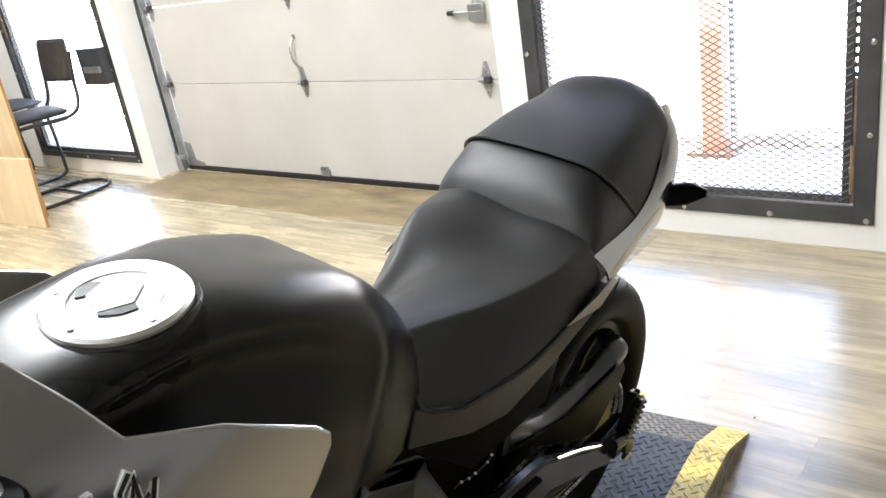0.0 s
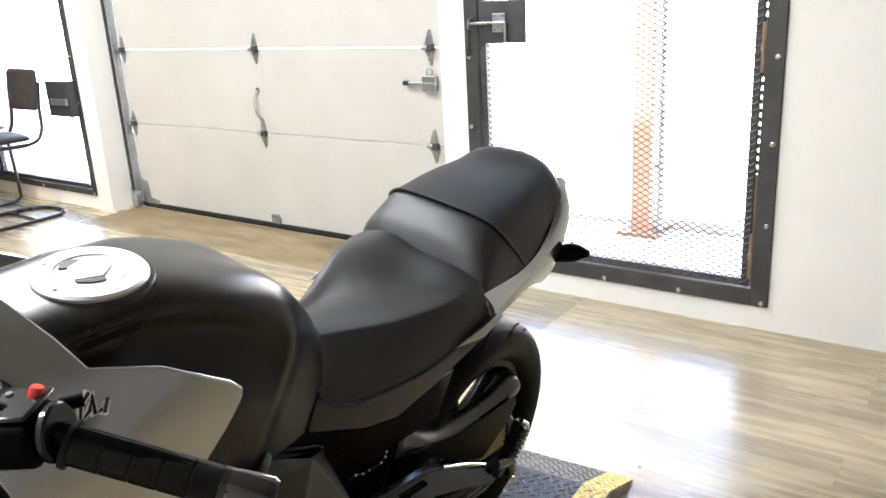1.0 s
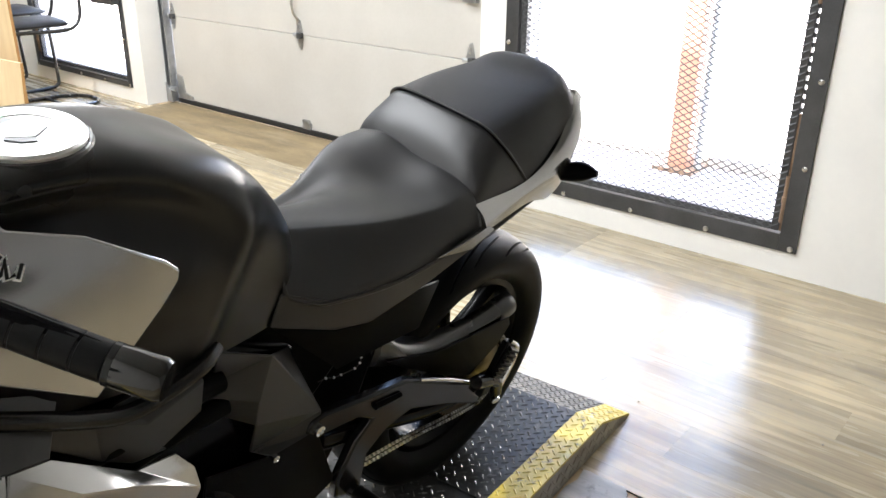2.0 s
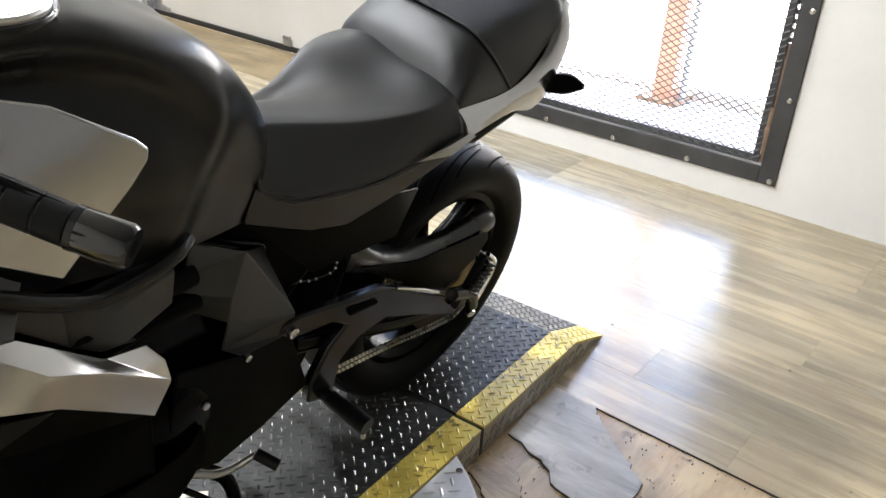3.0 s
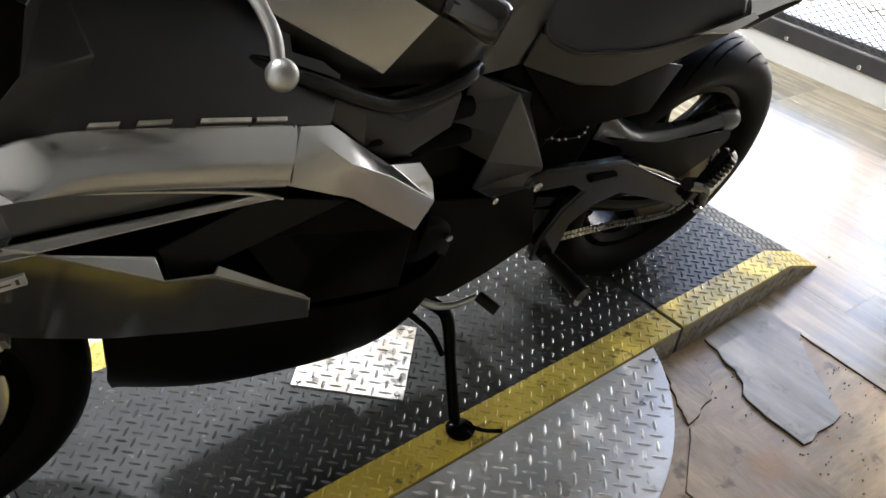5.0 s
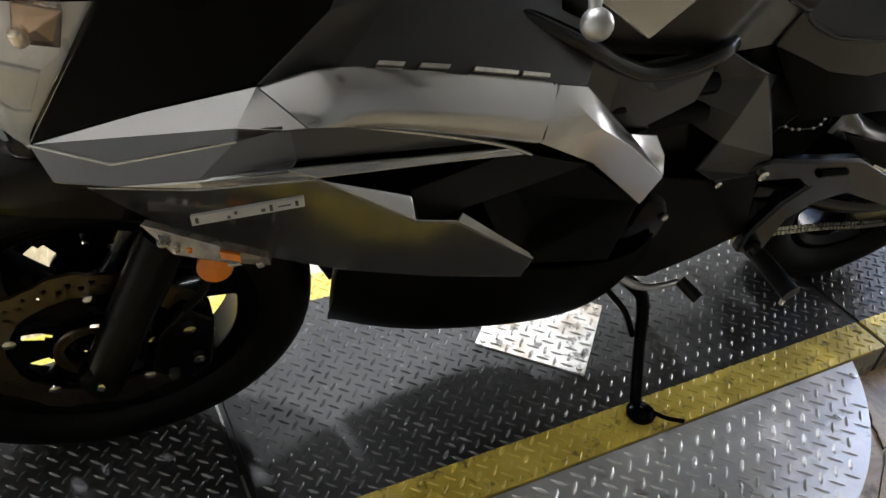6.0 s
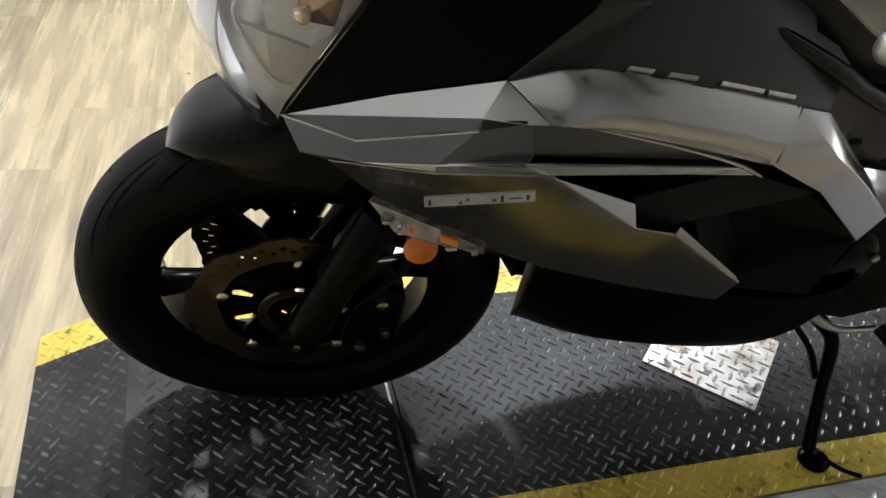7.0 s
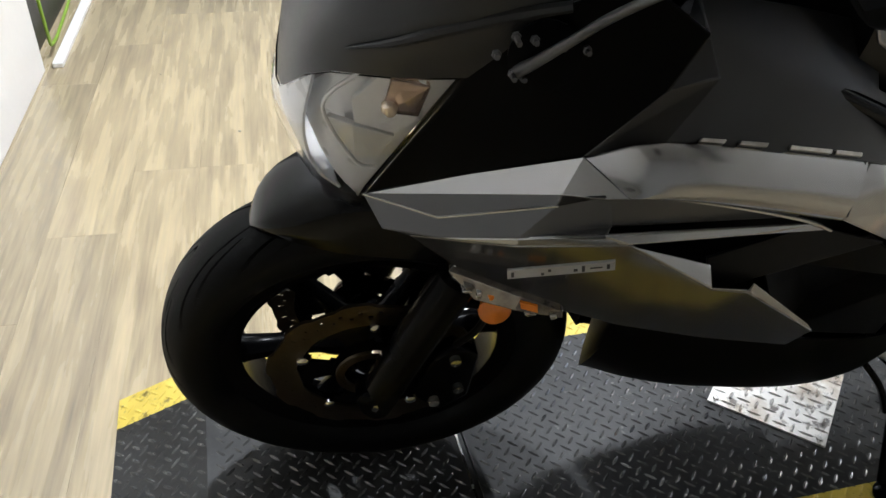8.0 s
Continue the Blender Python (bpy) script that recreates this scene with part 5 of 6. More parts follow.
for side, mirror in ((1, False), (-1, True)):
    fc = part("frame_cover", facets(COVERS, ["A B D", "D B F V", "B C G F", "V F G E", "G C W", "B T U C", "W C P", "W P Q"], 0.004, mirror), M_SIDE, bike, "black faceted frame cover", smooth=10, bevel=0.0015)
    part("sprocket_cover", facets(COVERS, ["Q P N", "Q N J H", "P K N", "N K L J", "H J M I"], 0.004, mirror), M_PLASTIC, bike, "black sprocket and engine cover", smooth=20, bevel=0.003)
    for x, y, z, r in ((0.527, 0.142, 0.503, 0.0095), (0.620, 0.146, 0.507, 0.006)):
        part("bolt", turned([(0.0, -0.004), (r, -0.004), (r, 0.003), (r * 0.55, 0.0045), (r * 0.5, 0.002), (0.0, 0.002)], (x, y * side, z), (0, side, 0.05), 16), M_CHROME, fc)
    part("frame_tube", tube([(0.735, 0.140 * side, 0.768), (0.766, 0.158 * side, 0.768), (0.817, 0.163 * side, 0.758), (0.870, 0.165 * side, 0.757), (0.922, 0.165 * side, 0.778), (0.985, 0.162 * side, 0.812), (1.16, 0.12 * side, 0.88)], 0.0105, 14, 5), M_CAST, bike, "glossy black upper frame tube")
    part("frame_shroud", facets(SHROUD, ["i h b a", "b h g c", "c g f e d", "b c d j k", "f g o"], 0.004, mirror), M_SIDE, bike, "black faceted frame shroud", smooth=10, bevel=0.0015)
    part("frame_tube", tube([(0.712, 0.120 * side, 0.690), (0.80, 0.132 * side, 0.700), (0.90, 0.145 * side, 0.700), (1.02, 0.140 * side, 0.745), (1.16, 0.11 * side, 0.82)], 0.017, 14, 5), M_PLASTIC, bike, "black lower frame tube")
    part("frame_tube", tube([(0.70, 0.118 * side, 0.640), (0.80, 0.126 * side, 0.645), (0.90, 0.130 * side, 0.63), (1.0, 0.12 * side, 0.60)], 0.016, 14, 5), M_PLASTIC, bike, "black frame brace")
part("subframe", prism([(0.64, 0.74), (0.60, 0.52), (0.50, 0.50), (0.44, 0.56), (0.38, 0.60), (0.30, 0.64), (0.30, 0.74)], -0.085, 0.085, "y"), M_PLASTIC, bike, "black subframe under the seat", bevel=0.01)
for side in (1, -1):
    part("radiator_shroud", prism([(1.30, 0.735), (1.05, 0.70), (0.90, 0.66), (0.80, 0.56), (0.80, 0.42), (1.0, 0.46), (1.2, 0.56), (1.31, 0.62)], min(0.140 * side, 0.165 * side), max(0.140 * side, 0.165 * side), "y"), M_PLASTIC, bike, "black inner shroud behind the fairing", bevel=0.004)
part("shock_linkage", prism([(0.56, 0.60), (0.36, 0.60), (0.335, 0.52), (0.36, 0.42), (0.42, 0.30), (0.56, 0.29)], -0.075, 0.075, "y"), M_PLASTIC, bike, "black rear suspension linkage", bevel=0.01)
part("engine_block", prism([(0.47, 0.36), (0.55, 0.28), (0.85, 0.24), (1.0, 0.30), (1.06, 0.50), (1.02, 0.72), (0.80, 0.78), (0.55, 0.66)], -0.10, 0.10, "y"), M_GLOSS, bike, "black engine", bevel=0.02)
for z, r in ((0.42, 0.075), (0.40, 0.062)):
    part("engine_cover", turned([(0.0, 0.0), (r, 0.0), (r, 0.03), (r - 0.01, 0.04), (r - 0.02, 0.043), (0.0, 0.045)], (0.74, 0.10 + (0.075 - r), z), (0, 1, 0.05), 36), M_GLOSS, bike, "black round engine cover")
    break
for k in range(3):
    a = radians(30 + 120 * k)
    part("engine_bolt", turned([(0.0, 0.0), (0.006, 0.0), (0.006, 0.004), (0.0, 0.005)], (0.74 + 0.058 * math.cos(a), 0.143, 0.42 + 0.058 * math.sin(a)), (0, 1, 0), 8), M_STEEL, bike)
BELLY = [
    [(1.150, 0.02, 0.50), (1.186, 0.08, 0.50), (1.203, 0.12, 0.505), (1.213, 0.150, 0.520), (1.222, 0.176, 0.545)],
    [(1.150, 0.02, 0.255), (1.184, 0.08, 0.295), (1.202, 0.12, 0.365), (1.211, 0.152, 0.43), (1.214, 0.174, 0.52)],
    [(1.138, 0.02, 0.236), (1.170, 0.082, 0.272), (1.188, 0.125, 0.34), (1.194, 0.152, 0.41), (1.180, 0.174, 0.50)],
    [(1.05, 0.02, 0.212), (1.05, 0.082, 0.215), (1.05, 0.130, 0.268), (1.05, 0.156, 0.36), (1.04, 0.174, 0.46)],
    [(0.86, 0.02, 0.186), (0.86, 0.088, 0.188), (0.86, 0.136, 0.225), (0.86, 0.162, 0.31), (0.86, 0.182, 0.42)],
    [(0.74, 0.02, 0.205), (0.74, 0.09, 0.208), (0.74, 0.135, 0.235), (0.74, 0.150, 0.31), (0.74, 0.163, 0.40)],
    [(0.67, 0.02, 0.27), (0.67, 0.09, 0.275), (0.675, 0.128, 0.30), (0.68, 0.142, 0.35), (0.70, 0.15, 0.42)],
]
for side in (1, -1):
    part("belly_pan", loft([[(x, y * side, z) for x, y, z in r] for r in BELLY], 4, 4, 0.004), M_MATTE, bike, "black belly pan and exhaust shroud", smooth=35)
part("silencer", prism([(1.12, 0.46), (1.11, 0.30), (0.84, 0.205), (0.70, 0.22), (0.72, 0.34), (1.0, 0.42)], -0.12, 0.12, "y"), M_GLOSS, bike, "black under-engine silencer", bevel=0.015)

# rear: swingarm, hangers, chain, chain guard, pegs
part("swingarm", tube([(0.50, 0.100, 0.43), (0.35, 0.105, 0.383), (0.18, 0.110, 0.328), (0.02, 0.115, 0.312), (-0.06, 0.115, 0.31)], [0.036, 0.032, 0.030, 0.027, 0.020], 10, 5, flat=0.6), M_GLOSS, bike, "gloss black swingarm")
part("swingarm", tube([(0.50, -0.112, 0.44), (0.35, -0.112, 0.40), (0.18, -0.115, 0.345), (-0.06, -0.118, 0.31)], [0.036, 0.034, 0.030, 0.022], 10, 5, flat=0.6), M_GLOSS, bike, "gloss black swingarm")
part("axle_nut", turned([(0.0, 0.0), (0.016, 0.0), (0.016, 0.012), (0.0, 0.014)], (0.0, 0.138, 0.312), (0, 1, 0), 6), M_STEEL, bike)
for side in (1, -1):
    shear = Matrix(((1, 0, 0, 0), (-0.07 * side, 1, 0, 0.028 * side), (0, 0, 1, 0), (0, 0, 0, 1)))
    plate = [(0.550, 0.502), (0.540, 0.522), (0.513, 0.529), (0.42, 0.516), (0.328, 0.508), (0.203, 0.442), (0.13, 0.405), (0.078, 0.365), (0.096, 0.334), (0.21, 0.388), (0.304, 0.426), (0.360, 0.412), (0.399, 0.375), (0.404, 0.286), (0.462, 0.298), (0.464, 0.344), (0.436, 0.419), (0.402, 0.456), (0.44, 0.478), (0.52, 0.482)]
    hang = part("footrest_hanger", moved(prism(plate, min(0.126 * side, 0.147 * side), max(0.126 * side, 0.147 * side), "y"), shear), M_CAST, bike, "black cast footrest hanger", bevel=0.005)
    part("hanger_slot", rod((0.405, 0.1485 * side, 0.489), (0.345, 0.1530 * side, 0.486), 0.007, 8, 0.005), M_PLASTIC, hang)
    part("hanger_edge", tube([(0.30, 0.158 * side, 0.498), (0.22, 0.166 * side, 0.462), (0.14, 0.176 * side, 0.418)], 0.003, 6, 5), M_CHROME, hang)
    peg = part("passenger_footrest", tube([(0.150, 0.185 * side, 0.430), (0.075, 0.180 * side, 0.395), (0.045, 0.176 * side, 0.345)], [0.014, 0.016, 0.014], 10, 4), M_CAST, bike, "folded passenger footrest")
    ribs = []
    for k in range(28):
        t = k / 27
        c = Vector((0.095 - 0.052 * t, 0.186 * side, 0.395 + 0.072 * t))
        h = 0.010 if k % 3 else 0.004
        e = Vector((0.016, 0, 0.011))
        ribs.append([c - e, c + e, c + e + Vector((0, h * side, 0)), c - e + Vector((0, h * side, 0))])
    part("rubber_pad", sheet(ribs, close_cols=True, caps=True), M_GRIP, peg, "ribbed rubber pad", smooth=0)
    part("footrest_plate", prism([(0.118, 0.372), (0.092, 0.366), (0.030, 0.455), (0.040, 0.478), (0.060, 0.484)], min(0.168 * side, 0.184 * side), max(0.168 * side, 0.184 * side), "y"), M_GRIP, peg, bevel=0.003)
    part("footrest_edge", tube([(0.052, 0.182 * side, 0.484), (0.008, 0.178 * side, 0.444), (0.012, 0.178 * side, 0.400), (0.042, 0.178 * side, 0.345), (0.038, 0.176 * side, 0.322)], 0.0055, 8, 5), M_CHROME, peg, "chromed footrest edge")
    part("pivot_bolt", turned([(0.0, 0.0), (0.010, 0.0), (0.010, 0.008), (0.0, 0.009)], (0.042, 0.176 * side, 0.325), (0.3, side, -0.2), 8), M_STEEL, peg)
    rp = part("rider_footrest", rod((0.430, 0.125 * side, 0.300), (0.420, 0.160 * side, 0.298), 0.012, 12), M_CAST, bike, "rubber rider footrest")
    part("rubber_pad", tube([(0.421, 0.155 * side, 0.298), (0.418, 0.20 * side, 0.297), (0.415, 0.245 * side, 0.296)], [0.017, 0.019, 0.019], 14, 4, flat=0.9), M_GRIP, rp)
    part("feeler", rod((0.415, 0.238 * side, 0.288), (0.413, 0.240 * side, 0.262), 0.0045, 8), M_STEEL, rp)
GUARD = [
    [(0.372, 0.070, 0.600), (0.372, 0.092, 0.596), (0.374, 0.104, 0.575), (0.384, 0.105, 0.536)],
    [(0.345, 0.070, 0.582), (0.345, 0.092, 0.578), (0.345, 0.105, 0.560), (0.345, 0.106, 0.518)],
    [(0.300, 0.070, 0.548), (0.300, 0.092, 0.543), (0.300, 0.107, 0.527), (0.300, 0.108, 0.500)],
    [(0.255, 0.070, 0.520), (0.255, 0.092, 0.514), (0.255, 0.107, 0.501), (0.255, 0.108, 0.484)],
    [(0.190, 0.070, 0.496), (0.190, 0.092, 0.490), (0.190, 0.107, 0.477), (0.190, 0.108, 0.462)],
    [(0.060, 0.070, 0.478), (0.060, 0.090, 0.474), (0.060, 0.104, 0.460), (0.060, 0.106, 0.444)],
    [(-0.060, 0.068, 0.484), (-0.060, 0.088, 0.480), (-0.060, 0.102, 0.466), (-0.060, 0.104, 0.444)],
    [(-0.095, 0.066, 0.478), (-0.095, 0.084, 0.475), (-0.095, 0.098, 0.462), (-0.095, 0.100, 0.446)],
]
part("chain_guard", loft(GUARD, 4, 4, 0.004), M_BLACK, bike, "satin black chain guard")
part("guard_skirt", prism([(0.345, 0.530), (0.165, 0.476), (-0.05, 0.456), (-0.062, 0.430), (-0.035, 0.395), (0.055, 0.350), (0.134, 0.388), (0.28, 0.482)], 0.109, 0.113, "y"), M_PLASTIC, bike, "black skirt of the chain guard", bevel=0.0015)
# glints of the upper chain run, put in as pale beads on an added wire
CHAIN_GLINTS = [(0.4827, 0.1, 0.5589), (0.4637, 0.1, 0.5506), (0.4475, 0.1, 0.5478), (0.4153, 0.1, 0.545), (0.4043, 0.1, 0.5512), (0.4032, 0.1, 0.5629), (0.4071, 0.1, 0.577)]
part("glint_wire", tube([(0.50, 0.10, 0.560)] + CHAIN_GLINTS + [(0.395, 0.10, 0.595)], 0.0008, 6, 3), M_GRIME, bike)
for p in CHAIN_GLINTS:
    part("bead", turned([(0.0, -0.0024), (0.0017, -0.0017), (0.0024, 0.0), (0.0017, 0.0017), (0.0, 0.0024)], p, (0, 1, 0), 8), M_PALEREF, bike, "pale bead standing in for a glint on the chain")
chain_pts = spline([(0.55, 0.105, 0.315), (0.365, 0.105, 0.287), (0.20, 0.100, 0.258), (0.04, 0.096, 0.222), (-0.05, 0.096, 0.222), (-0.105, 0.096, 0.300), (-0.06, 0.096, 0.395), (0.05, 0.096, 0.41), (0.30, 0.100, 0.445), (0.55, 0.105, 0.455)], 14)
links = bmesh.new()
for p, q in zip(chain_pts, chain_pts[1:]):
    d = (q - p)
    if d.length < 1e-5:
        continue
    for y in (-0.005, 0.005):
        rod(p + d * 0.08 + Vector((0, y, 0)), p + d * 0.72 + Vector((0, y, 0)), 0.0040, 6, 0.0026, links)
part("drive_chain", links, M_LINK, bike, "steel drive chain", smooth=0)

# side stand and gear lever
stand = part("side_stand", tube([(0.665, 0.110, 0.255), (0.628, 0.140, 0.220), (0.632, 0.19, 0.145), (0.648, 0.268, 0.052)], [0.013, 0.013, 0.011, 0.011], 12, 5), M_GLOSS, bike, "black side stand")
part("stand_foot", turned([(0.0, 0.0), (0.026, 0.0), (0.027, 0.006), (0.018, 0.012), (0.0, 0.014)], (0.650, 0.281, 0.0635), (0, -0.216, 0.976), 16), M_GLOSS, stand)
part("stand_tang", tube([(0.645, 0.268, 0.07), (0.620, 0.305, 0.078), (0.590, 0.325, 0.082)], 0.004, 8, 5), M_GLOSS, stand)
part("stand_spring", tube([(0.705, 0.128, 0.25), (0.665, 0.15, 0.205), (0.648, 0.178, 0.165)], 0.006, 8, 6), M_GLOSS, stand)
shift = part("gear_lever", tube([(0.705, 0.112, 0.262), (0.693, 0.123, 0.277), (0.662, 0.138, 0.264), (0.632, 0.152, 0.268), (0.600, 0.166, 0.290)], [0.006, 0.0085, 0.007, 0.006, 0.006], 10, 5), M_ALU, bike, "polished gear lever")
part("lever_rubber", rod((0.597, 0.165, 0.291), (0.580, 0.203, 0.283), 0.0105, 12), M_GRIP, shift)

# handlebars, levers, switches
for side in (1, -1):
    def hb(x, y, z):
        """The right side lies further forward, as the bars are turned."""
        return (x, y, z) if side > 0 else (x + 0.07, -y, z)

    bar = part("handlebar", tube([hb(1.125, 0.10, 1.055), hb(1.110, 0.16, 1.062), hb(1.090, 0.215, 1.060), hb(0.995, 0.36, 1.024)], 0.0112, 14, 5), M_GLOSS, bike, "black handlebar")
    a_, b_ = Vector(hb(1.062, 0.258, 1.043)), Vector(hb(0.998, 0.356, 1.0205))
    long = (b_ - a_).length
    prof = [(0.0, 0.0), (0.0195, 0.0), (0.0195, 0.004), (0.0158, 0.0045)]
    for k in range(1, 5):
        h = 0.0065 + (long - 0.0065) * k / 5
        prof += [(0.0160, h - 0.0014), (0.0153, h - 0.0008), (0.0153, h + 0.0008), (0.0160, h + 0.0014)]
    prof += [(0.0158, long - 0.001), (0.0145, long), (0.0, long)]
    part("grip", turned(prof, a_, b_ - a_, 24), M_GRIP, bar, "ribbed rubber grip", smooth=30)
    e0, e1 = b_, Vector(hb(0.974, 0.392, 1.0145))
    d = (e1 - e0)
    part("bar_end_weight", turned([(0.0, 0.0), (0.0150, 0.0), (0.0165, 0.003), (0.0172, d.length - 0.004), (0.0150, d.length), (0.0075, d.length), (0.007, d.length - 0.006), (0.0, d.length - 0.006)], e0, d, 24), M_BAREND, bar, "gloss black bar end weight", smooth=35)
    part("bar_collar", turned([(0.0, 0.0), (0.0168, 0.0), (0.0168, 0.005), (0.0, 0.005)], b_ + d * 0.02, d, 24), M_CAST, bar)
    sw = part("switch_housing", moved(prism([(-0.03, -0.024), (0.028, -0.022), (0.034, 0.0), (0.026, 0.024), (-0.02, 0.026), (-0.034, 0.006)], -0.024, 0.024, "y"), Matrix.Translation(hb(1.080, 0.228, 1.046)) @ Euler((0.25, 0, radians(30 * side))).to_matrix().to_4x4() @ Matrix.Diagonal((0.82, 0.9, 0.82, 1))), M_PLASTIC, bar, "black switch housing", bevel=0.005)
    turn_ = Matrix.Translation(hb(1.080, 0.228, 1.046)) @ Euler((0.25, 0, radians(30 * side))).to_matrix().to_4x4()
    for y0, y1, r in ((-0.046, -0.036, 0.021), (-0.034, -0.024, 0.0245), (0.024, 0.032, 0.0235)):
        ring_ = turned([(0.0, y0), (r - 0.002, y0), (r, y0 + 0.002), (r, y1 - 0.002), (r - 0.002, y1), (0.0, y1)], (0, 0, 0), (0, 1, 0), 24)
        part("clamp_band", moved(ring_, turn_), M_CAST, sw, "black clamp band", smooth=40)
    part("housing_lid", moved(block((-0.026, -0.020, 0.0205), (0.018, 0.020, 0.0255)), turn_), M_CAST, sw, bevel=0.003)
    for dx in (-0.016, 0.010):
        part("screw", moved(turned([(0.0, 0.0), (0.0036, 0.0), (0.0030, 0.0015), (0.0, 0.0018)], (dx, -0.012, 0.0255), (0, 0, 1), 10), turn_), M_GRIME, sw)
    part("cable", tube([hb(1.105, 0.205, 1.040), hb(1.135, 0.185, 1.020), hb(1.165, 0.150, 0.990), hb(1.185, 0.10, 0.95)], 0.0048, 8, 5), M_GRIP, sw)
    if side > 0:
        part("button", turned([(0.0, 0.0), (0.0058, 0.0), (0.0058, 0.008), (0.0045, 0.010), (0.0, 0.010)], hb(1.066, 0.224, 1.070), (-0.3, 0.05, 1), 14), M_RED, sw, "red push button")
        part("toggle", rod(hb(1.052, 0.232, 1.060), hb(1.036, 0.240, 1.062), 0.006, 10), M_PLASTIC, sw)
    part("lever_perch", tube([hb(1.100, 0.185, 1.056), hb(1.125, 0.180, 1.040), hb(1.140, 0.190, 1.015)], [0.016, 0.014, 0.012], 12, 5), M_GLOSS, bar)
    part("lever", tube([hb(1.140, 0.190, 1.012), hb(1.140, 0.245, 1.006), hb(1.134, 0.300, 1.014), hb(1.130, 0.335, 1.000), hb(1.132, 0.352, 0.984)], [0.0085, 0.0085, 0.0070, 0.0065, 0.0060], 12, 6, flat=0.8), M_ALU, bar, "polished aluminium lever")
    ball = bmesh.new()
    bmesh.ops.create_uvsphere(ball, u_segments=20, v_segments=12, radius=0.0118)
    part("lever_ball", moved(ball, Matrix.Translation(hb(1.132, 0.358, 0.979))), M_ALU, bar, "polished lever ball")
yoke = part("top_yoke", prism([(1.06, -0.12), (1.14, -0.13), (1.165, 0.0), (1.14, 0.13), (1.06, 0.12), (1.03, 0.0)], 1.02, 1.045, "z"), M_PLASTIC, bike, "black top yoke", bevel=0.006)
lock = part("ignition_lock", turned([(0.0, 0.0), (0.017, 0.0), (0.017, 0.018), (0.014, 0.021), (0.009, 0.021), (0.008, 0.016), (0.0, 0.016)], (1.070, 0.138, 1.022), (-0.25, 0, 1), 24), M_GRIME, bike, "steel ignition lock with key")
part("key", prism([(1.062, 1.036), (1.070, 1.036), (1.072, 1.046), (1.067, 1.052), (1.060, 1.050), (1.058, 1.044)], 0.137, 0.139, "y"), M_INK, lock, "black key head", bevel=0.001)
part("lock_well", turned([(0.012, 0.0), (0.030, 0.0), (0.032, 0.006), (0.028, 0.010), (0.012, 0.008)], (1.070, 0.138, 1.024), (-0.25, 0, 1), 28), M_PLASTIC, lock, "black plastic well round the lock")
part("instrument_panel", prism([(1.17, 1.04), (1.20, 1.12), (1.26, 1.13), (1.27, 1.03)], -0.11, 0.11, "y"), M_PLASTIC, bike, "black instrument panel", bevel=0.01)
part("steering_stem", rod((1.13, 0, 1.04), (1.25, 0, 0.72), 0.03, 16), M_GLOSS, bike)
part("inner_fairing_tray", prism([(1.02, 0.74), (1.10, 0.84), (1.25, 0.87), (1.42, 0.80), (1.44, 0.66), (1.20, 0.60)], -0.12, 0.12, "y"), M_PLASTIC, bike, "black inner fairing", bevel=0.01)

# ---- sectional garage door ----
door = thing("garage_door", "cream sectional garage door, closed, with steel hinges", "garage door", at=WM)
DL, DR, PITCH = -4.34, -1.58, 0.496
for k in range(5):
    z0 = 0.03 if k == 0 else 0.1 + PITCH * k
    z1 = 0.1 + PITCH * (k + 1)
    part("door_section", block((DL, DOOR_D, z0 + 0.002), (DR, DOOR_D + 0.045, z1 - 0.002)), M_DOOR, door, smooth=0, bevel=0.003)
part("bottom_seal", block((DL, DOOR_D - 0.012, 0.0015), (DR, DOOR_D + 0.04, 0.031)), M_GAP, door, "black rubber bottom seal", smooth=0, bevel=0.003)


def door_hinge(u, z):
    """A pointed strap hinge with a barrel."""
    h = part("hinge", prism([(u - 0.032, z), (u, z - 0.088), (u + 0.014, z - 0.084), (u + 0.032, z), (u + 0.012, z + 0.088), (u - 0.004, z + 0.084)], DOOR_D - 0.005, DOOR_D - 0.0005, "y"), M_GALV, door, smooth=0, bevel=0.001)
    part("barrel", rod((u - 0.036, DOOR_D - 0.014, z), (u + 0.030, DOOR_D - 0.014, z), 0.012, 12), M_GALV, h)
    part("roller_bracket", block((u + 0.004, DOOR_D - 0.034, z - 0.016), (u + 0.036, DOOR_D - 0.005, z + 0.016)), M_IRON, h, smooth=0, bevel=0.003)
    for dz in (-0.06, -0.035, 0.035, 0.06):
        part("screw", turned([(0.0, 0.0), (0.006, 0.0), (0.005, 0.004), (0.0, 0.005)], (u, DOOR_D - 0.005, z + dz), (0, -1, 0), 8), M_STEEL, h)


for u in (-4.31, -3.01, -1.735):
    for k in range(1, 5):
        door_hinge(u, 0.1 + PITCH * k)
handle = part("pull_handle", tube([(-3.022, DOOR_D - 0.002, 0.845), (-3.024, DOOR_D - 0.030, 0.815), (-3.026, DOOR_D - 0.040, 0.765), (-3.022, DOOR_D - 0.030, 0.715), (-3.018, DOOR_D - 0.002, 0.685)], 0.0075, 10, 5), M_CHAIN, door, "steel pull handle")
for z in (0.852, 0.678):
    part("handle_foot", turned([(0.0, 0.0), (0.016, 0.0), (0.015, 0.004), (0.0, 0.006)], (-3.02, DOOR_D - 0.0005, z), (0, -1, 0), 14), M_STEEL, handle)
latch = part("slide_latch", block((-1.775, DOOR_D - 0.03, 0.875), (-1.690, DOOR_D - 0.0005, 0.955)), M_GALV, door, "galvanised slide latch", smooth=0, bevel=0.004)
part("latch_bar", rod((-1.865, DOOR_D - 0.022, 0.917), (-1.70, DOOR_D - 0.022, 0.917), 0.009, 10), M_GALV, latch)
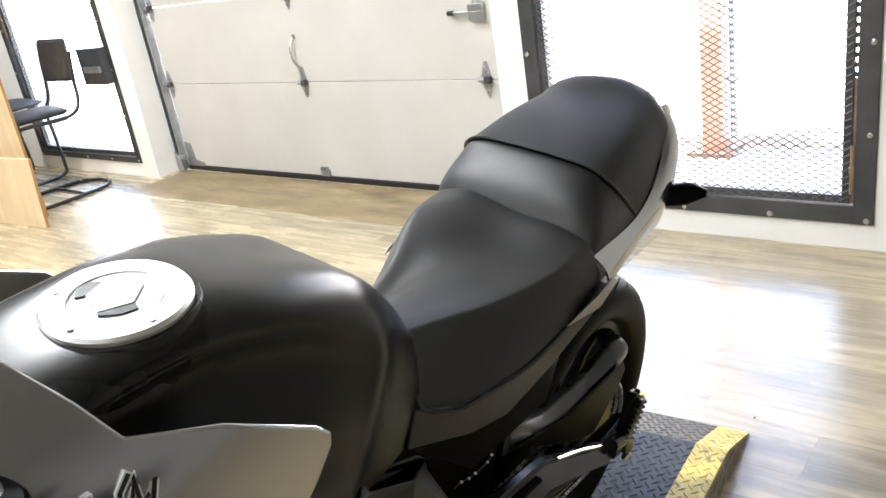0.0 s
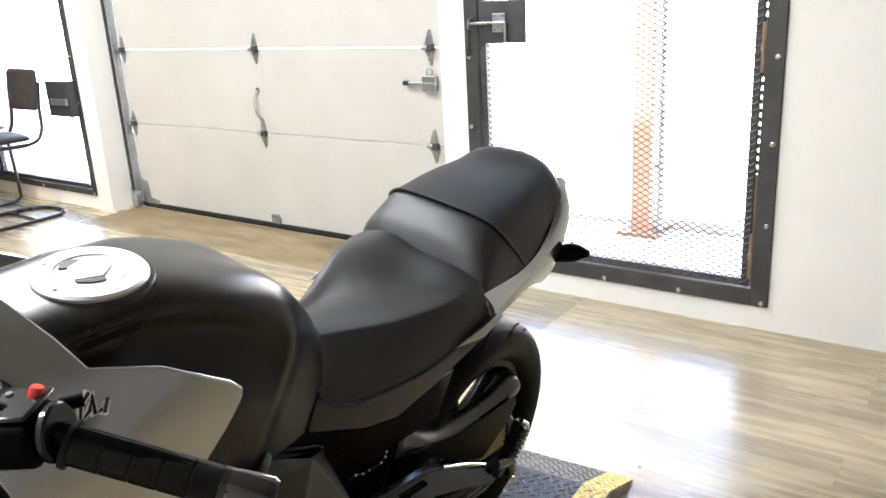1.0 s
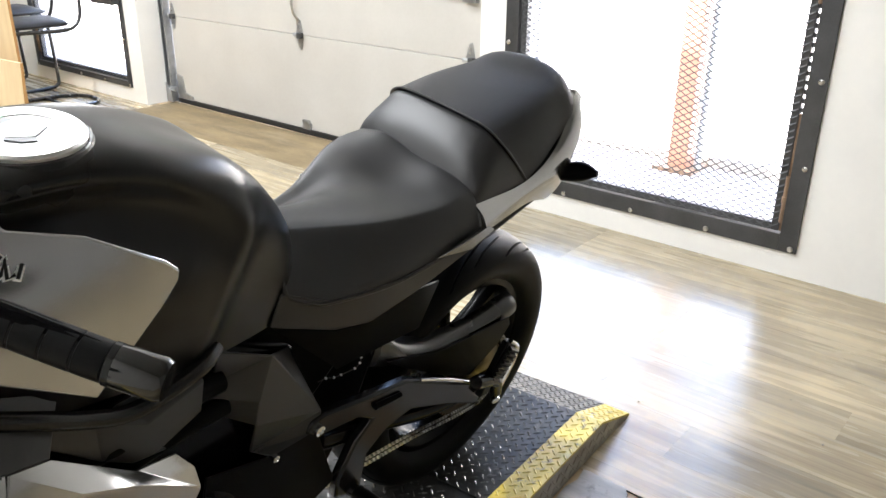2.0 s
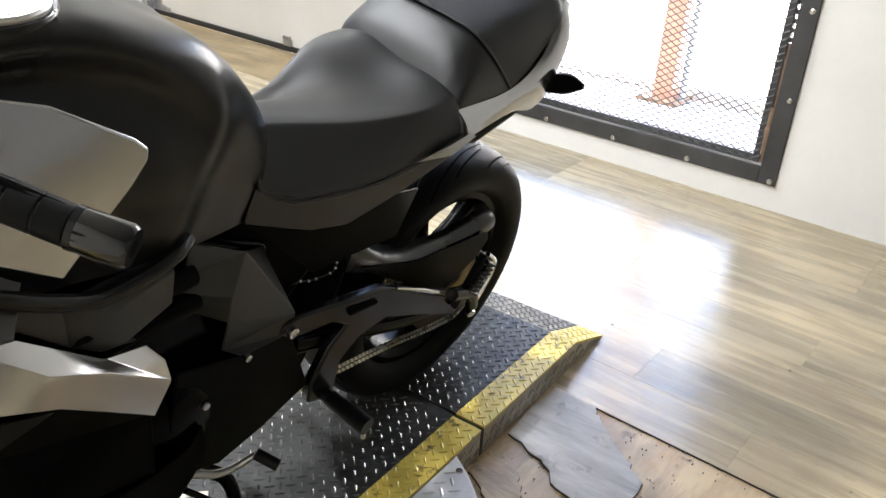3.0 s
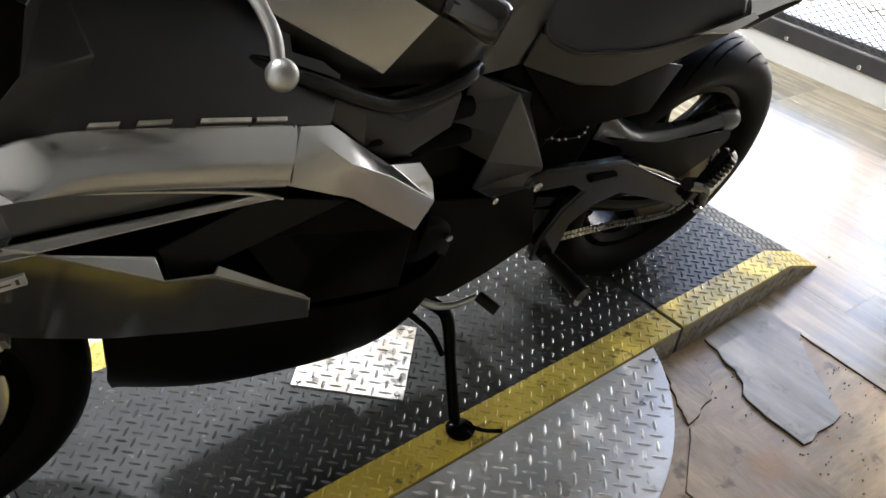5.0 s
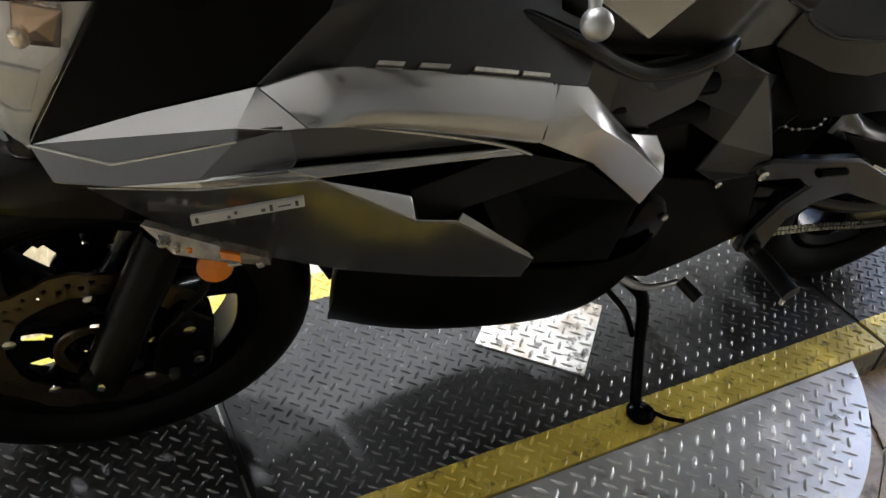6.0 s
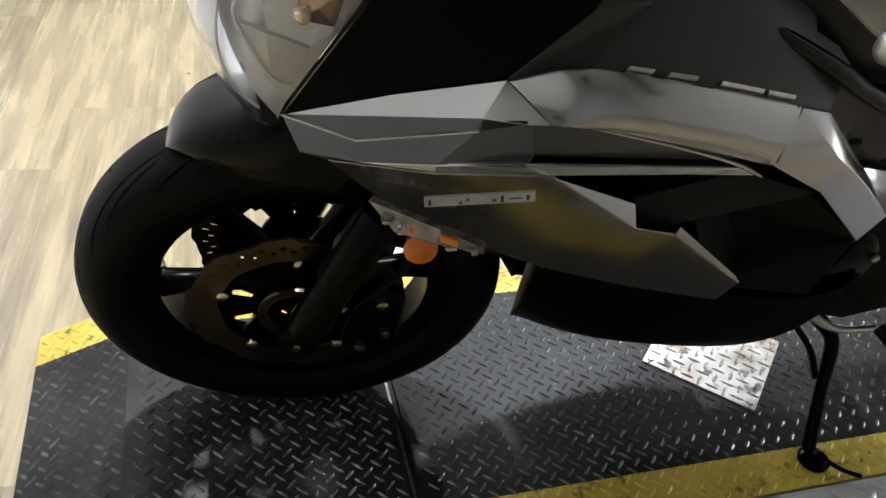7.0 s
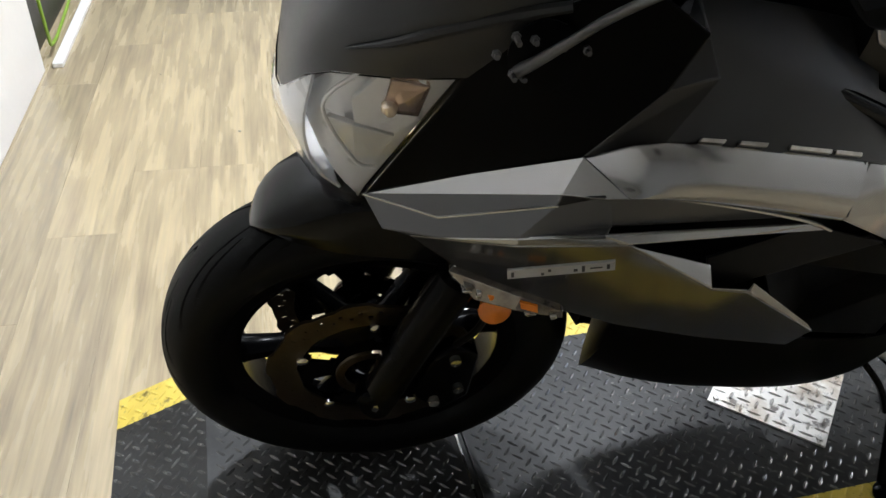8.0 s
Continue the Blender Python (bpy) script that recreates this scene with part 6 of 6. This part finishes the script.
part("latch_knob", rod((-1.895, DOOR_D - 0.022, 0.917), (-1.86, DOOR_D - 0.022, 0.917), 0.012, 10), M_INK, latch)
part("latch_ring", tube([(-1.745, DOOR_D - 0.02, 0.955), (-1.745, DOOR_D - 0.02, 0.985), (-1.715, DOOR_D - 0.02, 0.985), (-1.715, DOOR_D - 0.02, 0.955)], 0.004, 8, 4), M_GALV, latch)
foot = part("bottom_bracket", block((-3.012, DOOR_D - 0.018, 0.034), (-2.944, DOOR_D - 0.0005, 0.075)), M_GALV, door, smooth=0, bevel=0.003)
for k in range(4):
    part("bracket_tooth", block((-3.006 + 0.016 * k, DOOR_D - 0.024, 0.075), (-2.998 + 0.016 * k, DOOR_D - 0.006, 0.092)), M_GALV, foot, smooth=0)
part("corner_bracket", prism([(-4.335, 0.03), (-4.16, 0.03), (-4.16, 0.06), (-4.25, 0.075), (-4.27, 0.19), (-4.335, 0.2)], DOOR_D - 0.008, DOOR_D - 0.0005, "y"), M_GALV, door, "galvanised corner bracket", smooth=0, bevel=0.002)
part("corner_roller", rod((-4.40, DOOR_D - 0.04, 0.10), (-4.30, DOOR_D - 0.04, 0.10), 0.018, 12), M_GALV, door)
for u0, u1 in ((-4.400, -4.352), (-1.572, -1.528)):
    track = thing("door_track", "galvanised vertical garage door track", "door track", "tracks of the garage door", WM)
    part("channel", block((u0, DOOR_D - 0.05, 0.007), (u0 + 0.006, DOOR_D + 0.02, 2.6)), M_GALV, track, smooth=0)
    part("channel", block((u1 - 0.006, DOOR_D - 0.05, 0.007), (u1, DOOR_D + 0.02, 2.6)), M_GALV, track, smooth=0)
    part("channel_back", block((u0 + 0.006, DOOR_D + 0.012, 0.007), (u1 - 0.006, DOOR_D + 0.02, 2.6)), M_IRON, track, smooth=0)
    part("foot_bracket", prism([(u0, 0.007), (u1 + 0.02, 0.007), (u1 + 0.01, 0.09), (u0, 0.14)], DOOR_D - 0.062, DOOR_D - 0.052, "y"), M_GALV, track, smooth=0, bevel=0.002)

# ---- barred gates of expanded metal ----


def expanded_metal(u0, u1, z0, z1, d, cell_u=0.044, cell_z=0.0130, t=0.0021):
    """Diamond mesh: slanted strands joined into one mesh."""
    verts, faces = [], []
    nu, nz = int((u1 - u0) / cell_u), int((z1 - z0) / cell_z)
    cu, cz = (u1 - u0) / nu, (z1 - z0) / nz
    for j in range(nz):
        for i in range(nu):
            off = 0.5 if j % 2 else 0.0
            a = (u0 + (i + off) * cu, z0 + j * cz)
            for s in (-0.5, 0.5):
                b = (a[0] + s * cu, a[1] + cz)
                if not (u0 <= b[0] <= u1 and u0 <= a[0] <= u1):
                    continue
                k = len(verts)
                for p, dd in ((a, -0.002), (b, 0.002)):
                    verts.extend([(p[0], d + dd - t, p[1] - t), (p[0], d + dd + t, p[1] - t * 0.4), (p[0], d + dd, p[1] + t * 1.3)])
                faces.extend([(k, k + 1, k + 4, k + 3), (k + 1, k + 2, k + 5, k + 4), (k + 2, k, k + 3, k + 5)])
    return verts, faces


def mesh_gate(name, left, right, label, flip, w=0.068, gap=0.013):
    g = thing(name, label, "gate", "gates of the room", WM)
    z0, z1 = 0.100, 2.195
    d0, d1 = GATE_D - 0.012, GATE_D + 0.03
    for nm, lo, hi in (("frame_bar", (left, d0, z0), (left + w, d1, z1)), ("frame_bar", (right - w, d0, z0), (right, d1, z1)),
                       ("frame_bar", (left + w, d0, z0), (right - w, d1, z0 + w)), ("frame_bar", (left + w, d0, z1 - w), (right - w, d1, z1))):
        part(nm, block(lo, hi), M_IRON, g, smooth=0, bevel=0.002)
    for k in range(7):
        for u in (left + 0.022, right - 0.022):
            part("screw", turned([(0.0, 0.0), (0.0115, 0.0), (0.010, 0.005), (0.004, 0.007), (0.0, 0.007)], (u, d0, z0 + 0.016 + 0.317 * k), (0, -1, 0), 12), M_STEEL, g)
    n = 4
    for k in range(1, n):
        u = right - 0.022 - (right - left - 0.044) * k / n
        part("screw", turned([(0.0, 0.0), (0.0115, 0.0), (0.010, 0.005), (0.004, 0.007), (0.0, 0.007)], (u, d0, z0 + 0.016), (0, -1, 0), 12), M_STEEL, g)
    # leaf inside the frame
    il, ir = left + w + 0.004, right - w - gap
    if flip:
        il, ir = left + w + gap, right - w - 0.004
    b = 0.03
    leaf = part("gate_leaf", block((il, GATE_D + 0.004, z0 + w + 0.004), (il + b, GATE_D + 0.034, z1 - w - 0.006)), M_IRON, g, "black iron leaf frame", smooth=0, bevel=0.002)
    part("leaf_bar", block((ir - b, GATE_D + 0.004, z0 + w + 0.004), (ir, GATE_D + 0.034, z1 - w - 0.006)), M_IRON, leaf, smooth=0, bevel=0.002)
    part("leaf_bar", block((il + b, GATE_D + 0.004, z0 + w + 0.004), (ir - b, GATE_D + 0.034, z0 + w + 0.004 + b)), M_IRON, leaf, smooth=0, bevel=0.002)
    part("leaf_bar", block((il + b, GATE_D + 0.004, z1 - w - 0.006 - b), (ir - b, GATE_D + 0.034, z1 - w - 0.006)), M_IRON, leaf, smooth=0, bevel=0.002)
    v, f = expanded_metal(il + 0.004, ir - 0.004, z0 + w + 0.008, z1 - w - 0.012, GATE_D - 0.001)
    me = bpy.data.meshes.new("mesh_panel")
    me.from_pydata(v, [], f)
    me.materials.append(M_IRON)
    mesh = new("mesh_panel", me)
    mesh.parent = leaf
    tagged(mesh, "black expanded metal mesh", kind="stuff")
    hu = right - w - gap / 2 if not flip else left + w + gap / 2
    for z in (0.30, 1.1, 1.9):
        hinge = part("gate_hinge", rod((hu, GATE_D + 0.002, z - 0.09), (hu, GATE_D + 0.002, z + 0.09), 0.011, 10), M_RUST, g, "rusty welded hinge")
        part("hinge_bead", rod((hu, GATE_D + 0.002, z - 0.012), (hu, GATE_D + 0.002, z + 0.012), 0.014, 10), M_RUST, hinge)
    rungs = bmesh.new()
    z = 0.63
    while z < z1 - w - 0.03:
        block((hu - 0.0066, GATE_D + 0.010, z), (hu + 0.0066, GATE_D + 0.016, z + 0.016), rungs)
        z += 0.033
    tagged(part("slotted_strip", rungs, M_IRON, g, "", 0), "dark slotted strip along the hinge side", kind="stuff")
    part("hinge_strip", block((hu - 0.0068, GATE_D + 0.008, z0 + w + 0.004), (hu + 0.0112, GATE_D + 0.016, 0.625)), M_RUST, g, "rusty hinge strip", smooth=0)
    return g


gate = mesh_gate("mesh_gate", -1.373, 0.005, "black iron gate of expanded metal mesh, shut", False)
lockplate = part("lock_plate", block((-1.290, GATE_D - 0.0135, 1.125), (-1.055, GATE_D - 0.0065, 1.305)), M_IRON, gate, "dark mesh-backed lock plate", smooth=0, bevel=0.002)
bolt = part("barrel_bolt", block((-1.218, GATE_D - 0.020, 1.172), (-1.155, GATE_D - 0.0135, 1.252)), M_GALV, lockplate, "small galvanised barrel bolt", smooth=0, bevel=0.002)
part("bolt_rod", tube([(-1.33, GATE_D - 0.027, 1.212), (-1.24, GATE_D - 0.027, 1.212), (-1.16, GATE_D - 0.027, 1.212), (-1.150, GATE_D - 0.027, 1.20), (-1.150, GATE_D - 0.027, 1.13)], 0.0065, 10, 4), M_STEEL, bolt)
for u in (-1.208, -1.165):
    for z in (1.182, 1.242):
        part("screw", turned([(0.0, 0.0), (0.005, 0.0), (0.0, 0.003)], (u, GATE_D - 0.020, z), (0, -1, 0), 8), M_IRON, bolt)
part("staple", tube([(-1.325, GATE_D - 0.012, 1.235), (-1.325, GATE_D - 0.045, 1.225), (-1.325, GATE_D - 0.045, 1.195), (-1.325, GATE_D - 0.012, 1.185)], 0.006, 8, 4), M_GALV, bolt)
part("padlock_strap", tube([(-1.325, GATE_D - 0.04, 1.20), (-1.335, GATE_D - 0.035, 1.15), (-1.345, GATE_D - 0.025, 1.07)], 0.008, 8, 4, flat=0.4), M_IRON, bolt)

gate2 = mesh_gate("mesh_gate", -5.95, -4.572, "black iron gate of expanded metal mesh beside two chairs", True, 0.040, 0.024)
box2 = part("lock_box", block((-4.86, GATE_D - 0.075, 0.665), (-4.585, GATE_D - 0.0125, 0.905)), M_IRON, gate2, "black steel lock box", smooth=0, bevel=0.004)
part("lock_lever", block((-4.80, GATE_D - 0.095, 0.745), (-4.60, GATE_D - 0.076, 0.790)), M_GALV, box2, smooth=0, bevel=0.006)

# ---- outside: an orange steel post with a pale rail ----
post = thing("steel_post", "orange painted steel post standing in the yard", "post", at=WM)
part("column", block((-1.04, 2.98, -0.03), (-0.93, 3.09, 4.4)), M_POST, post, smooth=0, bevel=0.006)
part("base_plate", block((-1.10, 2.92, -0.03), (-0.87, 3.15, -0.01)), M_RUST, post, smooth=0)
pipe = thing("drain_pipe", "grey drain pipe beside the orange post", "pipe", at=WM)
part("pipe", rod((-0.885, 3.03, -0.01), (-0.885, 3.03, 4.4), 0.020, 14), M_GALV, pipe)
for z in (0.35, 1.3):
    part("bracket", block((-0.912, 3.003, z), (-0.858, 3.057, z + 0.03)), M_GALV, pipe, smooth=0)
kerb = thing("yard_kerb", "low grey kerb across the yard", "kerb", at=WM)
part("stone", block((-6.5, 3.16, -0.03), (2.5, 3.40, 0.03)), M_CONCRETE, kerb, smooth=0, bevel=0.01)

# ---- chairs by the far gate ----


def cantilever_chair():
    """A black padded chair on a bent tube: floor loop behind, uprights in front, seat and back; front along +x."""
    c = thing("cantilever_chair", "black padded chair on a bent tube sled base", "chair", "chairs by the gate")
    for s in (1, -1):
        part("frame_tube", tube([(-0.40, 0.0, 0.013), (-0.385, 0.10 * s, 0.013), (-0.31, 0.185 * s, 0.013), (-0.15, 0.215 * s, 0.013), (0.12, 0.225 * s, 0.013), (0.21, 0.225 * s, 0.03), (0.225, 0.225 * s, 0.10), (0.21, 0.225 * s, 0.46), (0.17, 0.225 * s, 0.52), (0.08, 0.225 * s, 0.53),
                                 (-0.16, 0.225 * s, 0.525), (-0.25, 0.223 * s, 0.55), (-0.295, 0.215 * s, 0.62), (-0.31, 0.20 * s, 0.74), (-0.335, 0.20 * s, 0.92)], 0.0125, 10, 5), M_CHAIRTUBE, c)
    part("cross_tube", rod((-0.15, -0.205, 0.013), (-0.15, 0.205, 0.013), 0.010, 10), M_CHAIRTUBE, c)
    secs = []
    for x, t, w in ((-0.22, 0.022, 0.20), (-0.19, 0.036, 0.22), (0.0, 0.042, 0.225), (0.17, 0.042, 0.225), (0.225, 0.020, 0.21)):
        secs.append([(x, w * math.cos(a), 0.562 + t * math.sin(a) * (1.0 if math.sin(a) > 0 else 0.7)) for a in [2 * math.pi * i / 20 for i in range(20)]])
    part("seat", sheet([[Vector(p) for p in r] for r in secs], close_cols=True, caps=True), M_CHAIRPAD, c, "padded black seat", bevel=0.006)
    secs = []
    for z, t, w in ((0.735, 0.016, 0.18), (0.75, 0.030, 0.20), (0.86, 0.036, 0.208), (0.985, 0.032, 0.20), (1.005, 0.014, 0.18)):
        secs.append([(-0.30 - (z - 0.73) * 0.12 + t * math.cos(a), w * math.sin(a), z) for a in [2 * math.pi * i / 20 for i in range(20)]])
    part("backrest", sheet([[Vector(p) for p in r] for r in secs], close_cols=True, caps=True), M_CHAIRPAD, c, "padded black backrest", bevel=0.006)
    return c


ch = cantilever_chair()
ch.matrix_world = pose(-1.575, -4.80, 0.0, 0, 0, -6)
copy_thing(ch, pose(-1.80, -5.52, 0.0, 0, 0, 181))

# ---- plywood bench end ----
ply = thing("plywood_bench", "tall bare plywood bench end", "workbench", at=pose(-1.34, -4.46, 0.0, 0, 0, 0))
part("side_panel", block((0.0, -1.1, 0.0), (0.018, 0.02, 1.25)), M_PLY, ply, "pale plywood panel", smooth=0, bevel=0.001)
part("panel_edge", block((0.0, 0.0202, 0.0), (0.018, 0.0215, 1.25)), M_PLYEDGE, ply, smooth=0)
part("front_panel", block((0.02, -1.1, 0.0), (0.70, -1.08, 1.25)), M_PLY, ply, smooth=0)
low = thing("plywood_offcut", "low plywood sheet standing against the bench", "board", at=pose(-1.20, -4.20, 0.0, 0, -4, 2))
part("sheet", block((0.0, -1.1, 0.0), (0.018, 0.0, 0.42)), M_PLY, low, smooth=0, bevel=0.001)
part("sheet_edge", block((0.0, 0.0002, 0.0), (0.018, 0.0016, 0.42)), M_PLYEDGE, low, smooth=0)

# ---- torn flooring beside the ramp ----


def torn(name, label, outline, z, material, dirt=True):
    """A torn sheet over a slightly larger dark sheet that draws its edge shadow."""
    t = thing(name, label, "vinyl flooring")
    part("sheet", prism(outline, z - 0.0025, z), material, t, smooth=0)
    if dirt:
        cx, cy = sum(p[0] for p in outline) / len(outline), sum(p[1] for p in outline) / len(outline)
        rim = [(p[0] + (p[0] - cx) / math.hypot(p[0] - cx, p[1] - cy) * random.uniform(0.0002, 0.0018), p[1] + (p[1] - cy) / math.hypot(p[0] - cx, p[1] - cy) * random.uniform(0.0002, 0.0018)) for p in outline]
        part("shadow_rim", prism(rim, -0.0034, z - 0.0026), M_EDGE_DARK, t, "dark sheet drawn as the shadow along the torn edge", smooth=0)
    return t


random.seed(4)


def ragged(pts, amount=0.006, n=5):
    """An outline with a torn edge."""
    out = []
    for i, p in enumerate(pts):
        q = pts[(i + 1) % len(pts)]
        for k in range(n):
            s = k / n
            out.append((p[0] + (q[0] - p[0]) * s + random.uniform(-amount, amount) * (k > 0), p[1] + (q[1] - p[1]) * s + random.uniform(-amount, amount) * (k > 0)))
    return out


torn("torn_flap", "torn grey vinyl flooring flap lying on bare subfloor", ragged([(-0.10, 0.012), (-0.069, 0.117), (-0.012, 0.187), (-0.001, 0.327), (-0.145, 0.328), (-0.19, 0.27), (-0.285, 0.157), (-0.315, 0.132), (-0.326, 0.12), (-0.326, 0.012)]), 0.0034, M_GREYVINYL)
torn("torn_flap", "small torn tan vinyl scrap beside the platform", ragged([(-0.02, 0.012), (0.0, 0.10), (0.053, 0.14), (0.156, 0.157), (0.12, 0.10), (0.072, 0.03), (0.066, 0.012)], 0.004), 0.0032, M_SUB)
torn("floor_scrap", "tan vinyl plank scrap lying on the subfloor", ragged([(0.16, 0.165), (0.06, 0.19), (0.05, 0.56), (0.16, 0.57), (0.30, 0.57), (0.30, 0.26)], 0.003), 0.0012, M_SUB)
line = [(0.105 + 0.48 * i / 40, 0.3268 - random.uniform(0.0, 0.004) * random.random()) for i in range(41)]
side_line = [(0.5848 - random.uniform(0.0, 0.004) * random.random(), 0.326 - 0.30 * i / 24) for i in range(25)]
# thin dark line where the planks are cut off
edge = thing("floor_edge_dirt", "dark line along the cut edge of the planks", "dirt", at=WM)
part("seam", prism(line + [(0.585, 0.3285), (0.105, 0.3285)], -0.0034, 0.0004), M_EDGE_DARK, edge, smooth=0)
part("seam", prism(side_line + [(0.587, 0.026), (0.587, 0.322)], -0.0034, 0.0004), M_EDGE_DARK, edge, smooth=0)
crumbs = bmesh.new()
for i in range(170):
    x, y = random.uniform(-0.33, 0.12), random.uniform(0.03, 0.58)
    r = random.uniform(0.0008, 0.0026)
    rod((x, y, -0.003), (x + random.uniform(-r, r), y + random.uniform(-r, r), r * 0.5), r, 5, r * 0.5, crumbs)
tagged(part("floor_debris", crumbs, M_SKIRT, None, "", 0), "dark crumbs of torn flooring on the subfloor", "debris", kind="stuff")
grit = bmesh.new()
for i in range(90):
    x, y = random.uniform(-1.6, 1.9), random.uniform(-2.6, 0.9)
    if -0.63 < x < 1.88 and -0.63 < y < 0.3:
        continue
    r = random.uniform(0.0012, 0.005)
    rod((x, y, 0.0), (x + random.uniform(-2 * r, 2 * r), y + random.uniform(-r, r), r * 0.6), r, 5, r * 0.4, grit)
tagged(part("floor_grit", grit, M_SKIRT, None, "", 0), "small dark bits scattered over the vinyl floor", "debris", kind="stuff")

# ---- vinyl planks, rows along the gate wall ----
random.seed(11)
PLANK_W, PLANK_L = 0.178, 1.22
plank_bm = {}
floor_ob = bpy.data.objects["floor"]


def plank_mesh(length):
    key = round(length, 3)
    if key not in plank_bm:
        bm = block((0.0001, 0.0001, -0.003), (length - 0.0001, PLANK_W - 0.0001, 0.0))
        top = [e for e in bm.edges if all(abs(v.co.z) < 1e-6 for v in e.verts)]
        bmesh.ops.bevel(bm, geom=top, offset=0.0003, segments=1, affect="EDGES")
        me = bpy.data.meshes.new("plank")
        bm.to_mesh(me)
        bm.free()
        me.materials.append(M_PLANK)
        plank_bm[key] = me
    return plank_bm[key]


def lay(u0, u1, d):
    if u1 - u0 < 0.02:
        return
    ob = new("plank", plank_mesh(u1 - u0))
    ob.parent = floor_ob
    ob.matrix_basis = Matrix.Translation((u0, d, 0))


row = 0
d = 0.328 + PLANK_W * 8
while d > -2.56:
    start = -7.2 - random.choice((0.0, 0.3, 0.61, 0.9))
    u = start
    while u < 4.2:
        a, b = max(u, -7.2), min(u + PLANK_L, 4.2)
        if d + PLANK_W > 1.62 and not (b < -4.36 or a > -1.56):
            lay(a, min(b, -4.365), d)
            lay(max(a, -1.555), b, d)
        elif -0.75 < d < 0.30 and not (b < -0.02 or a > 0.585):
            lay(a, min(b, -0.02), d)
            lay(max(a, 0.585), b, d)
        else:
            lay(a, b, d)
        u += PLANK_L
    d -= PLANK_W
    row += 1
